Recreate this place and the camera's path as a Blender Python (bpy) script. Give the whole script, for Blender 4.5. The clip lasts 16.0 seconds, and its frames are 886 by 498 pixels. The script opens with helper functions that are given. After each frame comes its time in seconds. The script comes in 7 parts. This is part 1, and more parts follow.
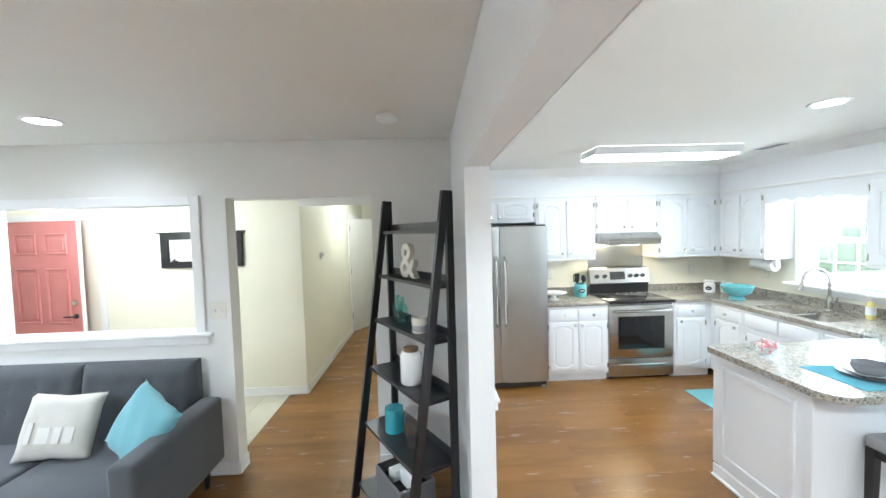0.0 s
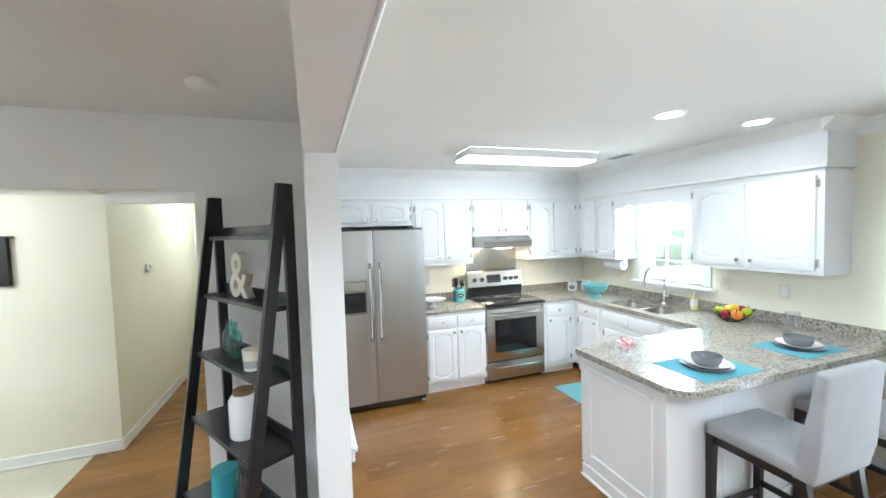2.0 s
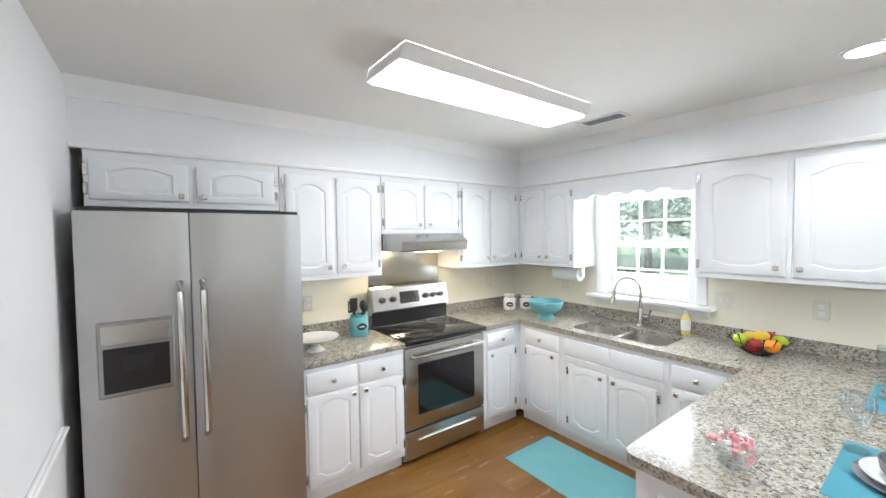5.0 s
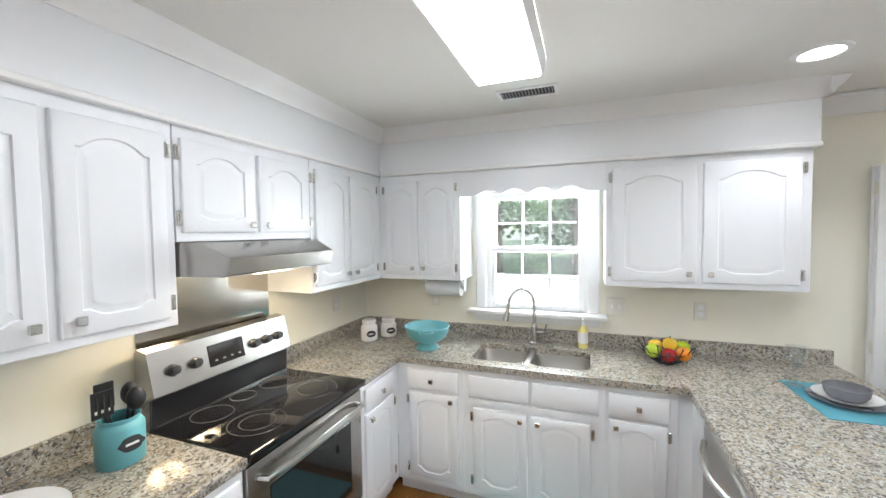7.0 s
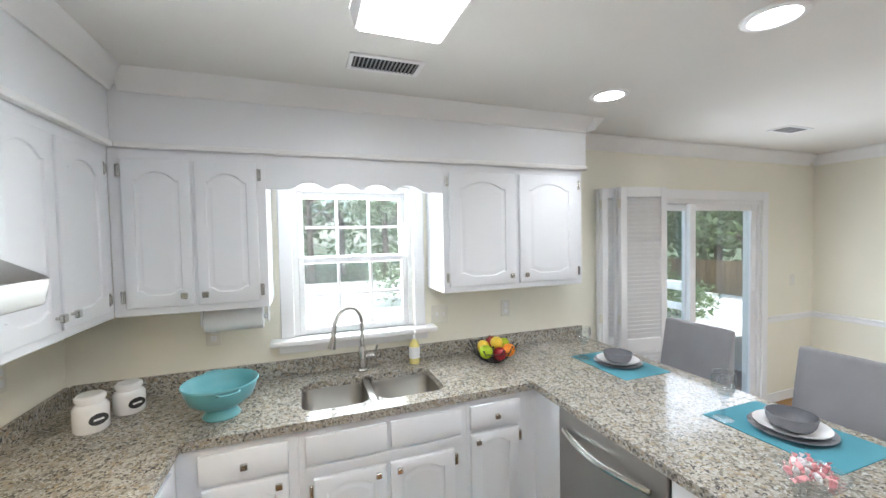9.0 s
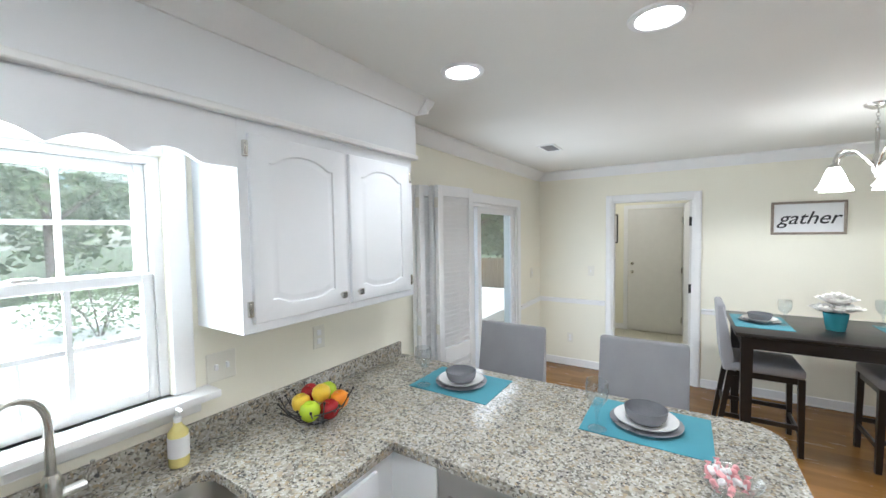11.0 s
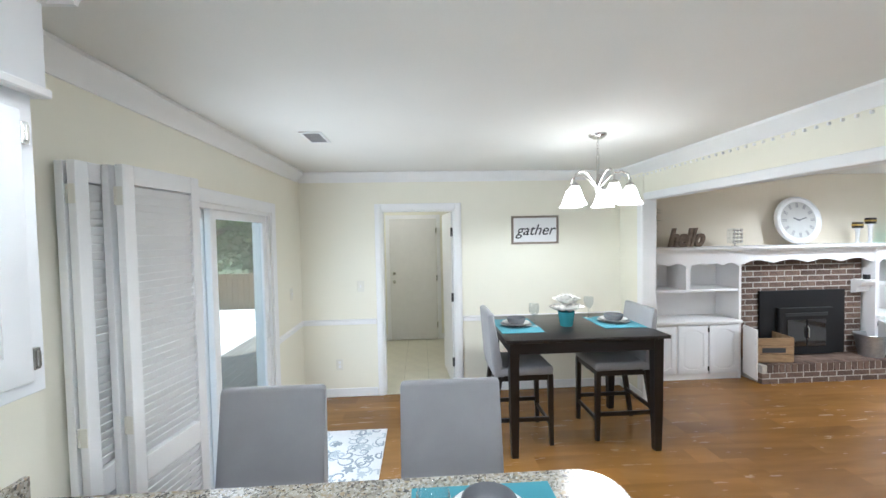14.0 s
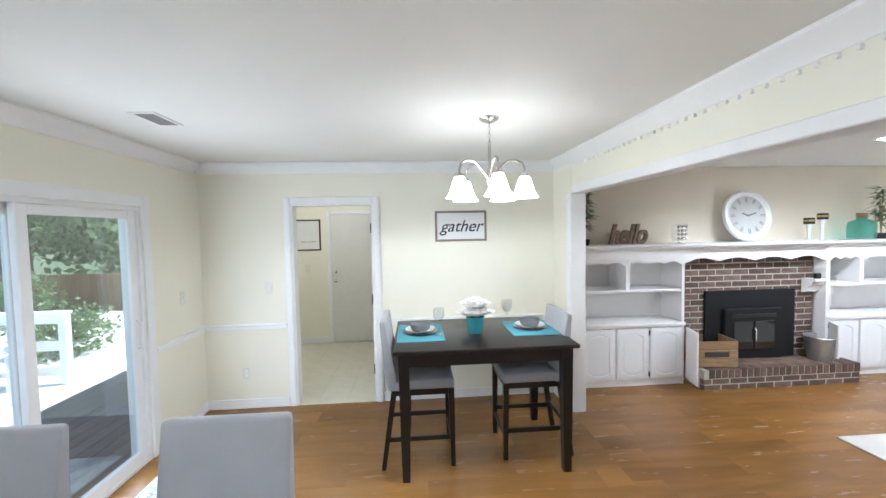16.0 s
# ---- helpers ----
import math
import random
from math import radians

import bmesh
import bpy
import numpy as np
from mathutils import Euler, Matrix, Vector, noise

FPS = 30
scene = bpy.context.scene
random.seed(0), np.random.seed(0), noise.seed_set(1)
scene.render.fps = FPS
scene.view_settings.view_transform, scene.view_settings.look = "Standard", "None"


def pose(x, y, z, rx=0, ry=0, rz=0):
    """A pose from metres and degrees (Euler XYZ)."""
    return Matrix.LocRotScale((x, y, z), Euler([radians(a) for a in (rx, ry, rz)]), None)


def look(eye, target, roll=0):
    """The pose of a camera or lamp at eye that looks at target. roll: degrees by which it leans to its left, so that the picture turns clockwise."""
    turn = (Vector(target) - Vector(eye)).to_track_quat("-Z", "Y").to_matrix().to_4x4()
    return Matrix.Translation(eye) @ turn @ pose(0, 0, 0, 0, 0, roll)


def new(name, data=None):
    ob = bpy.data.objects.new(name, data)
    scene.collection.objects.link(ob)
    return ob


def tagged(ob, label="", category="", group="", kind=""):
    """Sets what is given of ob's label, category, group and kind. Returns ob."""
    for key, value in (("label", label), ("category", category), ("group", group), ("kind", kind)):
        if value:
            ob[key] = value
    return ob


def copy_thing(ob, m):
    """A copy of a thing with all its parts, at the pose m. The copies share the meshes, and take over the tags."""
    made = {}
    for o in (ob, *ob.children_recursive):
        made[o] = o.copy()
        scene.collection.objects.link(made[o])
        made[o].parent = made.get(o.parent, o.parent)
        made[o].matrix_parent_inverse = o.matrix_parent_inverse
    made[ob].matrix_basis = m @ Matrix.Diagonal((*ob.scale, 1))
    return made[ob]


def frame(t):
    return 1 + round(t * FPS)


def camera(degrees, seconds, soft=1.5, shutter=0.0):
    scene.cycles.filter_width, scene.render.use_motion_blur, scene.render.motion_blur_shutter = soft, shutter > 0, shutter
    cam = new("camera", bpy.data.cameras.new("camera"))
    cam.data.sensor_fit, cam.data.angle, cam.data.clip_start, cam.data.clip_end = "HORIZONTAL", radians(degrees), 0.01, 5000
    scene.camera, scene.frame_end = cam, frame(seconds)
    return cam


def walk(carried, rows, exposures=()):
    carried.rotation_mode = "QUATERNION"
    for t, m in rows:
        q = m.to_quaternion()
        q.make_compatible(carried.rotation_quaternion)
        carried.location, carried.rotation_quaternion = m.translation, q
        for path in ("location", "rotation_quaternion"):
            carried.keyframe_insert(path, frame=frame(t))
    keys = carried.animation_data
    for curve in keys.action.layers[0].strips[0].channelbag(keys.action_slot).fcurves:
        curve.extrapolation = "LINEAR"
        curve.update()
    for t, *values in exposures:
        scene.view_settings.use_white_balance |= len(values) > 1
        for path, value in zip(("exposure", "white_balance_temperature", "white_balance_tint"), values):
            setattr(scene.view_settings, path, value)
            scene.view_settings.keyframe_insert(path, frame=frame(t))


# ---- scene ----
cam = camera(98.3, 16.0)
PATH = [
    (0, (0.298, 0.319, 1.779), (0.377, 2.315, 1.682), -1.6),
    (0.5, (0.351, 0.394, 1.786), (0.573, 2.379, 1.685), -1.6),
    (1, (0.387, 0.463, 1.782), (0.759, 2.426, 1.685), -1.6),
    (1.5, (0.44, 0.551, 1.769), (0.964, 2.479, 1.678), -1.7),
    (2, (0.497, 0.662, 1.778), (1.149, 2.55, 1.682), -1.8),
    (2.5, (0.532, 0.828, 1.759), (1.311, 2.668, 1.663), -1.6),
    (3, (0.562, 1.071, 1.749), (1.514, 2.827, 1.647), -1.7),
    (3.2, (0.596, 1.17, 1.743), (1.553, 2.924, 1.646), -1.6),
    (5.3, (1.003, 2.442, 1.657), (2.314, 3.951, 1.59), -0.5),
    (5.5, (1.038, 2.576, 1.644), (2.436, 4.005, 1.585), -0.5),
    (6, (1.147, 2.835, 1.701), (2.705, 4.087, 1.616), -0.9),
    (6.5, (1.222, 3.151, 1.699), (2.949, 4.155, 1.613), -0.7),
    (7, (1.321, 3.413, 1.713), (3.193, 4.112, 1.628), -0.7),
    (7.5, (1.446, 3.644, 1.696), (3.413, 3.999, 1.626), -0.8),
    (8, (1.515, 3.789, 1.694), (3.514, 3.82, 1.638), -1.0),
    (8.2, (1.533, 3.855, 1.704), (3.529, 3.736, 1.647), -1.1),
    (10.3, (2.355, 4.187, 1.722), (3.779, 2.786, 1.633), -0.7),
    (10.5, (2.422, 4.164, 1.729), (3.752, 2.673, 1.637), -0.7),
    (11, (2.566, 4.043, 1.731), (3.638, 2.357, 1.639), -0.9),
    (11.5, (2.68, 3.876, 1.743), (3.51, 2.058, 1.651), -0.9),
    (12, (2.751, 3.73, 1.744), (3.361, 1.827, 1.657), -0.6),
    (12.5, (2.832, 3.586, 1.746), (3.209, 1.624, 1.665), -0.7),
    (13, (2.9, 3.461, 1.749), (3.026, 1.466, 1.673), -0.9),
    (13.5, (2.906, 3.397, 1.751), (2.871, 1.398, 1.684), -1.0),
    (14, (2.883, 3.361, 1.754), (2.767, 1.366, 1.687), -1.1),
    (14.5, (2.759, 3.317, 1.77), (2.615, 1.323, 1.693), -1.2),
    (15, (2.542, 3.278, 1.767), (2.375, 1.286, 1.692), -1.3),
    (15.5, (2.317, 3.209, 1.777), (2.151, 1.217, 1.692), -1.2),
    (16, (2.086, 3.067, 1.759), (1.936, 1.075, 1.664), -1.1),
]
walk(cam, [(t, look(eye, target, roll)) for t, eye, target, roll in PATH], [(0.0, 1.74, 5560, 3), (3.2, 1.60, 5650, 4), (5.5, 1.36, 5950, 9), (8.2, 1.11, 6000, 10), (10.3, 1.09, 5900, 9), (13.0, 1.20, 5750, 6), (16.0, 1.30, 5700, 8)])
SKY, SUN = 0.15, 5.0
WINDOW_W, SLIDER_W = 19.0, 13.5
TUBE_E, CAN_E, SHADE_E = 7.0, 9.0, 3.8
CAN_W, LIVING_W, CHAND_W, FOYER_W, ROOM_W = 14.0, 72.0, 27.0, 15.5, 7.5

# ---- world, sun, large lights ----
world = bpy.data.worlds.new("sky")
scene.world = world
world.use_nodes = True
wn = world.node_tree
wsky = wn.nodes.new("ShaderNodeTexSky")
wsky.sky_type = "NISHITA"
wsky.sun_disc = False
wsky.sun_elevation = radians(58)
wsky.sun_rotation = radians(250)
wn.links.new(wsky.outputs[0], wn.nodes["Background"].inputs[0])
wn.nodes["Background"].inputs[1].default_value = SKY


def lamp(name, kind, energy, m, color=(1, 1, 1), **kw):
    d = bpy.data.lights.new(name, kind)
    d.energy, d.color = energy, color
    for k, v in kw.items():
        if k == "size":
            d.shape = "RECTANGLE"
            d.size, d.size_y = v
        elif k == "angle":
            d.angle = v
        elif k == "soft":
            d.shadow_soft_size = v
        elif k == "cone":
            d.spot_size, d.spot_blend = v
    ob = new(name, d)
    ob.matrix_world = m
    return ob


sun_from = Vector((-0.5, -0.18, 0.85))
lamp("sun", "SUN", SUN, look(sun_from * 40, (0, 0, 0)), (1, 0.95, 0.88), angle=radians(0.5))
# sky light standing in the window and the patio door
lamp("window_daylight", "AREA", WINDOW_W, look((4.42, 3.76, 1.6), (0, 3.5, 1.1)), (1, 0.985, 0.95), size=(0.7, 0.85))
lamp("slider_daylight", "AREA", SLIDER_W, look((4.165, 0.8, 1.0), (0, 0.8, 0.85)), (0.95, 0.98, 1), size=(1.5, 1.8))

# ---- materials ----


def nodes_of(name):
    m = bpy.data.materials.new(name)
    m.use_nodes = True
    nt = m.node_tree
    return m, nt, nt.nodes["Principled BSDF"]


def set_in(node, **kw):
    for k, v in kw.items():
        node.inputs[k.replace("_", " ")].default_value = v


def noise_node(nt, scale, detail=4, rough=0.55, vec=None, dist=0.0):
    n = nt.nodes.new("ShaderNodeTexNoise")
    set_in(n, Scale=scale, Detail=detail, Roughness=rough, Distortion=dist)
    if vec:
        nt.links.new(vec, n.inputs["Vector"])
    return n


def coords(nt, scale=(1, 1, 1), rot=(0, 0, 0), obj=True):
    t = nt.nodes.new("ShaderNodeTexCoord")
    mp = nt.nodes.new("ShaderNodeMapping")
    mp.inputs["Scale"].default_value = scale
    mp.inputs["Rotation"].default_value = rot
    nt.links.new(t.outputs["Object" if obj else "Generated"], mp.inputs[0])
    return mp.outputs[0]


def ramp(nt, fac, stops):
    r = nt.nodes.new("ShaderNodeValToRGB")
    while len(r.color_ramp.elements) < len(stops):
        r.color_ramp.elements.new(0.5)
    for e, (p, c) in zip(r.color_ramp.elements, stops):
        e.position, e.color = p, (*c, 1)
    nt.links.new(fac, r.inputs[0])
    return r.outputs[0]


def mixc(nt, fac, a, b, mode="MIX"):
    mx = nt.nodes.new("ShaderNodeMix")
    mx.data_type, mx.blend_type = "RGBA", mode
    for sock, v in ((mx.inputs[0], fac), (mx.inputs[6], a), (mx.inputs[7], b)):
        if isinstance(v, (int, float)):
            sock.default_value = v
        elif isinstance(v, tuple):
            sock.default_value = (*v, 1)
        else:
            nt.links.new(v, sock)
    return mx.outputs[2]


def bump(nt, bsdf, height, strength, dist=0.01):
    b = nt.nodes.new("ShaderNodeBump")
    set_in(b, Strength=strength, Distance=dist)
    nt.links.new(height, b.inputs["Height"])
    nt.links.new(b.outputs[0], bsdf.inputs["Normal"])


def plain(name, color, rough=0.5, metal=0.0, var=0.06, scale=9.0, grain=120.0, relief=0.08, spec=0.5, stretch=(1, 1, 1)):
    """Paint, plastic, ceramic, metal: a base colour with broad and fine variation, and a fine relief."""
    m, nt, b = nodes_of(name)
    v = coords(nt, stretch)
    n1, n2 = noise_node(nt, scale, vec=v), noise_node(nt, grain, 2, vec=v)
    lo, hi = tuple(c * (1 - var) for c in color), tuple(min(1, c * (1 + var)) for c in color)
    c1 = ramp(nt, n1.outputs[0], [(0.3, lo), (0.7, hi)])
    c2 = mixc(nt, 0.25, c1, ramp(nt, n2.outputs[0], [(0.3, lo), (0.7, hi)]))
    nt.links.new(c2, b.inputs["Base Color"])
    r = nt.nodes.new("ShaderNodeMapRange")
    set_in(r, To_Min=max(0.02, rough * 0.85), To_Max=min(1, rough * 1.15))
    nt.links.new(n1.outputs[0], r.inputs[0])
    nt.links.new(r.outputs[0], b.inputs["Roughness"])
    b.inputs["Metallic"].default_value = metal
    b.inputs["Specular IOR Level"].default_value = spec
    if relief:
        bump(nt, b, n2.outputs[0], relief, 0.002)
    return m


def glow(name, color, strength):
    m, nt, b = nodes_of(name)
    set_in(b, Base_Color=(*color, 1), Roughness=0.4, Emission_Color=(*color, 1), Emission_Strength=strength)
    return m


def clear(name, color=(1, 1, 1), rough=0.02, ior=1.45):
    m, nt, b = nodes_of(name)
    set_in(b, Base_Color=(*color, 1), Roughness=rough, IOR=ior)
    b.inputs["Transmission Weight"].default_value = 1
    return m


def pane_glass(name, tint=(0.93, 0.97, 0.96), lo=0.14, hi=0.75):
    """A thin flat pane: mostly clear, with a faint mirror image."""
    m, nt, b = nodes_of(name)
    tr, gl, mx, fr = (nt.nodes.new("ShaderNode" + k) for k in ("BsdfTransparent", "BsdfGlossy", "MixShader", "LayerWeight"))
    tr.inputs[0].default_value = (*tint, 1)
    gl.inputs["Roughness"].default_value = 0.01
    fr.inputs[0].default_value = 0.5
    pw, mr = nt.nodes.new("ShaderNodeMath"), nt.nodes.new("ShaderNodeMapRange")
    pw.operation, pw.inputs[1].default_value = "POWER", 4.0
    set_in(mr, To_Min=lo, To_Max=hi)
    nt.links.new(fr.outputs["Facing"], pw.inputs[0])
    nt.links.new(pw.outputs[0], mr.inputs[0])
    for a, c in ((mr.outputs[0], mx.inputs[0]), (tr.outputs[0], mx.inputs[1]), (gl.outputs[0], mx.inputs[2]), (mx.outputs[0], nt.nodes["Material Output"].inputs[0])):
        nt.links.new(a, c)
    return m


def steel(name, color=(0.55, 0.55, 0.54), rough=0.3, stretch=(250, 250, 2)):
    m, nt, b = nodes_of(name)
    n = noise_node(nt, 1.0, 3, vec=coords(nt, stretch))
    n2 = noise_node(nt, 3.0, 3, vec=coords(nt))
    c = mixc(nt, n2.outputs[0], tuple(x * 0.9 for x in color), tuple(min(1, x * 1.1) for x in color))
    nt.links.new(c, b.inputs["Base Color"])
    r = nt.nodes.new("ShaderNodeMapRange")
    set_in(r, To_Min=rough * 0.9, To_Max=rough * 1.1)
    nt.links.new(n.outputs[0], r.inputs[0])
    nt.links.new(r.outputs[0], b.inputs["Roughness"])
    b.inputs["Metallic"].default_value = 1
    bump(nt, b, n.outputs[0], 0.012, 0.001)
    return m


def granite_mat():
    m, nt, b = nodes_of("granite")
    v = coords(nt)
    big = noise_node(nt, 9, 5, 0.65, v, 0.5)
    warp = mixc(nt, 0.02, v, noise_node(nt, 30, 4, vec=v).outputs[1], "ADD")

    def crystals(scale):
        c = nt.nodes.new("ShaderNodeTexVoronoi")
        c.inputs["Scale"].default_value = scale
        nt.links.new(warp, c.inputs["Vector"])
        sep = nt.nodes.new("ShaderNodeSeparateColor")
        nt.links.new(c.outputs["Color"], sep.inputs[0])
        return sep.outputs[0], sep.outputs[1]
    k1, k2 = crystals(95)
    f1, f2 = crystals(190)
    pale = ramp(nt, k1, [(0.0, (0.22, 0.21, 0.19)), (0.16, (0.26, 0.245, 0.22)), (0.2, (0.37, 0.35, 0.305)), (0.5, (0.44, 0.42, 0.375)), (0.55, (0.49, 0.475, 0.44)), (0.86, (0.53, 0.52, 0.49)), (0.9, (0.40, 0.335, 0.245)), (1.0, (0.44, 0.37, 0.275))])
    cloud = ramp(nt, big.outputs[0], [(0.34, (0.64, 0.635, 0.63)), (0.5, (0.82, 0.795, 0.74)), (0.66, (0.92, 0.90, 0.87))])
    c = mixc(nt, 1.0, pale, cloud, "MULTIPLY")
    c = mixc(nt, ramp(nt, f1, [(0.925, (0, 0, 0)), (0.935, (1, 1, 1))]), c, (0.07, 0.068, 0.066))
    c = mixc(nt, ramp(nt, k2, [(0.955, (0, 0, 0)), (0.96, (0.85, 0.85, 0.85))]), c, (0.07, 0.07, 0.072))
    c = mixc(nt, ramp(nt, f2, [(0.9, (0, 0, 0)), (0.91, (0.7, 0.7, 0.7))]), c, (0.60, 0.595, 0.575))
    nt.links.new(c, b.inputs["Base Color"])
    b.inputs["Roughness"].default_value = 0.14
    return m


def wood_mat(name, dark, mid, light, rough=0.35, along=(0.6, 3.6, 3.6), fine=0.3, per_piece=True, coat=0.0, seed_shift=30.0, relief=0.05):
    """Grain along x; each piece takes its own cut of the grain and its own tone."""
    m, nt, b = nodes_of(name)
    v = coords(nt, along)
    info = nt.nodes.new("ShaderNodeObjectInfo")
    if per_piece:
        sh = nt.nodes.new("ShaderNodeVectorMath")
        sc = nt.nodes.new("ShaderNodeMath")
        sc.operation = "MULTIPLY"
        sc.inputs[1].default_value = seed_shift
        nt.links.new(info.outputs["Random"], sc.inputs[0])
        nt.links.new(v, sh.inputs[0])
        nt.links.new(sc.outputs[0], sh.inputs[1])
        v = sh.outputs[0]
    n1, n2 = noise_node(nt, 1.2, 5, 0.6, v, 0.8), noise_node(nt, 6, 4, 0.6, v)
    c = ramp(nt, n1.outputs[0], [(0.28, dark), (0.5, mid), (0.72, light)])
    c = mixc(nt, fine, c, ramp(nt, n2.outputs[0], [(0.3, dark), (0.7, light)]))
    if per_piece:
        tone = ramp(nt, info.outputs["Random"], [(0.0, (0.87, 0.86, 0.85)), (0.5, (0.97, 0.97, 0.97)), (1.0, (1.06, 1.05, 1.03))])
        c = mixc(nt, 1.0, c, tone, "MULTIPLY")
    nt.links.new(c, b.inputs["Base Color"])
    rr = nt.nodes.new("ShaderNodeMapRange")
    set_in(rr, To_Min=rough * 0.8, To_Max=rough * 1.25)
    nt.links.new(n2.outputs[0], rr.inputs[0])
    nt.links.new(rr.outputs[0], b.inputs["Roughness"])
    b.inputs["Coat Weight"].default_value = coat
    if relief:
        bump(nt, b, n2.outputs[0], relief, 0.002)
    return m


def fabric(name, color, scale=700.0, rough=0.95, var=0.12):
    m, nt, b = nodes_of(name)
    v = coords(nt)
    n1, n2 = noise_node(nt, 5, 3, vec=v), noise_node(nt, scale, 2, vec=v)
    lo, hi = tuple(c * (1 - var) for c in color), tuple(min(1, c * (1 + var)) for c in color)
    c = mixc(nt, 0.5, ramp(nt, n1.outputs[0], [(0.3, lo), (0.7, hi)]), ramp(nt, n2.outputs[0], [(0.3, lo), (0.7, hi)]))
    nt.links.new(c, b.inputs["Base Color"])
    set_in(b, Roughness=rough)
    b.inputs["Sheen Weight"].default_value = 0.2
    bump(nt, b, n2.outputs[0], 0.25, 0.002)
    return m


def brick_mat(name, a, c, d):
    m, nt, b = nodes_of(name)
    info = nt.nodes.new("ShaderNodeObjectInfo")
    v = coords(nt)
    n1, n2 = noise_node(nt, 16, 5, 0.65, v), noise_node(nt, 110, 3, 0.6, v)
    col = ramp(nt, info.outputs["Random"], [(0.0, a), (0.5, c), (1.0, d)])
    col = mixc(nt, ramp(nt, n1.outputs[0], [(0.45, (0, 0, 0)), (0.8, (0.6, 0.6, 0.6))]), col, tuple(x * 0.45 for x in a))
    col = mixc(nt, ramp(nt, n2.outputs[0], [(0.58, (0, 0, 0)), (0.75, (0.5, 0.5, 0.5))]), col, (0.5, 0.42, 0.36))
    nt.links.new(col, b.inputs["Base Color"])
    set_in(b, Roughness=0.85)
    bump(nt, b, n2.outputs[0], 0.5, 0.004)
    return m


M_WALL_C = plain("column_paint_white", (0.83, 0.83, 0.84), 0.5, var=0.015, scale=1.5, grain=260, relief=0.08)
M_WALL_W = plain("wall_paint_white", (0.83, 0.825, 0.80), 0.65, var=0.025, scale=1.5, grain=260, relief=0.12)
M_WALL_Y = plain("wall_paint_cream", (0.85, 0.825, 0.71), 0.65, var=0.025, scale=1.5, grain=260, relief=0.12)
M_WALL_P = plain("wall_paint_peach", (0.80, 0.73, 0.60), 0.65, var=0.025, scale=1.5, grain=260, relief=0.12)
M_CEIL = plain("ceiling_paint", (0.80, 0.79, 0.755), 0.8, var=0.03, scale=1.2, grain=140, relief=0.3)
M_TRIM = plain("trim_paint_white", (0.86, 0.86, 0.86), 0.32, var=0.02, scale=6, grain=90, relief=0.05)
M_CAB = plain("cabinet_paint_white", (0.83, 0.845, 0.87), 0.3, var=0.008, scale=2, grain=300, relief=0.02)
M_SHELFWHITE = plain("bookcase_paint_white", (0.84, 0.83, 0.83), 0.4, var=0.025, scale=5, grain=60, relief=0.06)
M_GRANITE = granite_mat()
M_FLOOR = wood_mat("floor_planks", (0.178, 0.077, 0.0165), (0.246, 0.115, 0.0265), (0.31, 0.156, 0.040), 0.25, fine=0.12, relief=0)
M_SUB = plain("subfloor_dark", (0.06, 0.035, 0.02), 0.8)
M_STEEL = steel("brushed_steel", (0.46, 0.46, 0.46), 0.36, (3, 3, 300))
M_STEEL_D = steel("brushed_steel_dark", (0.36, 0.36, 0.36), 0.35)
M_STEEL_H = steel("brushed_steel_sideways", (0.48, 0.465, 0.44), 0.26, (2, 250, 250))
M_STEEL_S = steel("satin_sink_steel", (0.40, 0.385, 0.36), 0.3, (2, 250, 250))
M_STEEL_P = steel("polished_splash_steel", (0.50, 0.475, 0.43), 0.16, (120, 2, 2))
M_CHROME = plain("satin_nickel", (0.62, 0.61, 0.58), 0.22, 1.0, relief=0)
M_BLACK = plain("black_plastic", (0.018, 0.018, 0.02), 0.35)
M_BLACKGLASS = plain("black_ceramic_glass", (0.012, 0.012, 0.014), 0.06, relief=0, spec=0.6)
M_RING = plain("printed_grey_ring", (0.16, 0.155, 0.15), 0.2, relief=0)
M_BLACKWOOD = plain("black_brown_wood", (0.012, 0.0095, 0.009), 0.33, var=0.3, scale=3, grain=40, stretch=(1, 8, 8))
M_BLACKPAINT = plain("black_lacquer", (0.012, 0.012, 0.014), 0.3, var=0.2)
M_GREYFAB = fabric("grey_linen", (0.30, 0.30, 0.315))
M_SOFAFAB = fabric("charcoal_fabric", (0.065, 0.07, 0.08))
M_TEALFAB = fabric("teal_fabric", (0.17, 0.43, 0.47))
M_MATFAB = fabric("teal_placemat_weave", (0.045, 0.26, 0.335), 420)
M_CREAMFAB = fabric("cream_linen", (0.56, 0.54, 0.49))
M_TEAL = plain("teal_ceramic", (0.07, 0.36, 0.42), 0.15, relief=0.02)
M_LTEAL = plain("light_teal_stoneware", (0.15, 0.42, 0.47), 0.3)
M_WHITEC = plain("white_ceramic", (0.82, 0.82, 0.82), 0.15, var=0.02, relief=0.02)
M_GREYC = plain("grey_stoneware", (0.17, 0.175, 0.19), 0.22, var=0.12)
M_MGREYC = plain("mid_grey_stoneware", (0.23, 0.235, 0.255), 0.28, var=0.1)
M_LGREYC = plain("light_grey_stoneware", (0.42, 0.42, 0.44), 0.25)
M_GLASS = pane_glass("thin_clear_glass", (0.96, 0.975, 0.98), 0.08, 0.95)
M_TEALGLASS = pane_glass("thin_teal_glass", (0.74, 0.93, 0.91), 0.06, 0.8)
M_JUGGLASS = pane_glass("thick_teal_glass", (0.66, 0.92, 0.89), 0.08, 0.8)
M_PANE = pane_glass("window_pane_glass")
M_TUBE = glow("light_diffuser", (1, 0.985, 0.95), TUBE_E)
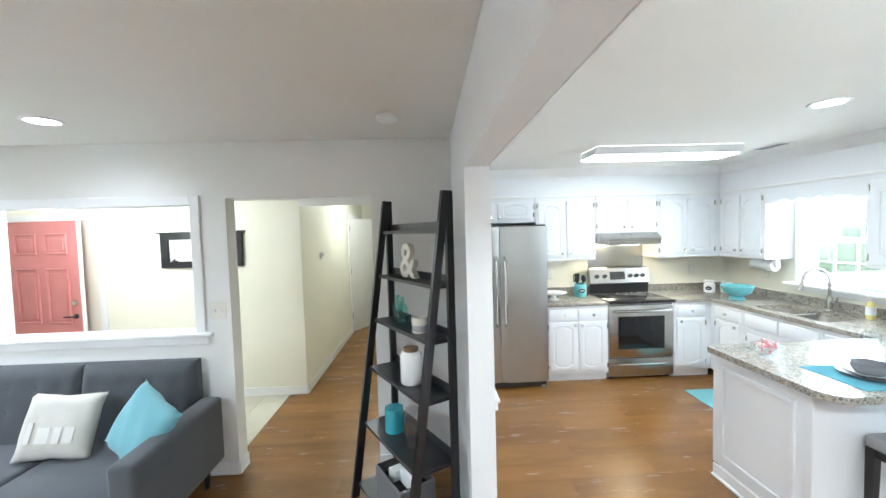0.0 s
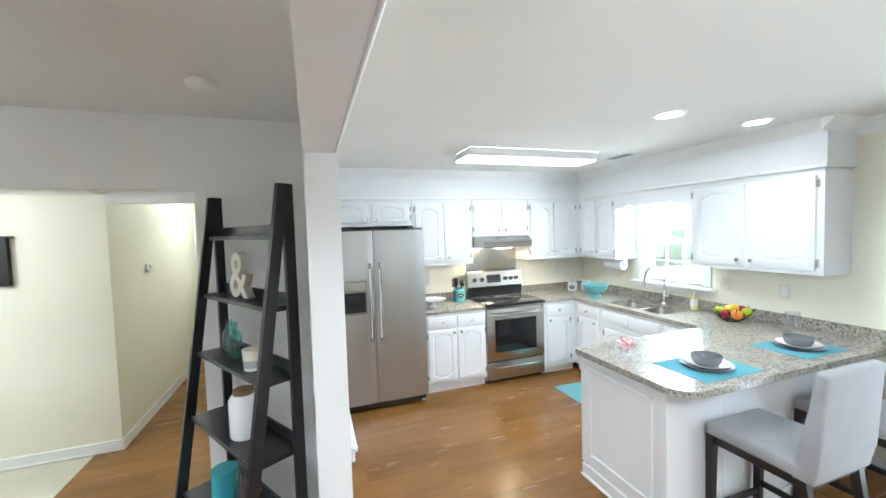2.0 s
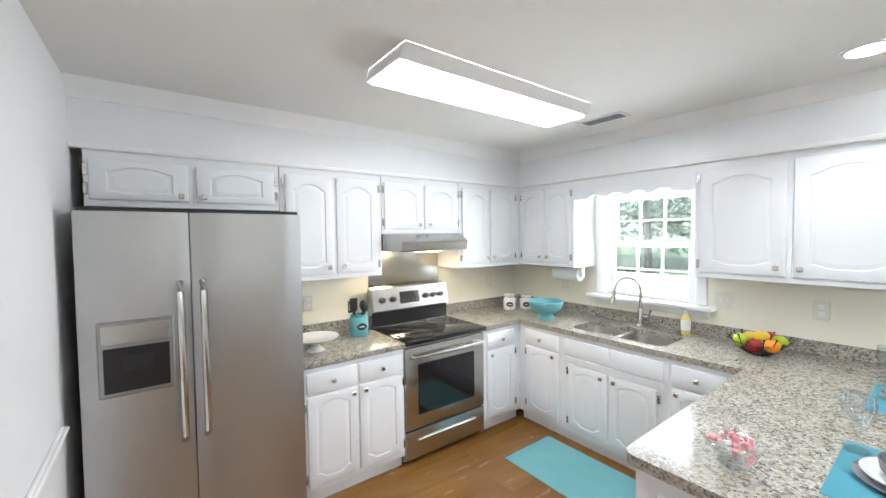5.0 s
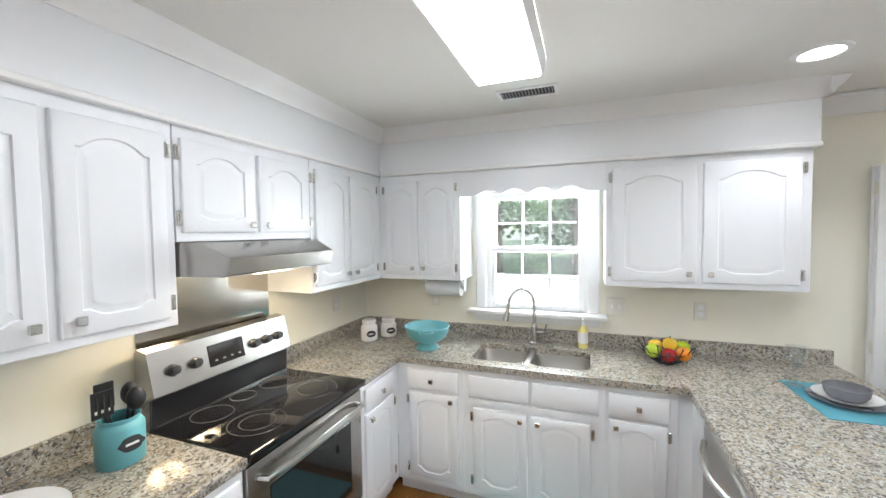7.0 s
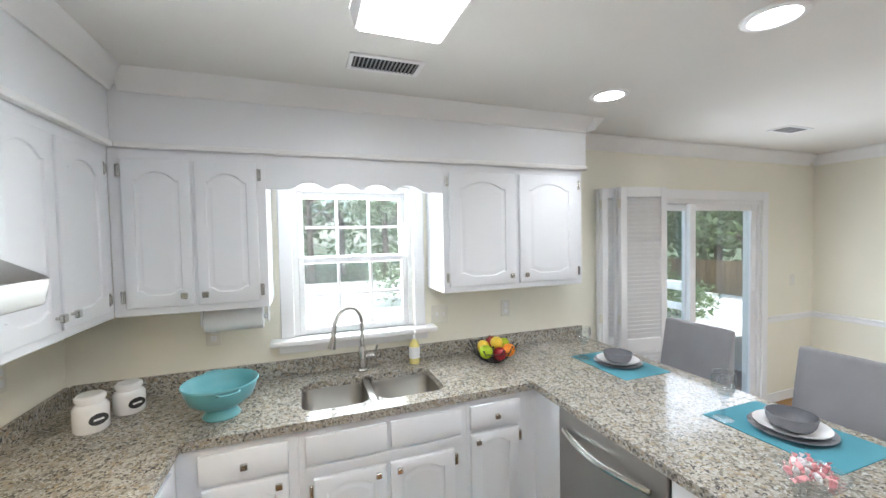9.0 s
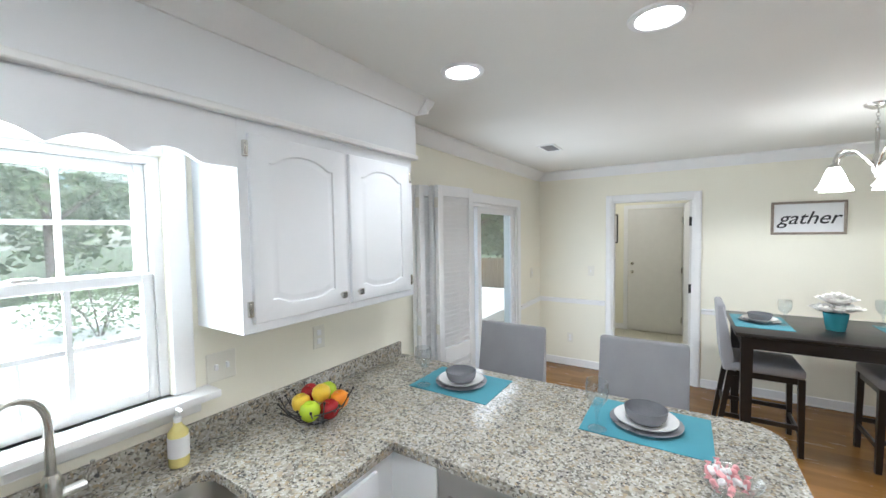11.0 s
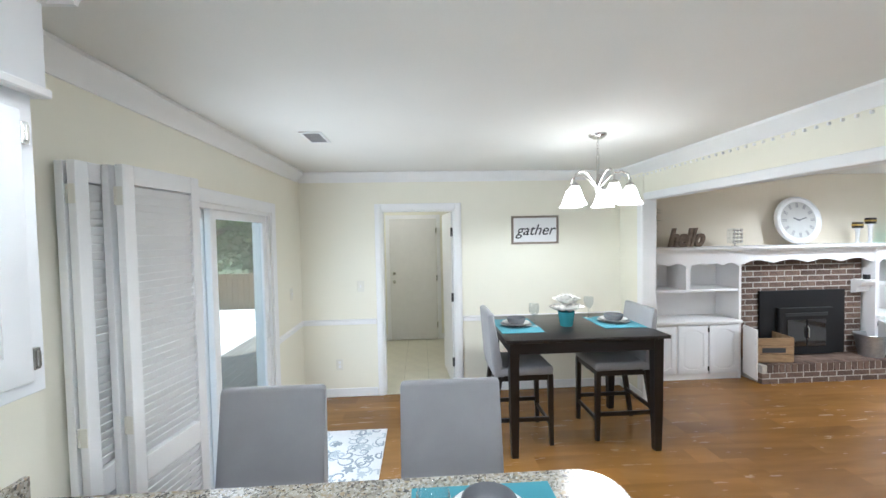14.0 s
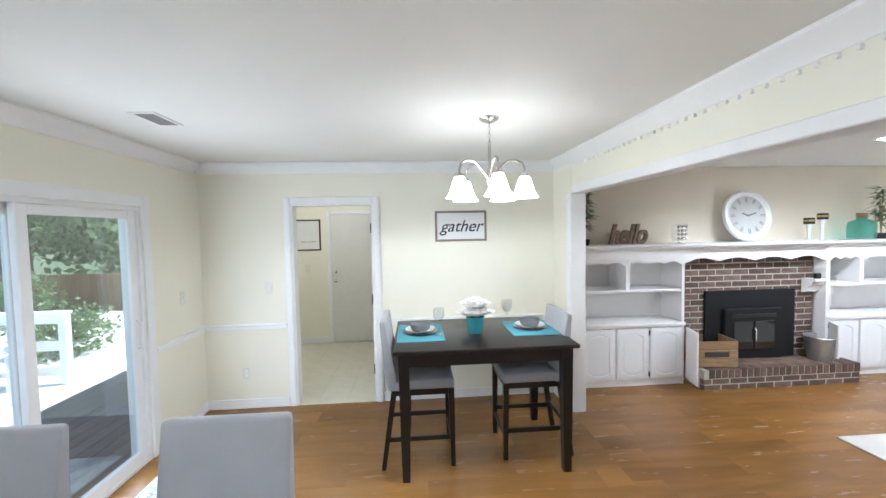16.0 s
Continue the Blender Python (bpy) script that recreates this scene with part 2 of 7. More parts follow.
M_CAN = glow("recessed_bulb", (1, 0.98, 0.95), CAN_E)
M_SHADE = glow("lit_glass_shade", (1, 0.97, 0.92), SHADE_E)
M_RED = plain("red_door_paint", (0.60, 0.23, 0.23), 0.35, var=0.05)
M_DOORW = plain("white_door_paint", (0.72, 0.71, 0.69), 0.4, var=0.03)
M_CLOCKF = plain("pale_grey_dial", (0.55, 0.55, 0.53), 0.4, var=0.06)
M_TILE = plain("vinyl_tile", (0.66, 0.63, 0.52), 0.35, var=0.08, scale=8)
M_GROUT = plain("grout", (0.4, 0.38, 0.32), 0.9)
M_BRICK = brick_mat("fireplace_brick", (0.085, 0.054, 0.042), (0.145, 0.09, 0.067), (0.20, 0.135, 0.102))
M_MORTAR = plain("mortar", (0.47, 0.44, 0.40), 0.95, var=0.15, scale=30, grain=200, relief=0.4)
M_CRATE = wood_mat("crate_wood", (0.2, 0.12, 0.06), (0.32, 0.2, 0.1), (0.42, 0.28, 0.16), 0.7, (3, 20, 20))
M_IRON = plain("cast_iron_black", (0.010, 0.010, 0.011), 0.6, var=0.2, spec=0.25)
M_GALV = plain("galvanised_steel", (0.46, 0.47, 0.48), 0.42, 0.9, var=0.2, scale=25)
M_LEAF = plain("bamboo_leaf", (0.07, 0.14, 0.035), 0.5, var=0.35, scale=30)
M_PAPER = plain("white_paper", (0.8, 0.8, 0.8), 0.8, var=0.02)
M_RUGW = fabric("off_white_rug_pile", (0.66, 0.67, 0.68), 300)
M_RUGG = fabric("grey_blue_rug_pile", (0.24, 0.28, 0.32), 300)
M_RUGL = fabric("pale_blue_rug_pile", (0.40, 0.45, 0.49), 300)
M_INK = plain("black_ink", (0.03, 0.03, 0.035), 0.6)
M_GREYWOOD = wood_mat("weathered_grey_wood", (0.19, 0.155, 0.12), (0.31, 0.26, 0.21), (0.42, 0.36, 0.3), 0.7, (3, 20, 20))
M_BROWNWOOD = wood_mat("worn_brown_wood", (0.10, 0.065, 0.04), (0.19, 0.13, 0.085), (0.28, 0.2, 0.14), 0.7, (3, 20, 20))
M_PLATE = plain("almond_switch_plate", (0.78, 0.76, 0.68), 0.4, var=0.03)
M_ORNG = plain("orange_skin", (0.78, 0.26, 0.015), 0.4)
M_APPLE = plain("red_apple_skin", (0.33, 0.015, 0.02), 0.25, var=0.3, scale=20)
M_GREENF = plain("green_apple_skin", (0.42, 0.55, 0.03), 0.25, var=0.15)
M_YELF = plain("yellow_pear_skin", (0.75, 0.5, 0.04), 0.35, var=0.15)

# ---- shape helpers ----


def box(bm, x0, x1, y0, y1, z0, z1, bev=0.0, seg=1):
    vs = [bm.verts.new((x, y, z)) for z in (z0, z1) for y in (y0, y1) for x in (x0, x1)]
    fs = [bm.faces.new([vs[i] for i in q]) for q in ((0, 2, 3, 1), (4, 5, 7, 6), (0, 1, 5, 4), (2, 6, 7, 3), (0, 4, 6, 2), (1, 3, 7, 5))]
    if bev:
        es = list({e for f in fs for e in f.edges})
        bmesh.ops.bevel(bm, geom=es, offset=bev, segments=seg, profile=0.5, affect="EDGES")
    return bm


def bx(*a, **k):
    return box(bmesh.new(), *a, **k)


def lathe(bm, prof, segs=24, c=(0, 0, 0), axis="z", arc=math.tau):
    """Turns a profile of (radius, height) round an axis through c."""
    rings = []
    for r, h in prof:
        ring = []
        for i in range(segs):
            a = arc * i / segs
            p = (r * math.cos(a), r * math.sin(a), h)
            if axis == "y":
                p = (p[0], -p[2], p[1])
            elif axis == "x":
                p = (p[2], p[0], p[1])
            ring.append(bm.verts.new((p[0] + c[0], p[1] + c[1], p[2] + c[2])))
        rings.append(ring)
    for a, b in zip(rings, rings[1:]):
        for i in range(segs):
            j = (i + 1) % segs
            bm.faces.new((a[i], a[j], b[j], b[i]))
    if prof[0][0] > 1e-5:
        bm.faces.new(rings[0][::-1])
    if prof[-1][0] > 1e-5:
        bm.faces.new(rings[-1])
    return bm


def lt(prof, segs=24, c=(0, 0, 0), axis="z"):
    return lathe(bmesh.new(), prof, segs, c, axis)


def prism(bm, pts, d0, d1, axis="y"):
    """A flat outline pushed through from d0 to d1 along an axis; pts are (u, z) for x or y, (x, y) for z."""
    def at(u, v, d):
        return {"y": (u, d, v), "x": (d, u, v), "z": (u, v, d)}[axis]
    a = [bm.verts.new(at(u, v, d0)) for u, v in pts]
    b = [bm.verts.new(at(u, v, d1)) for u, v in pts]
    bm.faces.new(a[::-1])
    bm.faces.new(b)
    for i in range(len(pts)):
        j = (i + 1) % len(pts)
        bm.faces.new((a[i], a[j], b[j], b[i]))
    return bm


def tube(bm, pts, r, segs=8, closed=False):
    pts = [Vector(p) for p in pts]
    rings, up = [], Vector((0.13, 0.21, 0.97))
    n = len(pts)
    for i, p in enumerate(pts):
        t = (pts[(i + 1) % n] - pts[i - 1]) if closed else pts[min(i + 1, n - 1)] - pts[max(i - 1, 0)]
        t.normalize()
        u = t.cross(up)
        if u.length < 0.05:
            u = t.cross(Vector((1, 0, 0)))
        u.normalize()
        w = t.cross(u)
        rr = r[i] if isinstance(r, (list, tuple)) else r
        rings.append([bm.verts.new(p + (u * math.cos(math.tau * k / segs) + w * math.sin(math.tau * k / segs)) * rr) for k in range(segs)])
    for i in range(n if closed else n - 1):
        a, b = rings[i], rings[(i + 1) % n]
        for k in range(segs):
            j = (k + 1) % segs
            bm.faces.new((a[k], a[j], b[j], b[k]))
    if not closed:
        bm.faces.new(rings[0][::-1])
        bm.faces.new(rings[-1])
    return bm


def sphere(bm, c, r, squash=1.0, seg=16):
    prof = [(max(1e-6, math.sin(math.pi * i / 10)) * r, -math.cos(math.pi * i / 10) * r * squash) for i in range(11)]
    return lathe(bm, prof, seg, c)


def mesh_of(name, bm, mat, smooth=None):
    me = bpy.data.meshes.new(name)
    bmesh.ops.remove_doubles(bm, verts=bm.verts, dist=1e-5)
    bmesh.ops.recalc_face_normals(bm, faces=bm.faces)
    bm.to_mesh(me)
    bm.free()
    me.materials.append(mat)
    if smooth is not None:
        me.shade_smooth()
        me.set_sharp_from_angle(angle=radians(smooth))
    return me


def part(name, bm, mat, parent, label="", smooth=35, m=None):
    ob = new(name, mesh_of(name, bm, mat, smooth))
    ob.parent = parent
    if m:
        ob.matrix_basis = m
    if label:
        tagged(ob, label)
    return ob


def thing(name, label, category, m=None, group=""):
    ob = new(name)
    ob.empty_display_size = 0.1
    if m:
        ob.matrix_basis = m
    return tagged(ob, label, category, group)


def solid(name, bm, mat, label, category, m=None, group="", smooth=35):
    ob = new(name, mesh_of(name, bm, mat, smooth))
    if m:
        ob.matrix_basis = m
    return tagged(ob, label, category, group)


def setting(name, bm, mat, label="", smooth=35):
    return tagged(new(name, mesh_of(name, bm, mat, smooth)), label, kind="structure")


# ---- the plan ----
CEIL, NORTH, EAST, SOUTH = 2.46, 5.20, 4.19, -0.885
BEAM_W, BEAM_E, BEAM_Z = 0.485, 0.612, 2.085
COL_Y, WING_Y, LIV_N, LIV_S, LIV_W = 2.19, -0.43, 3.17, -1.30, -4.6
HALL_L, HALL_R, HALL_Z = -1.158, -0.11, 2.055
FOY_N, HALL_W, FOY_W = 4.58, -1.09, -4.9
SL_Y0, SL_Y1, SL_Z = -0.065, 1.68, 1.985
WN_Y0, WN_Y1, WN_Z0, WN_Z1 = 3.40, 4.13, 1.13, 2.02
DR_X0, DR_X1, DR_Z = 2.50, 3.31, 2.05


def wall_y(name, x0, x1, y0, y1, z0, z1, holes, mat, label):
    """A wall along x between two faces y0 and y1; holes are (x0, x1, z0, z1) in x order."""
    bm, x = bmesh.new(), x0
    for a, b, c, d in holes:
        if a > x:
            box(bm, x, a, y0, y1, z0, z1)
        if c > z0:
            box(bm, a, b, y0, y1, z0, c)
        if d < z1:
            box(bm, a, b, y0, y1, d, z1)
        x = b
    if x1 > x:
        box(bm, x, x1, y0, y1, z0, z1)
    return setting(name, bm, mat, label)


def wall_x(name, y0, y1, x0, x1, z0, z1, holes, mat, label):
    bm, y = bmesh.new(), y0
    for a, b, c, d in holes:
        if a > y:
            box(bm, x0, x1, y, a, z0, z1)
        if c > z0:
            box(bm, x0, x1, a, b, z0, c)
        if d < z1:
            box(bm, x0, x1, a, b, d, z1)
        y = b
    if y1 > y:
        box(bm, x0, x1, y, y1, z0, z1)
    return setting(name, bm, mat, label)


PS_X0, PS_X1, PS_Z0, PS_Z1 = -2.82, -1.41, 1.08, 2.01
wall_y("wall_north_kitchen", BEAM_E, EAST + 0.15, NORTH, NORTH + 0.12, 0, CEIL, [], M_WALL_Y, "cream painted kitchen wall behind the range")
wall_x("wall_east", SOUTH, NORTH, EAST, EAST + 0.15, 0, CEIL, [(SL_Y0, SL_Y1, 0.0, SL_Z), (WN_Y0, WN_Y1, WN_Z0, WN_Z1)], M_WALL_Y, "cream painted outer wall with window and sliding door")
wall_y("wall_south_dining", BEAM_W, EAST + 0.15, SOUTH - 0.12, SOUTH, 0, CEIL, [(DR_X0, DR_X1, 0, DR_Z)], M_WALL_Y, "cream painted dining wall with a doorway")
wall_x("wall_stub", COL_Y, NORTH + 0.12, BEAM_W, BEAM_E, 0, CEIL, [], M_WALL_C, "white painted stub wall between living room and kitchen")
wall_x("wall_wing", SOUTH, WING_Y, BEAM_W, BEAM_E, 0, CEIL, [], M_WALL_Y, "cream painted wing wall beside the bookcase")
BEAM_F = BEAM_E - 0.016
setting("beam", bx(BEAM_W, BEAM_F, WING_Y, COL_Y, BEAM_Z, CEIL), M_WALL_C, "white painted dropped beam between the rooms")
wall_y("wall_north_living", LIV_W, BEAM_W, LIV_N, LIV_N + 0.13, 0, CEIL, [(PS_X0, PS_X1, PS_Z0, PS_Z1), (HALL_L, HALL_R, 0, HALL_Z)], M_WALL_W, "white painted living room wall with pass-through")
wall_y("wall_south_living", LIV_W, BEAM_W, LIV_S - 0.12, LIV_S, 0, CEIL, [], M_WALL_P, "warm cream painted wall above the mantel")
wall_x("wall_west_living", LIV_S - 0.12, LIV_N + 0.13, LIV_W - 0.12, LIV_W, 0, CEIL, [], M_WALL_W, "white painted living room wall")
wall_x("wall_wing_return", LIV_S - 0.12, SOUTH - 0.12, BEAM_W, BEAM_E, 0, CEIL, [], M_WALL_P, "warm cream return wall beside the bookcase")
wall_y("wall_north_foyer", FOY_W, HALL_W, FOY_N, FOY_N + 0.12, 0, CEIL, [], M_WALL_Y, "pale yellow foyer wall")
wall_x("wall_west_foyer", LIV_N + 0.13, FOY_N + 0.12, FOY_W - 0.12, FOY_W, 0, CEIL, [], M_WALL_Y, "pale yellow foyer wall")
wall_y("wall_foyer_gap", FOY_W, LIV_W - 0.12, LIV_N, LIV_N + 0.13, 0, CEIL, [], M_WALL_Y, "pale yellow foyer wall")
wall_x("wall_west_hall", FOY_N + 0.12, 8.6, HALL_W - 0.12, HALL_W, 0, CEIL, [(7.15, 7.95, 0, 2.04)], M_WALL_Y, "pale yellow hall wall")
wall_x("wall_east_hall", LIV_N + 0.13, 8.6, 0.0, 0.12, 0, CEIL, [], M_WALL_Y, "pale yellow hall wall")
wall_y("wall_end_hall", HALL_W - 0.12, 0.12, 8.6, 8.72, 0, CEIL, [], M_WALL_Y, "pale yellow hall end wall")
setting("hall_header", bx(HALL_W, 0.0, FOY_N, FOY_N + 0.12, 2.09, CEIL), M_TRIM, "white header over the hall")
setting("foyer_bulkhead", bx(-1.75, HALL_W, 3.9, FOY_N, 2.16, CEIL), M_TRIM, "boxed bulkhead under the foyer ceiling")
setting("ceiling_kitchen", bx(BEAM_E, EAST + 0.15, SOUTH - 0.12, NORTH + 0.12, CEIL, CEIL + 0.12), M_CEIL, "off-white textured ceiling")
setting("ceiling_living", bx(LIV_W - 0.12, BEAM_E - 0.0, LIV_S - 0.12, LIV_N + 0.13, CEIL + 0.001, CEIL + 0.12), M_CEIL, "off-white living room ceiling")
setting("ceiling_hall", bx(FOY_W - 0.12, BEAM_W, LIV_N + 0.13, 8.72, CEIL, CEIL + 0.12), M_CEIL, "off-white hall ceiling")
# laundry room beyond the doorway
LAU_S, LAU_W, LAU_E = -3.15, 1.9, 4.34
wall_y("wall_south_laundry", LAU_W, LAU_E, LAU_S - 0.12, LAU_S, 0, CEIL, [], M_WALL_Y, "cream laundry room wall")
wall_x("wall_west_laundry", LAU_S - 0.12, SOUTH - 0.12, LAU_W - 0.12, LAU_W, 0, CEIL, [], M_WALL_Y, "cream laundry room wall")
wall_x("wall_east_laundry", LAU_S - 0.12, SOUTH - 0.12, LAU_E, LAU_E + 0.12, 0, CEIL, [], M_WALL_Y, "cream laundry room wall")
setting("ceiling_laundry", bx(LAU_W - 0.12, LAU_E + 0.12, LAU_S - 0.12, SOUTH - 0.12, CEIL, CEIL + 0.12), M_CEIL, "off-white laundry ceiling")
setting("floor_sub", bx(FOY_W - 0.1, EAST + 0.14, LAU_S - 0.1, 8.7, -0.12, -0.012), M_SUB, "dark bed under the floor boards")

# ---- trim, doors and windows ----


def trim_run(bm, x0, x1, y0, y1, z0, z1, bev=0.004):
    box(bm, min(x0, x1), max(x0, x1), min(y0, y1), max(y0, y1), z0, z1, bev)


def crown_prof(s):
    return [(0, 0), (0.012, 0), (0.02, 0.02), (0.05, 0.045), (0.075, 0.075), (0.085, 0.085), (0.085, s), (0, s)]


def crown_y(name, x0, x1, yf, sgn, z=CEIL - 0.105, top=0.103):
    prism_pts = [(yf + sgn * d, z + h) for d, h in crown_prof(top)]
    return setting(name, prism(bmesh.new(), prism_pts, x0, x1, "x"), M_TRIM, "white crown moulding")


def crown_x(name, y0, y1, xf, sgn, z=CEIL - 0.105, top=0.103):
    pts = [(xf + sgn * d, z + h) for d, h in crown_prof(top)]
    return setting(name, prism(bmesh.new(), pts, y0, y1, "y"), M_TRIM, "white crown moulding")


crown_y("trim_crown_south", BEAM_E + 0.002, EAST, SOUTH, 1)
crown_x("trim_crown_east", SOUTH + 0.09, 2.29, EAST, -1)
crown_x("trim_crown_beam", SOUTH + 0.09, COL_Y, BEAM_F, 1)
# dentils under the beam's crown
dent = thing("dentil_strip", "white dentil blocks under the beam crown", "moulding")
dm = mesh_of("dentil", bx(BEAM_F, BEAM_F + 0.02, -0.006, 0.006, 2.328, 2.346, bev=0.002), M_TRIM)
for i in range(44):
    o = new("dentil", dm)
    o.parent = dent
    o.location = (0.001, SOUTH + 0.12 + i * 0.068, 0)
dent["kind"] = "structure"


def baseboard(name, x0, x1, y0, y1):
    bm = bmesh.new()
    trim_run(bm, x0, x1, y0, y1, 0, 0.095)
    cx0, cx1, cy0, cy1 = (x0, x1, y0, y1)
    trim_run(bm, x0 - 0.004 * (x1 - x0 < 0.1), x1 + 0.004 * (x1 - x0 < 0.1), y0 - 0.004 * (y1 - y0 < 0.1), y1 + 0.004 * (y1 - y0 < 0.1), 0, 0.02, 0.006)
    return setting(name, bm, M_TRIM, "white painted baseboard")


baseboard("baseboard_south_1", DR_X1 + 0.075, EAST, SOUTH, SOUTH + 0.014)
baseboard("baseboard_south_2", BEAM_E, DR_X0 - 0.075, SOUTH, SOUTH + 0.014)
baseboard("baseboard_east_1", EAST - 0.014, EAST, SOUTH, SL_Y0 - 0.09)
baseboard("baseboard_east_2", EAST - 0.014, EAST, SL_Y1 + 0.09, 2.18)
baseboard("baseboard_wing", BEAM_E, BEAM_E + 0.014, SOUTH, WING_Y)
baseboard("baseboard_column", BEAM_W, BEAM_E, COL_Y - 0.014, COL_Y)
baseboard("baseboard_stub_west", BEAM_W - 0.014, BEAM_W, COL_Y, LIV_N)
baseboard("baseboard_stub_east", BEAM_E, BEAM_E + 0.014, COL_Y - 0.012, 4.40)
baseboard("baseboard_living_1", HALL_R, BEAM_W, LIV_N - 0.014, LIV_N)
baseboard("baseboard_living_2", LIV_W, HALL_L, LIV_N - 0.014, LIV_N)
baseboard("baseboard_jamb_1", HALL_L, HALL_L + 0.014, LIV_N - 0.012, LIV_N + 0.13)
baseboard("baseboard_foyer", FOY_W, HALL_W, FOY_N - 0.014, FOY_N)
baseboard("baseboard_hall", HALL_W, HALL_W + 0.014, FOY_N - 0.012, 7.07)
baseboard("baseboard_laundry", LAU_W, 2.6, LAU_S, LAU_S + 0.014)
baseboard("baseboard_laundry_2", 3.46, LAU_E, LAU_S, LAU_S + 0.014)


def chair_rail(name, x0, x1, y0, y1):
    bm = bmesh.new()
    trim_run(bm, x0, x1, y0, y1, 0.80, 0.86, 0.005)
    k = 0.012
    if x1 - x0 > y1 - y0:
        trim_run(bm, x0, x1, y0, y1 + k, 0.838, 0.856, 0.005)
    else:
        trim_run(bm, x0 - k, x1, y0, y1, 0.838, 0.856, 0.005)
    return setting(name, bm, M_TRIM, "white painted chair rail")


chair_rail("trim_rail_1", DR_X1 + 0.075, EAST, SOUTH, SOUTH + 0.016)
chair_rail("trim_rail_2", BEAM_E, DR_X0 - 0.075, SOUTH, SOUTH + 0.016)
setting("trim_rail_4", box(bx(BEAM_E, BEAM_E + 0.016, COL_Y, 4.38, 0.865, 0.925, bev=0.005), BEAM_E, BEAM_E + 0.028, COL_Y, 4.38, 0.903, 0.921, 0.005), M_TRIM, "white painted chair rail")
chair_rail("trim_rail_3", EAST - 0.016, EAST, SOUTH, SL_Y0 - 0.09)


def casing_y(name, x0, x1, z1, yf, sgn, w=0.07, t=0.018):
    """Door casing round an opening in a wall along x."""
    bm = bmesh.new()
    for a, b, c, d in ((x0 - w, x0, 0, z1 + w), (x1, x1 + w, 0, z1 + w), (x0, x1, z1, z1 + w)):
        trim_run(bm, a, b, yf, yf + sgn * t, c, d, 0.004)
        trim_run(bm, a + 0.012, b - 0.012 if b - a < 0.2 else b - 0.0, yf, yf + sgn * (t + 0.006), c, d - 0.012, 0.003) if b - a < 0.2 else None
    return setting(name, bm, M_TRIM, "white painted door casing")


casing_y("trim_doorway", DR_X0, DR_X1, DR_Z, SOUTH, 1)
bm = bmesh.new()
for a, b in ((DR_X0, DR_X0 + 0.016), (DR_X1 - 0.016, DR_X1)):
    box(bm, a, b, SOUTH - 0.125, SOUTH + 0.003, 0, DR_Z)
box(bm, DR_X0 + 0.016, DR_X1 - 0.016, SOUTH - 0.125, SOUTH + 0.003, DR_Z - 0.016, DR_Z)
setting("trim_door_jamb", bm, M_TRIM, "white painted door jamb")
# casing of the wing wall's end and of the beam's lower edge
setting("trim_wing_end", bx(BEAM_W - 0.006, BEAM_E + 0.016, WING_Y, WING_Y + 0.018, 0, BEAM_Z, bev=0.004), M_TRIM, "white painted end casing of the opening")
setting("trim_wing_face", bx(BEAM_E, BEAM_E + 0.018, WING_Y - 0.08, WING_Y, 0.1, BEAM_Z, bev=0.004), M_TRIM, "white painted casing of the opening")
setting("trim_beam_edge", bx(BEAM_F, BEAM_F + 0.014, WING_Y, COL_Y, BEAM_Z, BEAM_Z + 0.07, bev=0.005), M_TRIM, "white painted casing along the beam")
setting("beam_face", bx(BEAM_F, BEAM_F + 0.005, WING_Y, COL_Y, BEAM_Z + 0.07, CEIL - 0.1), M_WALL_Y, "cream painted face of the beam over the dining side")
# pass-through casing and ledge
bm = bmesh.new()
for a, b, c, d in ((PS_X1, PS_X1 + 0.07, PS_Z0, PS_Z1 + 0.07), (PS_X0 - 0.07, PS_X0, PS_Z0, PS_Z1 + 0.07), (PS_X0, PS_X1, PS_Z1, PS_Z1 + 0.07)):
    trim_run(bm, a, b, LIV_N - 0.018, LIV_N, c, d)
trim_run(bm, PS_X0 - 0.09, PS_X1 + 0.09, LIV_N - 0.018, LIV_N, PS_Z0 - 0.085, PS_Z0 - 0.022)
setting("trim_pass_through", bm, M_TRIM, "white painted casing of the pass-through")
setting("pass_through_ledge", bx(PS_X0 - 0.11, PS_X1 + 0.12, LIV_N - 0.05, LIV_N + 0.15, PS_Z0 - 0.022, PS_Z0 + 0.004, bev=0.005), M_TRIM, "white painted ledge of the pass-through")


def knob(parent, c, d="y", r=0.014):
    """A small square nickel knob on a stem, standing out along -y or -x."""
    bm = bmesh.new()
    if d == "y":
        lathe(bm, [(0.006, 0), (0.005, 0.014)], 10, c, "y")
        box(bm, c[0] - r, c[0] + r, c[1] - 0.028, c[1] - 0.013, c[2] - r, c[2] + r, 0.003)
    return part("handle", bm, M_CHROME, parent, "square brushed nickel knob")


def inset_ring(pts, d):
    n, out = len(pts), []
    for i in range(n):
        p, a, b = Vector(pts[i]), Vector(pts[i - 1]), Vector(pts[(i + 1) % n])
        t1, t2 = (p - a).normalized(), (b - p).normalized()
        nrm = Vector((-(t1.y + t2.y), t1.x + t2.x))
        nrm = nrm.normalized() if nrm.length > 1e-6 else Vector((0, 1))
        k = max(0.5, nrm.dot(Vector((-t1.y, t1.x))))
        out.append(tuple(p + nrm * d / k))
    return out


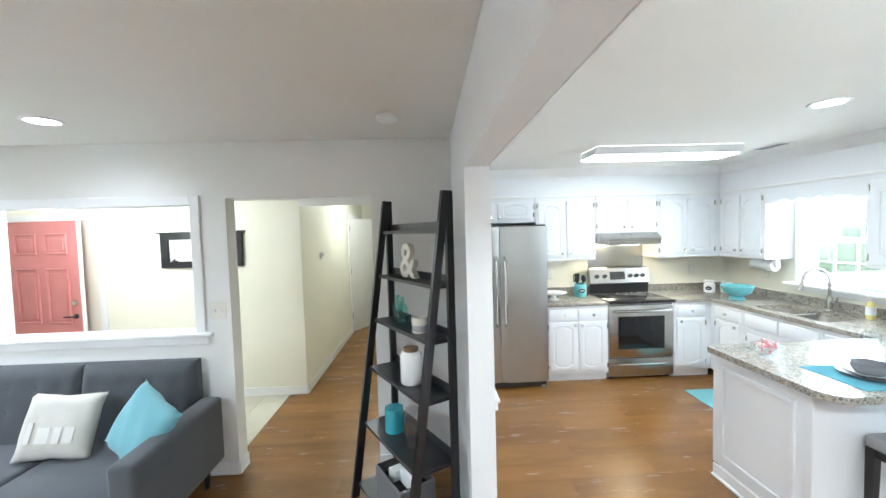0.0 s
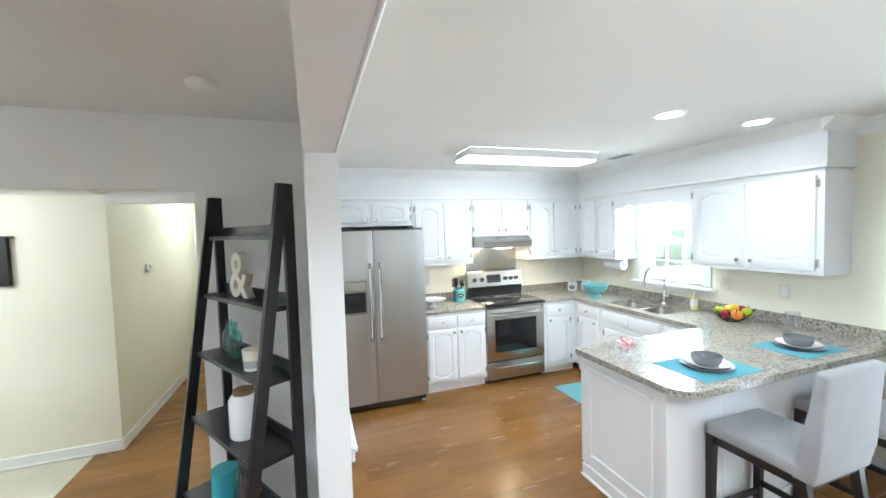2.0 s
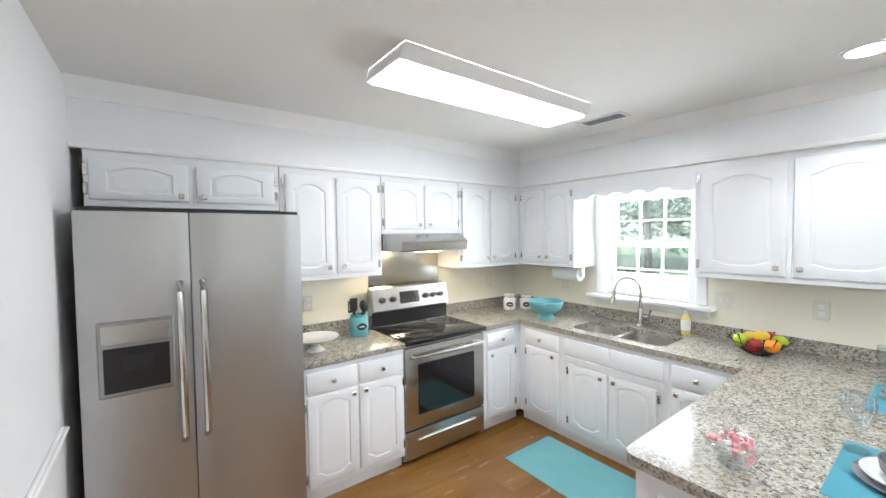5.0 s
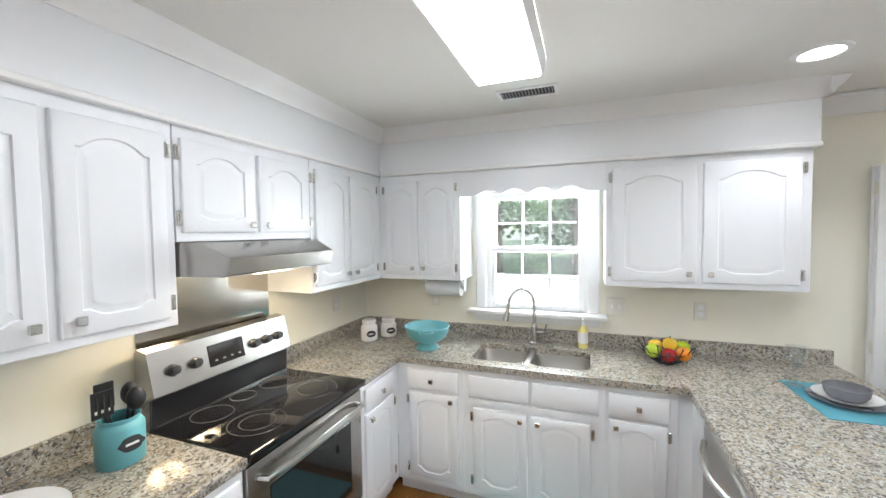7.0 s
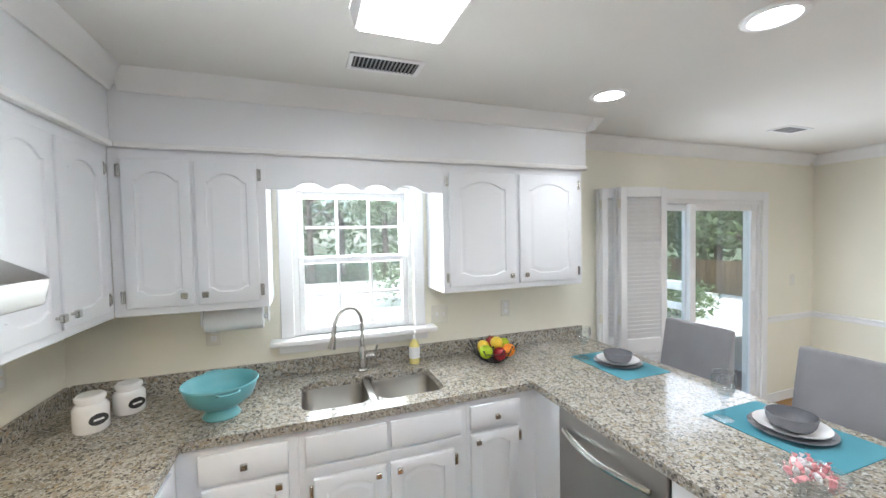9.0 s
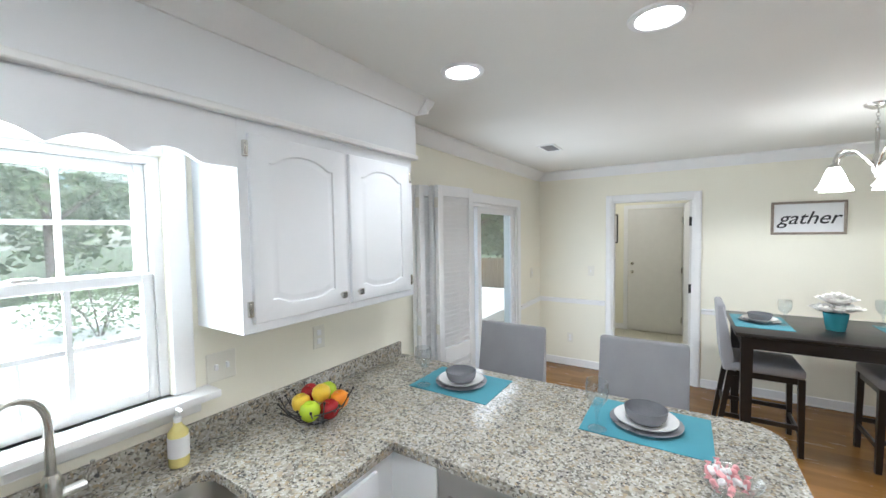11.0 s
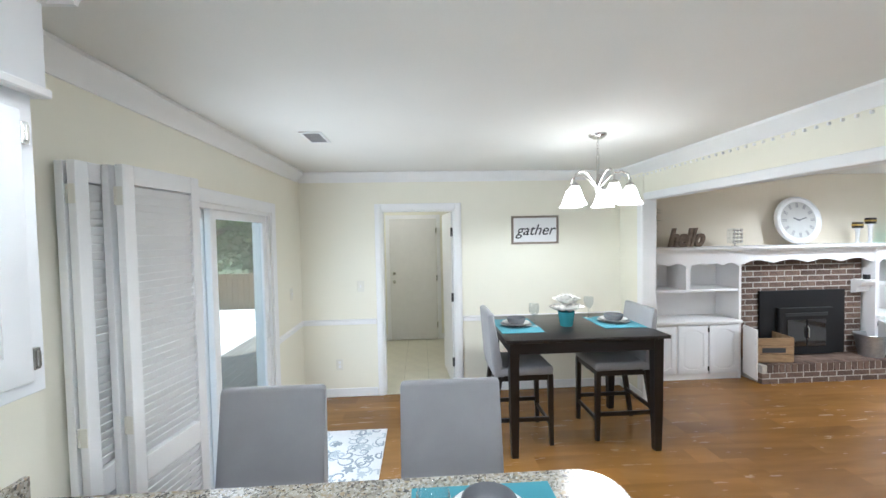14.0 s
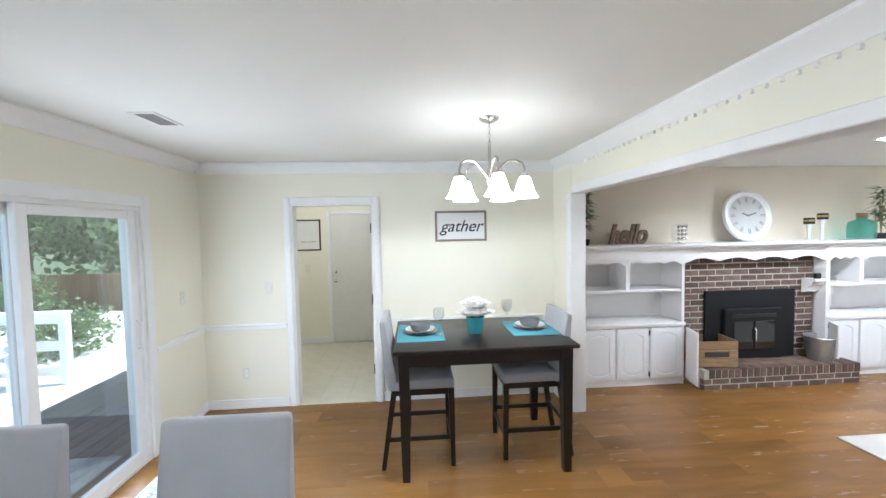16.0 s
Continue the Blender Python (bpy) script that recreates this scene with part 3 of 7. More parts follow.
def arch_outline(w, h, mx, mz, rise, low):
    """Counter-clockwise outline of a door's panel: a cathedral arch above, a wavy foot below."""
    x0, x1, z0, z1 = mx, w - mx, mz, h - mz - rise
    c, hw = (x0 + x1) / 2, (x1 - x0) / 2
    pts = []
    for i in range(13):
        u = -1 + 2 * i / 12
        s = max(0.0, 1 - (u / 0.78) ** 2)
        pts.append((c + hw * u, z0 + (low * math.sin(min(1, s * 1.2) * math.pi / 2) * -1 + low)))
    for i in range(15):
        u = 1 - 2 * i / 14
        s = max(0.0, 1 - (u / 0.8) ** 2)
        pts.append((c + hw * u, z1 + rise * s ** 0.75))
    return pts


def cab_door(parent, x, y, z, w, h, knob_at, hinge="l", rise=0.045, low=0.028, mx=0.055, mz=0.055, hinge_mat=None):
    """A door with a raised cathedral-arch panel behind a routed groove; front at y (facing -y), lower left corner at x, z."""
    bm = bmesh.new()
    p0 = arch_outline(w, h, mx, mz, rise, low)

    def edge_ring(d, dep):
        low_row = [(d + (w - 2 * d) * i / 12, d) for i in range(13)]
        top_row = [(w - d - (w - 2 * d) * i / 14, h - d) for i in range(15)]
        return [bm.verts.new((px, dep, pz)) for px, pz in low_row + top_row]
    rings = [edge_ring(0, 0.019), edge_ring(0, 0.006), edge_ring(0.002, 0.0025), edge_ring(0.007, 0.0)]
    for d, dep in ((0, 0.0), (0.004, 0.0065), (0.010, 0.0068), (0.026, 0.0012), (0.031, 0.001)):
        rings.append([bm.verts.new((px, dep, pz)) for px, pz in (inset_ring(p0, d) if d else p0)])
    n = len(p0)
    for a, b in zip(rings, rings[1:]):
        for i in range(n):
            j = (i + 1) % n
            bm.faces.new((a[i], a[j], b[j], b[i]))
    bm.faces.new(rings[-1])
    bm.faces.new(rings[0][::-1])
    d = part("door", bm, M_CAB, parent, smooth=28, m=pose(x, y, z))
    if knob_at:
        knob(d, (knob_at[0], 0, knob_at[1]))
    if hinge:
        hx = -0.011 if hinge == "l" else w + 0.011
        for hz in (0.055, h - 0.055):
            part("hinge", box(bx(hx - 0.009, hx + 0.009, 0.003, 0.018, hz - 0.028, hz + 0.028, bev=0.002), hx - 0.004, hx + 0.004, -0.003, 0.01, hz - 0.02, hz + 0.02, 0.001), hinge_mat or M_CHROME, d, "black hinge" if hinge_mat else "nickel hinge")
    return d


def drawer_front(parent, x, y, z, w, h, has_knob=True):
    d = part("drawer", bx(0, w, 0, 0.019, 0, h, bev=0.006, seg=2), M_CAB, parent, m=pose(x, y, z))
    if has_knob:
        knob(d, (w / 2, 0, h / 2))
    return d


TOE = 0.09


def base_unit(label, w, m, doors, drawers, depth=0.58, toe_front=0.05, open_top=False, door_h=0.56):
    """A base cabinet: local x along its front, front face at y = 0, body behind it."""
    t = thing("base_cabinet", label, "cabinet", m, "kitchen cabinets")
    bm = bx(0, w, 0, 0.02 if open_top else depth, TOE, 0.872, bev=0.002)
    if open_top:
        box(bm, 0, w, 0.02, depth, TOE, 0.68)
    box(bm, 0.0, w, toe_front, depth, 0, TOE)
    part("body", bm, M_CAB, t)
    for x, dw, kn in drawers:
        drawer_front(t, x, -0.019, 0.715, dw, 0.125, kn)
    for x, dw, kx, hg in doors:
        cab_door(t, x, -0.019, 0.135, dw, door_h, (kx, door_h - 0.032), hg, rise=0.032, low=0.03, mx=0.055, mz=0.04)
    return t


def upper_unit(label, w, z0, z1, m, doors, depth=0.30, kz=0.05):
    t = thing("wall_cabinet", label, "cabinet", m, "kitchen cabinets")
    part("body", bx(0, w, 0, depth, z0, z1, bev=0.002), M_CAB, t)
    for x, dw, kx, hg in doors:
        cab_door(t, x, -0.019, z0 + 0.035, dw, z1 - z0 - 0.085, (kx, kz), hg, rise=min(0.04, (z1 - z0) * 0.09), mx=min(0.07, dw * 0.17), mz=min(0.055, (z1 - z0) * 0.11), low=min(0.022, (z1 - z0) * 0.04))
    return t


FN = 4.575   # fronts of the north base cabinets
FE = 3.545   # fronts of the east base cabinets
UN, UE, UTOP, UBOT = 4.87, 3.87, 2.135, 1.375
RG0, RG1 = 2.335, 3.097
n_at = lambda x: pose(x, FN, 0)
e_at = lambda y: pose(FE, y, 0, 0, 0, -90)
base_unit("white two-door base cabinet with drawers beside the refrigerator", RG0 - 0.005 - 1.625, n_at(1.625), [(0.02, 0.325, 0.29, "l"), (0.36, 0.325, 0.035, "r")], [(0.02, 0.325, 1), (0.36, 0.325, 1)], depth=NORTH - FN)
base_unit("narrow white base cabinet between range and corner", FE - RG1 - 0.005, n_at(RG1 + 0.005), [(0.03, 0.33, 0.035, "r")], [(0.03, 0.33, 1)], depth=NORTH - FN)
base_unit("narrow white corner base cabinet with one door", 0.46, e_at(FN), [(0.09, 0.33, 0.29, "l")], [(0.08, 0.34, 1)], depth=EAST - FE)
t = base_unit("white sink base cabinet with two doors and false fronts", 0.80, e_at(FN - 0.46), [(0.06, 0.325, 0.285, "l"), (0.405, 0.325, 0.04, "r")], [(0.03, 0.36, 0), (0.41, 0.36, 0)], depth=EAST - FE, open_top=True, door_h=0.508)
# scalloped rail above the sink doors
pts = [(0.03, 0.70), (0.77, 0.70)]
for i in range(33):
    u = i / 32
    pts.append((0.77 - 0.74 * u, 0.652 + 0.026 * abs(math.sin(u * math.pi * 4))))
part("scalloped_rail", prism(bmesh.new(), pts, -0.016, 0, "y"), M_CAB, t)
base_unit("white base cabinet with drawer beside the dishwasher", FN - 1.26 - 2.965, e_at(FN - 1.26), [(0.02, 0.28, 0.035, "r")], [(0.02, 0.29, 1)], depth=EAST - FE)
# peninsula: cabinet run with panelled end, dishwasher in the middle
PEN_W, PEN_S, PEN_N = 2.285, 2.20, 2.90
pen = thing("peninsula_cabinet", "white peninsula cabinet with a framed end panel", "cabinet")
part("body", box(box(bx(PEN_W, 2.72, PEN_S, PEN_N, TOE, 0.872, bev=0.003), 3.335, EAST - 0.003, PEN_S, PEN_N, TOE, 0.872, 0.003), 2.72, 3.335, PEN_S, 2.30, TOE, 0.872), M_CAB, pen)
part("plinth", bx(PEN_W + 0.0, EAST - 0.01, PEN_S, PEN_N - 0.06, 0, TOE), M_CAB, pen)
part("corner_filler", bx(3.552, 3.62, 2.895, 2.967, TOE, 0.872), M_CAB, pen)
fr = bmesh.new()
y0, y1, z0, z1 = PEN_S + 0.085, PEN_N - 0.08, 0.16, 0.80
for a, b, c, d in ((y0, y0 + 0.03, z0, z1), (y1 - 0.03, y1, z0, z1), (y0 + 0.03, y1 - 0.03, z0, z0 + 0.03), (y0 + 0.03, y1 - 0.03, z1 - 0.03, z1)):
    box(fr, PEN_W - 0.014, PEN_W, a, b, c, d, 0.005)
part("panel_moulding", fr, M_CAB, pen)
part("corner_post", bx(PEN_W - 0.012, PEN_W + 0.02, PEN_S - 0.012, PEN_S + 0.03, 0.1, 0.872, bev=0.004), M_CAB, pen)
b2 = bx(PEN_W - 0.016, PEN_W, PEN_S - 0.016, PEN_N - 0.02, 0, 0.09, bev=0.004)
box(b2, PEN_W - 0.03, PEN_W, PEN_S - 0.03, PEN_N - 0.02, 0, 0.02, 0.006)
part("base_moulding", b2, M_TRIM, pen)
b2 = bx(PEN_W, EAST - 0.003, PEN_S - 0.016, PEN_S, 0, 0.09, bev=0.004)
part("base_moulding", b2, M_TRIM, pen)
dw = thing("dishwasher", "stainless steel dishwasher with a bowed bar handle", "dishwasher", pose(3.33, PEN_N + 0.01, 0, 0, 0, 180))
part("door_panel", bx(0.004, 0.601, 0, 0.03, 0.11, 0.866, bev=0.006, seg=2), M_STEEL_S, dw)
part("tub", bx(0.01, 0.595, 0.03, 0.55, 0.1, 0.86), M_BLACK, dw)
part("kick_plate", bx(0.01, 0.595, 0.06, 0.08, 0, 0.1), M_BLACK, dw)
part("handle", tube(bmesh.new(), [(0.06 + 0.485 * i / 12, -0.012 - 0.05 * math.sin(math.pi * i / 12), 0.775) for i in range(13)], 0.013, 10), M_CHROME, dw)

# worktops
CT0, CT1 = 0.876, 0.915


def worktop(name, outline, parent):
    bm = prism(bmesh.new(), outline, CT0, CT1, "z")
    es = [e for e in bm.edges if abs(e.verts[0].co.z - e.verts[1].co.z) < 1e-4]
    bmesh.ops.bevel(bm, geom=es, offset=0.008, segments=3, profile=0.5, affect="EDGES")
    return part(name, bm, M_GRANITE, parent)


wt1 = thing("worktop", "speckled beige granite worktop beside the refrigerator", "worktop")
worktop("slab", [(1.62, 4.55), (RG0 - 0.004, 4.55), (RG0 - 0.004, NORTH - 0.022), (1.62, NORTH - 0.022)], wt1)


def rounded(x, y, r, a0, n=8):
    return [(x + r * math.cos(radians(a0 + 90 * i / n)), y + r * math.sin(radians(a0 + 90 * i / n))) for i in range(n + 1)]


SKX0, SKX1, SKY0, SKY1 = 3.62, 3.99, 3.385, 4.10
PSY, PNY, PWX = 2.05, 2.925, 2.235
ctr = [(RG1 + 0.004, 4.55), (3.52, 4.55), (3.52, PNY), *rounded(PWX + 0.05, PNY - 0.05, 0.05, 90), *rounded(PWX + 0.13, PSY + 0.13, 0.13, 180), (EAST - 0.022, PSY)]
# the run is cut behind and before the sink so that the bowls are open
wt = thing("worktop", "speckled grey-beige granite worktop with a peninsula", "worktop")


def slab(outline):
    bm = prism(bmesh.new(), outline, CT0, CT1, "z")
    return part("slab", bm, M_GRANITE, wt, smooth=40)


bm = prism(bmesh.new(), [(RG1 + 0.004, 4.55), (3.52, 4.55), (3.52, SKY1), (EAST - 0.022, SKY1), (EAST - 0.022, NORTH - 0.022), (RG1 + 0.004, NORTH - 0.022)], CT0, CT1, "z")
prism(bm, [(3.52, SKY0), (3.52, PNY), *ctr[3:], (EAST - 0.022, SKY0)], CT0, CT1, "z")
box(bm, 3.52, SKX0, SKY0, SKY1, CT0, CT1)
box(bm, SKX1, EAST - 0.022, SKY0, SKY1, CT0, CT1)
# softened corners of the two bowl cut-outs
MID = 3.755
for ya, yb in ((SKY0, MID - 0.02), (MID + 0.02, SKY1)):
    for cx, cy, sx, sy in ((SKX0, ya, 1, 1), (SKX1, ya, -1, 1), (SKX0, yb, 1, -1), (SKX1, yb, -1, -1)):
        r = 0.07
        arc = [(cx + sx * (r - r * math.cos(a)), cy + sy * (r - r * math.sin(a))) for a in (0, 0.26, 0.52, 0.79, 1.05, 1.31, 1.57)]
        pts = [(cx, cy)] + (arc if sx * sy < 0 else arc[::-1])
        prism(bm, pts, CT0 + 0.0005, CT1 - 0.0005, "z")
part("slab", bm, M_GRANITE, wt, smooth=20)
sp = bmesh.new()
box(sp, RG1 + 0.004, EAST - 0.022, NORTH - 0.022, NORTH - 0.001, CT1 - 0.03, 1.0, 0.003)
box(sp, EAST - 0.022, EAST - 0.001, 2.06, NORTH - 0.023, CT1 - 0.03, 1.0, 0.003)
part("splashback", sp, M_GRANITE, wt)
part("splashback", bx(1.62, RG0 - 0.004, NORTH - 0.022, NORTH - 0.001, CT1 - 0.03, 1.0, bev=0.003), M_GRANITE, wt1)

# sink
sink = thing("sink", "double-bowl undermount stainless steel sink", "sink")
for ya, yb in ((SKY0 - 0.01, MID - 0.012), (MID + 0.012, SKY1 + 0.01)):
    bm = bmesh.new()
    rings = []
    for ins, z, r in ((0.0, CT0 - 0.001, 0.075), (0.006, CT0 - 0.02, 0.075), (0.012, 0.74, 0.07), (0.03, 0.715, 0.06), (0.12, 0.708, 0.05)):
        x0, x1, a, b = SKX0 - 0.01 + ins, SKX1 + 0.01 - ins, ya + ins, yb - ins
        rr = min(r, (b - a) / 2 - 0.002, (x1 - x0) / 2 - 0.002)
        ring = rounded(x1 - rr, b - rr, rr, 0, 5) + rounded(x0 + rr, b - rr, rr, 90, 5) + rounded(x0 + rr, a + rr, rr, 180, 5) + rounded(x1 - rr, a + rr, rr, 270, 5)
        rings.append([bm.verts.new((px, py, z)) for px, py in ring])
    for ra, rb in zip(rings, rings[1:]):
        for i in range(len(ra)):
            j = (i + 1) % len(ra)
            bm.faces.new((ra[i], ra[j], rb[j], rb[i]))
    bm.faces.new(rings[-1])
    bowl = part("bowl", bm, M_STEEL_S, sink, smooth=60)
    part("drain", lt([(0.04, 0.7085), (0.04, 0.712), (0.03, 0.711), (0.001, 0.711)], 16, ((SKX0 + SKX1) / 2, (ya + yb) / 2, 0)), M_STEEL_D, bowl)
part("divider", bx(SKX0 - 0.005, SKX1 + 0.005, MID - 0.02, MID + 0.02, CT0 - 0.03, CT0 + 0.02, bev=0.008, seg=2), M_STEEL_S, sink)
fau = thing("faucet", "brushed nickel gooseneck pull-down kitchen faucet", "faucet", pose(4.07, 3.755, CT1, 0, 0, -60))
part("body", lt([(0.034, 0), (0.034, 0.012), (0.025, 0.02), (0.025, 0.12), (0.02, 0.14), (0.016, 0.15)], 18), M_CHROME, fau)
gp = [(0, 0, 0.14), (0, 0, 0.27)] + [(-0.095 + 0.095 * math.cos(a), 0, 0.29 + 0.105 * math.sin(a)) for a in [math.pi * i / 10 for i in range(0, 10)]] + [(-0.194, 0.0, 0.27)]
part("spout", tube(bmesh.new(), gp, 0.012, 12), M_CHROME, fau)
part("spray_head", tube(bmesh.new(), [(-0.193, 0, 0.275), (-0.2, 0, 0.23), (-0.212, 0, 0.18)], [0.013, 0.017, 0.021], 12), M_CHROME, fau)
part("lever", tube(tube(bmesh.new(), [(0.015, -0.013, 0.085), (0.055, -0.047, 0.088)], 0.015, 10), [(0.05, -0.043, 0.09), (0.06, -0.05, 0.12), (0.068, -0.056, 0.15)], 0.006, 8), M_CHROME, fau)

# wall cabinets
SOFZ = UTOP
upper_unit("short white cabinet over the refrigerator", 1.59 - 0.66, 1.845, UTOP, pose(0.66, UN, 0), [(0.02, 0.42, 0.385, "l"), (0.48, 0.42, 0.035, "r")], NORTH - UN, 0.03)
upper_unit("white two-door wall cabinet with arched panels", 2.325 - 1.595, UBOT, UTOP, pose(1.595, UN, 0), [(0.03, 0.32, 0.28, "l"), (0.375, 0.32, 0.04, "r")], NORTH - UN)
upper_unit("short white wall cabinet over the range hood", 3.085 - 2.33, 1.69, UTOP, pose(2.33, UN, 0), [(0.02, 0.345, 0.31, "l"), (0.39, 0.345, 0.035, "r")], NORTH - UN, 0.035)
upper_unit("white wall cabinet in the kitchen corner", UE - 3.09, UBOT, UTOP, pose(3.09, UN, 0), [(0.03, 0.325, 0.29, "l"), (0.375, 0.325, 0.035, "r")], NORTH - UN)
upper_unit("white two-door wall cabinet beside the window", UN - 4.235, UBOT, UTOP, pose(UE, UN, 0, 0, 0, -90), [(0.05, 0.265, 0.23, "l"), (0.33, 0.265, 0.035, "r")], EAST - UE)
upper_unit("white two-door wall cabinet over the peninsula", 3.30 - 2.31, UBOT, UTOP, pose(UE, 3.30, 0, 0, 0, -90), [(0.035, 0.44, 0.40, "l"), (0.505, 0.44, 0.035, "r")], EAST - UE)
setting("soffit", box(bx(BEAM_E, EAST, UN - 0.02, NORTH, UTOP + 0.02, CEIL), UE - 0.02, EAST, 2.29, UN - 0.02, UTOP + 0.02, CEIL), M_CAB, "white boxed soffit above the wall cabinets")
bm = bx(BEAM_E, UE - 0.02, UN - 0.034, UN, UTOP - 0.004, UTOP + 0.02, bev=0.004)
box(bm, UE - 0.034, UE, 2.285, UN - 0.034, UTOP - 0.004, UTOP + 0.02, 0.004)
box(bm, UE, EAST, 2.285, 2.31, UTOP - 0.004, UTOP + 0.02, 0.004)
setting("trim_soffit", bm, M_TRIM, "white strip along the soffit")
crown_y("trim_crown_soffit_n", BEAM_E, UE - 0.02, UN - 0.02, -1, CEIL - 0.085, 0.083)
crown_x("trim_crown_soffit_e", 2.29, UN - 0.06, UE - 0.02, -1, CEIL - 0.085, 0.083)
crown_y("trim_crown_soffit_s", UE - 0.1, EAST - 0.09, 2.29, -1, CEIL - 0.085, 0.083)
# scalloped valance over the window
pts = [(4.235, UTOP), (3.30, UTOP)]
for i in range(61):
    u = i / 60
    pts.append((3.30 + 0.935 * u, 1.962 + (0.036 * abs(math.sin(math.pi * (u * 0.935 - 0.1175) / 0.175)) if 0.126 < u < 0.874 else 0.0)))
setting("window_valance", prism(bmesh.new(), pts, UE, UE + 0.02, "x"), M_CAB, "white scalloped wooden valance over the window")

# window over the sink
win = tagged(thing("window_1", "white double-hung window with a grid of panes", "window"), kind="structure")
bm = bmesh.new()
for a, b, c, d in ((WN_Y0 - 0.075, WN_Y0, WN_Z0, WN_Z1 + 0.075), (WN_Y1, WN_Y1 + 0.075, WN_Z0, WN_Z1 + 0.075), (WN_Y0, WN_Y1, WN_Z1, WN_Z1 + 0.075)):
    box(bm, EAST - 0.02, EAST, a, b, c, d, 0.004)
part("casing", bm, M_TRIM, win)
part("window_sill", box(bx(EAST - 0.1, EAST + 0.1, WN_Y0 - 0.13, WN_Y1 + 0.13, WN_Z0 - 0.03, WN_Z0, bev=0.006, seg=2), EAST - 0.022, EAST - 0.001, WN_Y0 - 0.09, WN_Y1 + 0.09, WN_Z0 - 0.09, WN_Z0 - 0.03, 0.004), M_TRIM, win)
fr = bmesh.new()
for a, b, c, d in ((WN_Y0, WN_Y0 + 0.03, WN_Z0, WN_Z1), (WN_Y1 - 0.03, WN_Y1, WN_Z0, WN_Z1), (WN_Y0 + 0.03, WN_Y1 - 0.03, WN_Z1 - 0.025, WN_Z1)):
    box(fr, EAST + 0.02, EAST + 0.13, a, b, c, d)
part("window_frame", fr, M_TRIM, win)
WM = (WN_Z0 + WN_Z1) / 2
for name, xx, za, zb in (("lower_sash", EAST + 0.045, WN_Z0 - 0.006, WM + 0.02), ("upper_sash", EAST + 0.085, WM - 0.02, WN_Z1 - 0.025)):
    s = bmesh.new()
    ya, yb = WN_Y0 + 0.03, WN_Y1 - 0.03
    for a, b, c, d in ((ya, ya + 0.035, za, zb), (yb - 0.035, yb, za, zb), (ya + 0.035, yb - 0.035, za, za + 0.045), (ya + 0.035, yb - 0.035, zb - 0.035, zb)):
        box(s, xx - 0.017, xx + 0.017, a, b, c, d, 0.003)
    gz0, gz1, gy0, gy1 = za + 0.045, zb - 0.035, ya + 0.035, yb - 0.035
    for k in (1, 2):
        yy = gy0 + (gy1 - gy0) * k / 3
        box(s, xx - 0.009, xx + 0.009, yy - 0.008, yy + 0.008, gz0, gz1)
    zz = (gz0 + gz1) / 2
    for k in range(3):
        box(s, xx - 0.009, xx + 0.009, gy0 + (gy1 - gy0) * k / 3 + 0.009, gy0 + (gy1 - gy0) * (k + 1) / 3 - 0.009, zz - 0.008, zz + 0.008)
    sash = part(name, s, M_TRIM, win)
    for k in range(3):
        for q in range(2):
            pn = part("pane", bx(xx - 0.002, xx + 0.002, gy0 + (gy1 - gy0) * k / 3 + 0.005, gy0 + (gy1 - gy0) * (k + 1) / 3 - 0.005, (gz0, zz)[q] + 0.003, (zz, gz1)[q] - 0.003), M_PANE, sash)
            pn.visible_shadow = False
part("sash_lock", bx(EAST + 0.02, EAST + 0.05, MID - 0.03, MID + 0.03, WM + 0.02, WM + 0.035, bev=0.004), M_CHROME, win)

# sliding glass door
sd = tagged(thing("door_1", "white sliding glass patio door", "sliding door"), kind="structure")
bm = bmesh.new()
for a, b, c, d in ((SL_Y0 - 0.085, SL_Y0, 0, SL_Z + 0.085), (SL_Y1, SL_Y1 + 0.085, 0, SL_Z + 0.085), (SL_Y0, SL_Y1, SL_Z, SL_Z + 0.085)):
    box(bm, EAST - 0.02, EAST, a, b, c, d, 0.005)
part("casing", bm, M_TRIM, sd)
bm = bmesh.new()
for a, b, c, d in ((SL_Y0, SL_Y0 + 0.03, 0, SL_Z), (SL_Y1 - 0.03, SL_Y1, 0, SL_Z), (SL_Y0 + 0.03, SL_Y1 - 0.03, SL_Z - 0.03, SL_Z), (SL_Y0 + 0.03, SL_Y1 - 0.03, 0, 0.025)):
    box(bm, EAST + 0.0, EAST + 0.14, a, b, c, d)
part("door_frame", bm, M_TRIM, sd)
SM = (SL_Y0 + SL_Y1) / 2
for name, xx, a, b in (("sliding_panel", EAST + 0.04, SL_Y0 + 0.03, SM + 0.04), ("fixed_panel", EAST + 0.095, SM - 0.04, SL_Y1 - 0.03)):
    s = bmesh.new()
    za, zb = 0.025, SL_Z - 0.03
    for p, q, c, d in ((a, a + 0.07, za, zb), (b - 0.07, b, za, zb), (a + 0.07, b - 0.07, za, za + 0.08), (a + 0.07, b - 0.07, zb - 0.06, zb)):
        box(s, xx - 0.02, xx + 0.02, p, q, c, d, 0.004)
    pnl = part(name, s, M_TRIM, sd)
    g = part("pane", bx(xx - 0.003, xx + 0.003, a + 0.068, b - 0.068, za + 0.078, zb - 0.058), M_PANE, pnl)
    g.visible_shadow = False
    if name == "sliding_panel":
        part("handle", tube(bmesh.new(), [(xx - 0.02, a + 0.035, 0.9), (xx - 0.055, a + 0.035, 0.92), (xx - 0.055, a + 0.035, 1.1), (xx - 0.02, a + 0.035, 1.12)], 0.01, 8), M_TRIM, pnl)

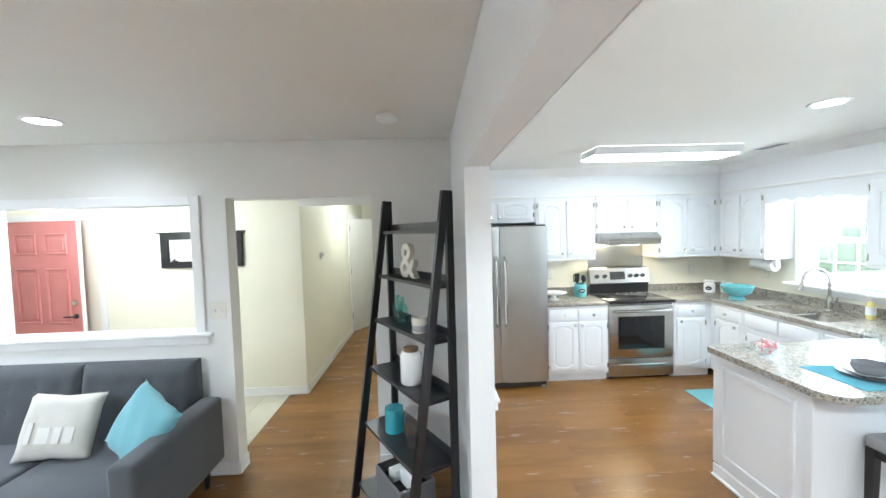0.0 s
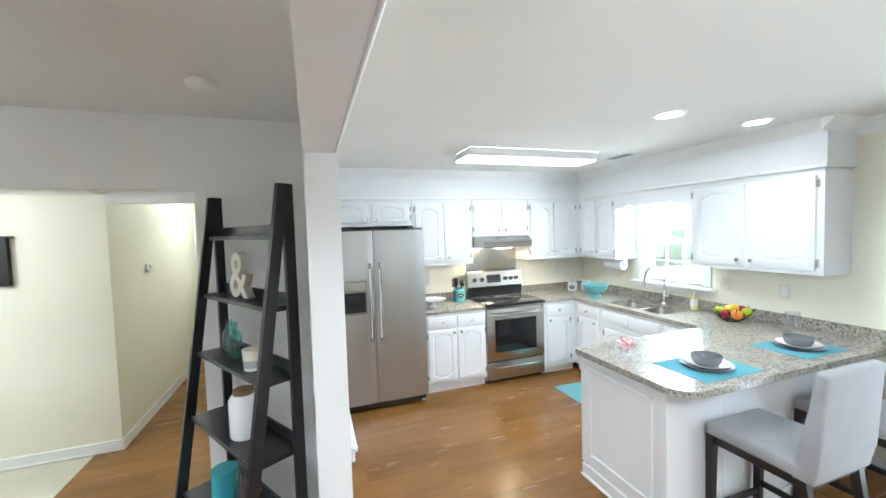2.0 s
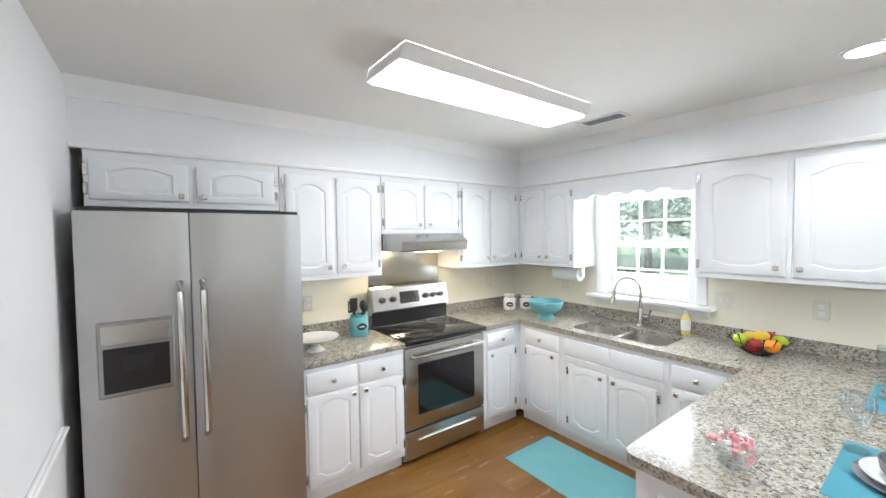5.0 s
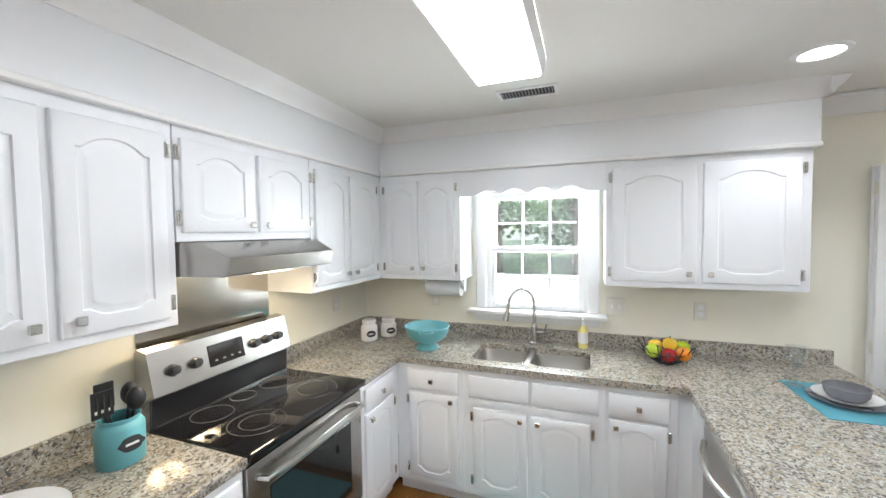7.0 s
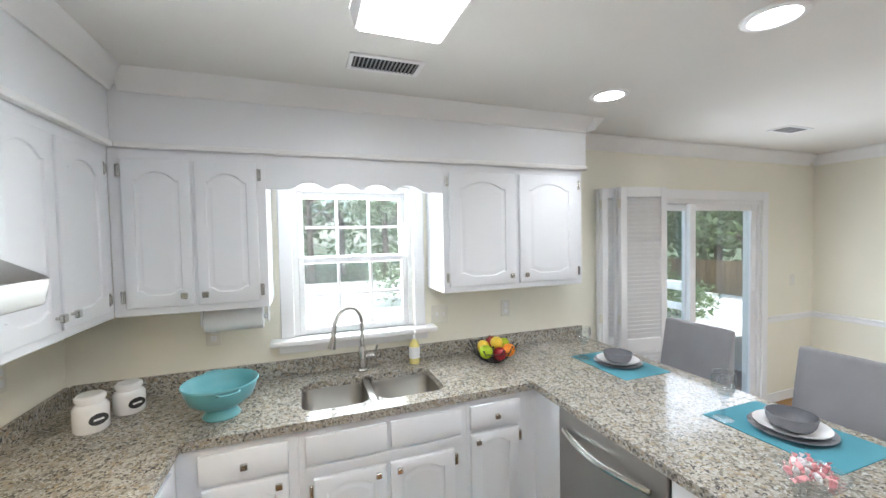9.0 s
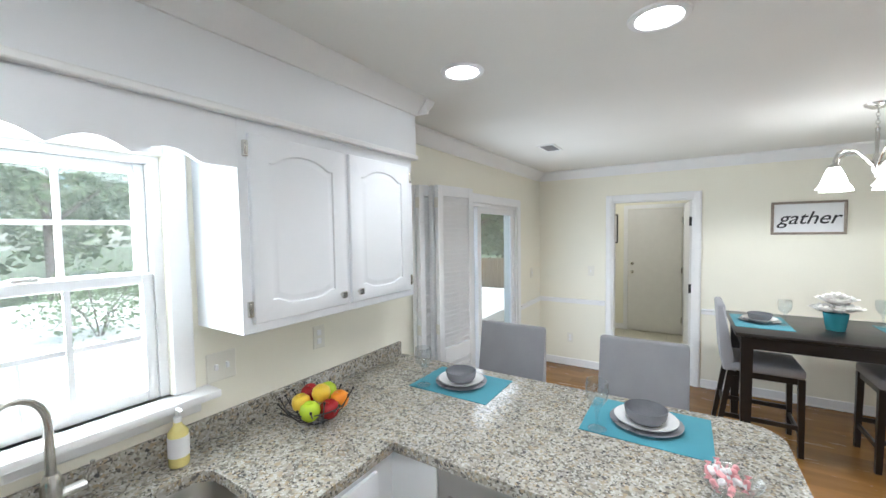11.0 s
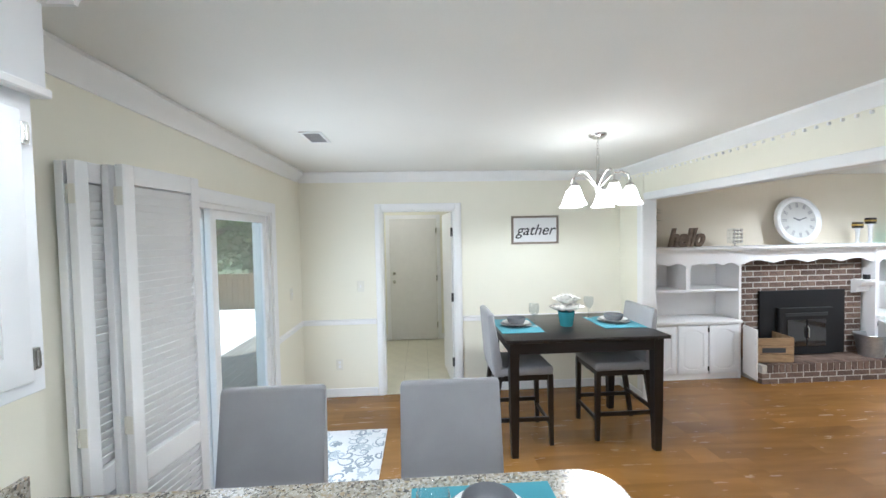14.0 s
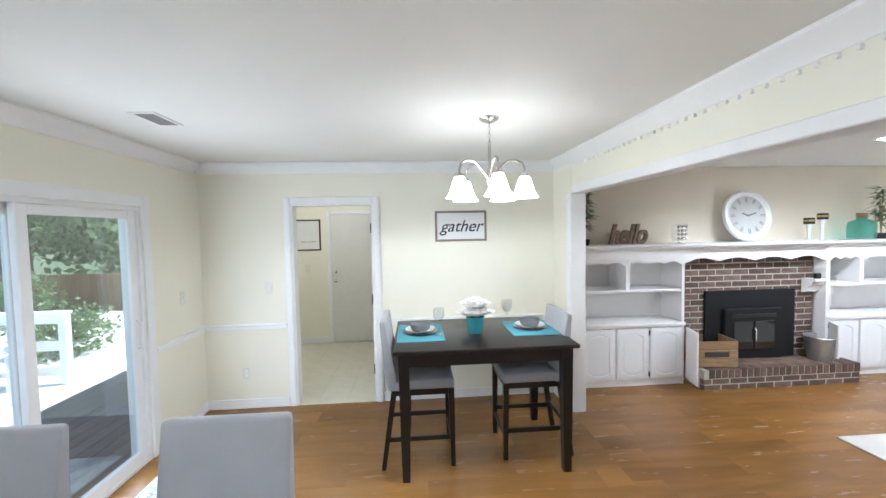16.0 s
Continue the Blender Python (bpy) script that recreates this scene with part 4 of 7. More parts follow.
# refrigerator
FX0, FX1, FY, FZ = 0.668, 1.59, 4.41, 1.81
rf = thing("refrigerator", "stainless side-by-side refrigerator with a water dispenser", "refrigerator")
part("cabinet", bx(FX0 + 0.006, FX1 - 0.006, FY + 0.075, NORTH - 0.02, 0.02, FZ - 0.02, bev=0.004), M_STEEL_D, rf)
part("top_cover", bx(FX0 + 0.01, FX1 - 0.01, FY + 0.02, NORTH - 0.03, FZ - 0.018, FZ + 0.004, bev=0.004), M_BLACK, rf)
part("kick_grille", bx(FX0 + 0.02, FX1 - 0.02, FY + 0.05, FY + 0.075, 0.02, 0.085), M_BLACK, rf)
for fx in (FX0 + 0.04, FX1 - 0.07):
    part("foot", bx(fx, fx + 0.05, FY + 0.03, FY + 0.09, 0, 0.035, bev=0.008), M_STEEL_D, rf)
SPL = FX0 + 0.405
for nm, a, b, hx in (("freezer_door", FX0, SPL - 0.003, SPL - 0.045), ("fridge_door", SPL + 0.003, FX1, SPL + 0.045)):
    bm = bmesh.new()
    n = 10
    prof = [(a, FY + 0.07)] + [(a + (b - a) * i / n, FY + 0.018 * (2 * i / n - 1) ** 4) for i in range(n + 1)] + [(b, FY + 0.07)]
    prism(bm, prof, 0.09, FZ - 0.012, "z")
    d = part(nm, bm, M_STEEL, rf, smooth=50)
    hp = [(hx, FY + 0.005, 0.72), (hx, FY - 0.05, 0.76), (hx, FY - 0.06, 1.1), (hx, FY - 0.05, 1.43), (hx, FY + 0.005, 1.47)]
    part("handle", tube(bmesh.new(), hp, 0.016, 10), M_CHROME, d)
    if nm == "freezer_door":
        part("dispenser_frame", bx(a + 0.06, b - 0.07, FY - 0.012, FY + 0.02, 0.99, 1.32, bev=0.006), M_STEEL_D, d)
        part("dispenser_panel", bx(a + 0.075, b - 0.085, FY - 0.016, FY, 1.22, 1.305, bev=0.003), M_CHROME, d)
        part("dispenser_recess", bx(a + 0.08, b - 0.09, FY - 0.0155, FY - 0.01, 1.01, 1.205, bev=0.002), M_BLACKPAINT, d)
        part("paddle", bx(a + 0.14, b - 0.15, FY - 0.022, FY - 0.016, 1.1, 1.17, bev=0.003), M_BLACK, d)

# range
rg = thing("range", "stainless electric range with a black glass cooktop", "range")
RY = 4.565
part("body", bx(RG0, RG1, RY + 0.03, NORTH - 0.04, 0.03, 0.89), M_STEEL_D, rg)
for fx in (RG0 + 0.03, RG1 - 0.06):
    part("foot", bx(fx, fx + 0.03, RY + 0.06, RY + 0.09, 0, 0.03), M_BLACK, rg)
ct = part("cooktop", bx(RG0 - 0.002, RG1 + 0.002, RY - 0.028, NORTH - 0.11, 0.888, 0.922, bev=0.008, seg=2), M_BLACKGLASS, rg)
for cx, cy, r in ((RG0 + 0.2, RY + 0.15, 0.115), (RG1 - 0.2, RY + 0.16, 0.12), (RG0 + 0.19, RY + 0.40, 0.085), (RG1 - 0.19, RY + 0.41, 0.085), ((RG0 + RG1) / 2, RY + 0.43, 0.06)):
    for rr in ((r, r * 0.62) if r > 0.11 else (r,)):
        part("burner_ring", tube(bmesh.new(), [(cx + rr * math.cos(math.tau * k / 40), cy + rr * math.sin(math.tau * k / 40), 0.9215) for k in range(40)], 0.0018, 5, True), M_RING, ct)
od = part("oven_door", bx(RG0 + 0.004, RG1 - 0.004, RY, RY + 0.035, 0.262, 0.862, bev=0.006, seg=2), M_STEEL_H, rg)
part("oven_window", bx(RG0 + 0.11, RG1 - 0.11, RY - 0.004, RY + 0.004, 0.36, 0.735, bev=0.002), M_BLACKGLASS, od)
hp = [(RG0 + 0.05, RY + 0.01, 0.80), (RG0 + 0.06, RY - 0.045, 0.805)] + [(RG0 + 0.06 + 0.642 * i / 8, RY - 0.05 - 0.008 * math.sin(math.pi * i / 8), 0.806) for i in range(1, 8)] + [(RG1 - 0.06, RY - 0.045, 0.805), (RG1 - 0.05, RY + 0.01, 0.80)]
part("handle", tube(bmesh.new(), hp, 0.014, 10), M_CHROME, od)
dr = part("warming_drawer", bx(RG0 + 0.004, RG1 - 0.004, RY, RY + 0.035, 0.045, 0.25, bev=0.006, seg=2), M_STEEL_H, rg)
part("drawer_pull", bx(RG0 + 0.1, RG1 - 0.1, RY - 0.018, RY, 0.165, 0.188, bev=0.006), M_CHROME, dr)
bg = part("backguard", prism(bmesh.new(), [(NORTH - 0.12, 0.9), (NORTH - 0.125, 1.04), (NORTH - 0.155, 1.055), (NORTH - 0.115, 1.235), (NORTH - 0.06, 1.245), (NORTH - 0.04, 1.23), (NORTH - 0.04, 0.9)], RG0, RG1, "x"), M_STEEL_H, rg)
part("vent_strip", prism(bmesh.new(), [(NORTH - 0.126, 0.925), (NORTH - 0.131, 1.04), (NORTH - 0.12, 1.04), (NORTH - 0.11, 0.925)], RG0 + 0.005, RG1 - 0.005, "x"), M_BLACKPAINT, bg)
tilt = math.degrees(math.atan2(0.04, 0.18))
for i, kx in enumerate((0.09, 0.19, 0.52, 0.60, 0.68)):
    part("knob", lt([(0.026, 0), (0.026, 0.006), (0.021, 0.01), (0.019, 0.03), (0.001, 0.032)], 18, axis="y"), M_BLACK, bg, m=pose(RG0 + kx, NORTH - 0.137, 1.14, -tilt))
part("display", bx(-0.095, 0.095, -0.004, 0.0, -0.05, 0.05), M_BLACKGLASS, bg, m=pose(RG0 + 0.355, NORTH - 0.136, 1.145, -tilt))
for i in range(4):
    part("button", bx(-0.007, 0.007, -0.006, 0.0, -0.004, 0.004), M_RING, bg, m=pose(RG0 + 0.29 + i * 0.043, NORTH - 0.141, 1.12, -tilt))
# splash plate and hood
solid("splash_plate", bx(RG0 + 0.03, RG1 - 0.005, NORTH - 0.006, NORTH - 0.001, 1.0, 1.56), M_STEEL_P, "stainless splash plate behind the range", "splash plate")
hd = thing("range_hood", "low stainless under-cabinet range hood", "range hood")
hood_rings = []
bm = bmesh.new()
for z, front, cut in ((1.555, 4.70, 0.055), (1.562, 4.685, 0.06), (1.625, 4.672, 0.06), (1.632, 4.68, 0.058), (1.686, 4.80, 0.03)):
    hood_rings.append([bm.verts.new((px, py, z)) for px, py in ((2.335, NORTH - 0.01), (2.335, 4.86), (2.335 + cut, front), (3.08 - cut, front), (3.08, 4.86), (3.08, NORTH - 0.01))])
for a, b in zip(hood_rings, hood_rings[1:]):
    for i in range(6):
        j = (i + 1) % 6
        bm.faces.new((a[i], a[j], b[j], b[i]))
bm.faces.new(hood_rings[0][::-1])
bm.faces.new(hood_rings[-1])
part("canopy", bm, M_STEEL_H, hd, smooth=20)
part("underside", bx(2.40, 3.01, 4.74, NORTH - 0.03, 1.548, 1.556), M_STEEL_D, hd)
part("lens", bx(2.6, 2.8, 4.76, 4.86, 1.542, 1.5485), glow("hood_lens", (1, 0.85, 0.6), 5.0), hd)
lamp("hood_lamp", "AREA", 3.2, look((2.7, 4.81, 1.535), (2.7, 4.95, 0.9)), (1, 0.76, 0.45), size=(0.2, 0.1))

# ---- room lights: fixtures and added fills ----
fx = thing("ceiling_light", "long white fluorescent box light with a diffuser", "ceiling light")
LX0, LX1, LY0, LY1 = 1.76, 3.045, 3.60, 3.878
bm = bmesh.new()
ra = [bm.verts.new(p) for p in ((LX0 + 0.012, LY0 - 0.025, CEIL - 0.001), (LX1 + 0.02, LY0 - 0.025, CEIL - 0.001), (LX1 + 0.02, LY1 + 0.025, CEIL - 0.001), (LX0 + 0.012, LY1 + 0.025, CEIL - 0.001))]
rb = [bm.verts.new(p) for p in ((LX0 - 0.01, LY0 - 0.01, 2.39), (LX1 + 0.01, LY0 - 0.01, 2.39), (LX1 + 0.01, LY1 + 0.01, 2.39), (LX0 - 0.01, LY1 + 0.01, 2.39))]
for i in range(4):
    bm.faces.new((ra[i], ra[(i + 1) % 4], rb[(i + 1) % 4], rb[i]))
bm.faces.new(rb)
part("housing", bm, M_TRIM, fx)
part("diffuser", bx(LX0, LX1, LY0, LY1, 2.38, 2.392, bev=0.004), M_TUBE, fx)


def can_light(x, y, r=0.075):
    t = thing("recessed_light", "lit round recessed ceiling light with white trim", "recessed light", pose(x, y, CEIL), "recessed lights")
    part("trim_ring", lt([(r, -0.004), (r + 0.002, -0.008), (r + 0.022, -0.006), (r + 0.026, 0.0)], 28), M_TRIM, t)
    part("bulb", lt([(0.001, -0.0055), (r - 0.004, -0.0055), (r, -0.003), (r, -0.001)], 28), M_CAN, t)
    return t


for p in ((3.44, 2.48), (2.655, 2.49)):
    can_light(*p)
    lamp("can_lamp", "SPOT", CAN_W, look((p[0], p[1], CEIL - 0.012), (p[0], p[1], 0)), (1, 0.98, 0.96), soft=0.07, cone=(radians(120), 0.6))
# only the first is a known fixture; the other three are added as fill
for p in ((-1.85, 2.60), (-1.86, 0.15), (-3.6, 2.55), (-3.6, 0.15)):
    can_light(*p)
    lamp("can_lamp", "SPOT", LIVING_W * {(-1.85, 2.60): 0.08, (-3.6, 2.55): 0.95, (-1.86, 0.15): 1.3}.get(p, 0.8), look((p[0], p[1], CEIL - 0.012), (p[0], p[1], 0)), (0.97, 0.98, 1), soft=0.07, cone=(radians(160), 0.6))

# chandelier
CHX, CHY = 1.60, 0.66
ch = thing("chandelier", "brushed nickel chandelier with lit bell glass shades", "chandelier", pose(CHX, CHY, CEIL))
part("canopy", lt([(0.001, -0.03), (0.03, -0.03), (0.06, -0.012), (0.065, 0)], 20), M_CHROME, ch)
bm = bmesh.new()
for k in range(5):
    z = -0.045 - k * 0.022
    tube(bm, [(0.009 * math.cos(a) * (k % 2), 0.009 * math.cos(a) * (1 - k % 2), z + 0.014 * math.sin(a)) for a in [math.tau * i / 8 for i in range(8)]], 0.0022, 5, True)
part("chain", bm, M_CHROME, ch)
part("stem", lt([(0.004, -0.14), (0.012, -0.15), (0.009, -0.17), (0.011, -0.2), (0.009, -0.3), (0.016, -0.33), (0.024, -0.36), (0.02, -0.4), (0.01, -0.42), (0.004, -0.44)][::-1], 14), M_CHROME, ch)
for k in range(5):
    a = math.tau * k / 5 + 0.35
    cx, cy = math.cos(a), math.sin(a)
    ap = [(0.015, -0.37), (0.06, -0.32), (0.11, -0.275), (0.16, -0.27), (0.2, -0.29), (0.215, -0.33), (0.215, -0.36)]
    arm = part("arm", tube(bmesh.new(), [(r * cx, r * cy, z) for r, z in ap], 0.008, 8), M_CHROME, ch)
    part("shade_cup", lt([(0.012, -0.35), (0.026, -0.36), (0.028, -0.385)], 14, (0.215 * cx, 0.215 * cy, 0)), M_CHROME, arm)
    part("shade", lt([(0.028, -0.375), (0.04, -0.40), (0.05, -0.43), (0.062, -0.47), (0.085, -0.505), (0.082, -0.505), (0.058, -0.47), (0.045, -0.43), (0.03, -0.39)], 18, (0.215 * cx, 0.215 * cy, 0)), M_SHADE, arm)
lamp("chandelier_lamp", "SPOT", CHAND_W, look((CHX, CHY, CEIL - 0.47), (CHX, CHY, 0)), (1, 0.97, 0.93), soft=0.12, cone=(radians(178), 0.25))
# bare point lights without fixtures, added to fill the side rooms
lamp("laundry_fill", "POINT", ROOM_W, pose(3.3, -2.0, CEIL - 0.12), (1, 0.95, 0.85), soft=0.12)
lamp("foyer_fill", "POINT", FOYER_W, pose(-2.7, 3.5, 2.1), (1, 0.97, 0.9), soft=0.15)
lamp("hall_fill", "POINT", ROOM_W, pose(-0.5, 6.4, CEIL - 0.12), (1, 0.97, 0.88), soft=0.12)

# ---- dining ----


def dining_chair(m, label, grp):
    """Counter-height chair: seat at the origin, facing -y, its back at +y."""
    t = thing("counter_chair", label, "chair", m, grp)
    bm = bx(-0.225, 0.225, -0.25, 0.215, 0.595, 0.668, bev=0.022, seg=3)
    part("seat", bm, M_GREYFAB, t, smooth=60)
    bm = bmesh.new()
    prism(bm, [(0.155, 0.585), (0.245, 0.585), (0.262, 0.7), (0.292, 1.108), (0.238, 1.115), (0.2, 0.72), (0.16, 0.66)], -0.222, 0.222, "x")
    bmesh.ops.bevel(bm, geom=list(bm.edges), offset=0.018, segments=2, profile=0.5, affect="EDGES")
    part("backrest", bm, M_GREYFAB, t, smooth=60)
    part("seat_frame", bx(-0.205, 0.205, -0.235, 0.215, 0.548, 0.597, bev=0.004), M_BLACKWOOD, t)

    def leg(x, ya, yb, za):
        bm2 = bmesh.new()
        v = []
        for z, y, h in ((0, yb, 0.016), (za, ya, 0.021)):
            v.append([bm2.verts.new((x + a * h, y + b * h, z)) for a, b in ((-1, -1), (1, -1), (1, 1), (-1, 1))])
        bm2.faces.new(v[0][::-1])
        bm2.faces.new(v[1])
        for i in range(4):
            bm2.faces.new((v[0][i], v[0][(i + 1) % 4], v[1][(i + 1) % 4], v[1][i]))
        part("leg", bm2, M_BLACKWOOD, t)
    for x in (-0.198, 0.198):
        leg(x, -0.225, -0.232, 0.595)
        leg(x, 0.195, 0.285, 0.595)
        part("stretcher", bx(x - 0.01, x + 0.01, -0.22, 0.25, 0.205, 0.24, bev=0.003), M_BLACKWOOD, t)
    part("stretcher", bx(-0.19, 0.19, -0.238, -0.218, 0.155, 0.19, bev=0.003), M_BLACKWOOD, t)
    part("stretcher", bx(-0.19, 0.19, 0.225, 0.245, 0.25, 0.285, bev=0.003), M_BLACKWOOD, t)
    return t


base_chair = dining_chair(pose(2.765, 1.93, 0, 0, 0, 180), "grey upholstered counter chair at the granite peninsula", "counter chairs")
copy_thing(base_chair, pose(3.535, 1.93, 0, 0, 0, 180))
c = copy_thing(base_chair, pose(2.06, 0.08, 0, 0, 0, -90))
c["label"] = "grey upholstered counter chair at the dark dining table"
c = copy_thing(base_chair, pose(1.19, 0.05, 0, 0, 0, 90))
c["label"] = "grey upholstered counter chair at the dark dining table"

TBX0, TBX1, TBY0, TBY1, TBZ = 0.94, 2.25, -0.41, 0.50, 0.946
tb = thing("dining_table", "counter-height black-brown wooden dining table", "table")
part("tabletop", bx(TBX0, TBX1, TBY0, TBY1, TBZ - 0.028, TBZ, bev=0.006, seg=2), M_BLACKWOOD, tb)
for a, b, c2, d in ((TBX0 + 0.09, TBX1 - 0.09, TBY0 + 0.045, TBY0 + 0.065), (TBX0 + 0.09, TBX1 - 0.09, TBY1 - 0.065, TBY1 - 0.045), (TBX0 + 0.045, TBX0 + 0.065, TBY0 + 0.09, TBY1 - 0.09), (TBX1 - 0.065, TBX1 - 0.045, TBY0 + 0.09, TBY1 - 0.09)):
    part("apron", bx(a, b, c2, d, TBZ - 0.125, TBZ - 0.028, bev=0.003), M_BLACKWOOD, tb)
for x in (TBX0 + 0.075, TBX1 - 0.075):
    for y in (TBY0 + 0.075, TBY1 - 0.075):
        bm = bmesh.new()
        v = [[bm.verts.new((x + a * h, y + b * h, z)) for a, b in ((-1, -1), (1, -1), (1, 1), (-1, 1))] for z, h in ((0, 0.026), (0.35, 0.033), (TBZ - 0.028, 0.038))]
        for lo, hi in zip(v, v[1:]):
            for i in range(4):
                bm.faces.new((lo[i], lo[(i + 1) % 4], hi[(i + 1) % 4], hi[i]))
        bm.faces.new(v[0][::-1])
        bm.faces.new(v[-1])
        part("leg", bm, M_BLACKWOOD, tb)


def place_setting(x, y, z, rz, mat_w, mat_d, gx, gy, where):
    m = pose(x, y, z, 0, 0, rz)
    solid("placemat", bx(-mat_w / 2, mat_w / 2, -mat_d / 2, mat_d / 2, 0, 0.003, bev=0.001), M_MATFAB, "teal woven placemat lying on the " + where, "placemat", m, "placemats")
    solid("dinner_plate", lt([(0.001, 0.004), (0.085, 0.004), (0.135, 0.018), (0.137, 0.021), (0.085, 0.009), (0.001, 0.008)], 36), M_MGREYC, "grey stoneware dinner plate on a teal placemat", "plate", m, "plates", 50)
    solid("plate", lt([(0.001, 0.012), (0.075, 0.012), (0.118, 0.032), (0.12, 0.036), (0.075, 0.018), (0.001, 0.016)], 36), M_WHITEC, "white plate stacked on a grey dinner plate", "plate", m, "plates", 50)
    solid("bowl", lt([(0.001, 0.018), (0.048, 0.018), (0.066, 0.026), (0.077, 0.044), (0.082, 0.074), (0.078, 0.0755), (0.073, 0.046), (0.062, 0.031), (0.04, 0.025), (0.001, 0.024)], 32), M_GREYC, "dark grey stoneware bowl on a white plate", "bowl", m, "bowls", 50)
    g = m @ Matrix.Translation((gx, gy, 0.003)) @ Matrix.Diagonal((1.12, 1.12, 1.22, 1))
    solid("goblet", lt([(0.001, 0), (0.033, 0.001), (0.03, 0.004), (0.006, 0.012), (0.005, 0.05), (0.009, 0.06), (0.006, 0.07), (0.02, 0.082), (0.036, 0.105), (0.041, 0.135), (0.037, 0.165), (0.035, 0.165), (0.039, 0.135), (0.034, 0.107), (0.015, 0.086), (0.001, 0.082)], 24), M_GLASS, "clear stemmed glass goblet on a placemat", "glass", g, "goblets", 50)


place_setting(2.70, 2.285, CT1, 180, 0.46, 0.35, -0.165, -0.14, "peninsula")
place_setting(3.575, 2.295, CT1, 180, 0.45, 0.33, -0.16, -0.12, "peninsula")
place_setting(2.05, 0.02, TBZ, 90, 0.52, 0.36, 0.06, 0.145, "dining table")
place_setting(1.15, 0.0, TBZ, -90, 0.46, 0.38, 0.2, 0.14, "dining table")
pot = thing("flower_pot", "teal ceramic pot with white artificial roses", "flower pot", pose(1.615, 0.075, TBZ) @ Matrix.Scale(1.27, 4))
part("pot", lt([(0.001, 0), (0.042, 0), (0.052, 0.06), (0.057, 0.1), (0.053, 0.1), (0.048, 0.06), (0.001, 0.05)], 24), M_TEAL, pot, smooth=50)
random.seed(5)
M_PETAL = plain("white_petal", (0.82, 0.81, 0.78), 0.7, var=0.05)
for k in range(13):
    a, rr = math.tau * k / (8 if k < 8 else 4), (0.062 if k < 8 else 0.036 if k < 12 else 0.0)
    bm = bmesh.new()
    cx, cy, cz = rr * math.cos(a), rr * math.sin(a), 0.125 + (0.075 if k == 12 else 0.05 if k > 7 else 0.0) + random.uniform(-0.012, 0.012)
    for q in range(3):
        for w in range(6):
            b = math.tau * w / 6 + q * 0.5
            r0 = 0.018 + 0.017 * q
            u = Vector((math.cos(b), math.sin(b), 0))
            s = Vector((-math.sin(b), math.cos(b), 0)) * (0.012 + 0.008 * q)
            base = Vector((cx, cy, cz - 0.02)) + u * 0.005
            vs = [bm.verts.new(p) for p in (base - s * 0.4, base + s * 0.4, base + u * r0 + s + Vector((0, 0, 0.035 - 0.006 * q)), base + u * (r0 + 0.008) + Vector((0, 0, 0.044 - 0.009 * q)), base + u * r0 - s + Vector((0, 0, 0.035 - 0.006 * q)))]
            bm.faces.new(vs)
    part("flower", bm, M_PETAL, pot, smooth=80)


def text_mesh(name, body, size, depth, mat, m, parent=None, label="", category="", shear=0.0, offs=0.0):
    cu = bpy.data.curves.new(name, "FONT")
    cu.body, cu.size, cu.extrude, cu.align_x, cu.align_y, cu.shear, cu.offset = body, size, depth, "CENTER", "CENTER", shear, offs
    tmp = bpy.data.objects.new(name, cu)
    me = bpy.data.meshes.new_from_object(tmp)
    bpy.data.objects.remove(tmp)
    me.materials.append(mat)
    ob = new(name, me)
    ob.matrix_basis = m
    ob.parent = parent
    return tagged(ob, label, category)


# framed sign and laundry room
sg = thing("wall_sign", "grey-framed white wall sign reading gather", "sign", pose(1.60, SOUTH, 1.805, 0, 0, 180))
bm = bmesh.new()
for a, b, c2, d in ((-0.267, 0.267, 0.135, 0.157), (-0.267, 0.267, -0.157, -0.135), (-0.267, -0.245, -0.135, 0.135), (0.245, 0.267, -0.135, 0.135)):
    box(bm, a, b, -0.025, 0, c2, d, 0.003)
part("sign_frame", bm, M_GREYWOOD, sg)
part("sign_board", bx(-0.246, 0.246, -0.012, -0.002, -0.136, 0.136), M_PAPER, sg)
text_mesh("sign_lettering", "gather", 0.168, 0.001, M_INK, pose(0, -0.0135, -0.005, 90), sg, "black script lettering", shear=0.35, offs=0.001)
ld = tagged(thing("door_2", "white flat outer door of the laundry room", "door"), kind="structure")
part("slab", bx(2.62, 3.40, LAU_S + 0.005, LAU_S + 0.045, 0.015, 2.05, bev=0.003), M_DOORW, ld)
for a, b, c2, d in ((2.55, 2.615, 0, 2.12), (3.405, 3.47, 0, 2.12), (2.615, 3.405, 2.056, 2.12)):
    part("casing", bx(a, b, LAU_S + 0.0, LAU_S + 0.02, c2, d, bev=0.004), M_TRIM, ld)
for z in (1.0, 1.14):
    part("handle", lt([(0.028, 0), (0.026, -0.008), (0.012, -0.02), (0.022, -0.04), (0.001, -0.055)] if z < 1.1 else [(0.026, 0), (0.024, -0.012), (0.001, -0.016)], 16, axis="y"), M_CHROME, ld, m=pose(3.335, LAU_S + 0.045, z))
for z in (0.25, 1.05, 1.85):
    part("hinge", bx(2.612, 2.63, LAU_S + 0.03, LAU_S + 0.055, z - 0.045, z + 0.045), M_CHROME, ld)
dk = tagged(thing("door_3", "white panel door standing open into the laundry room", "door", pose(DR_X0 + 0.02, SOUTH - 0.125, 0, 0, 0, -86)), kind="structure")
part("slab", bx(0, 0.76, -0.018, 0.018, 0.015, 2.03, bev=0.003), M_DOORW, dk)
for z in (0.3, 1.05, 1.8):
    part("hinge", bx(-0.012, 0.01, -0.03, 0.022, z - 0.05, z + 0.05), M_BLACK, dk)
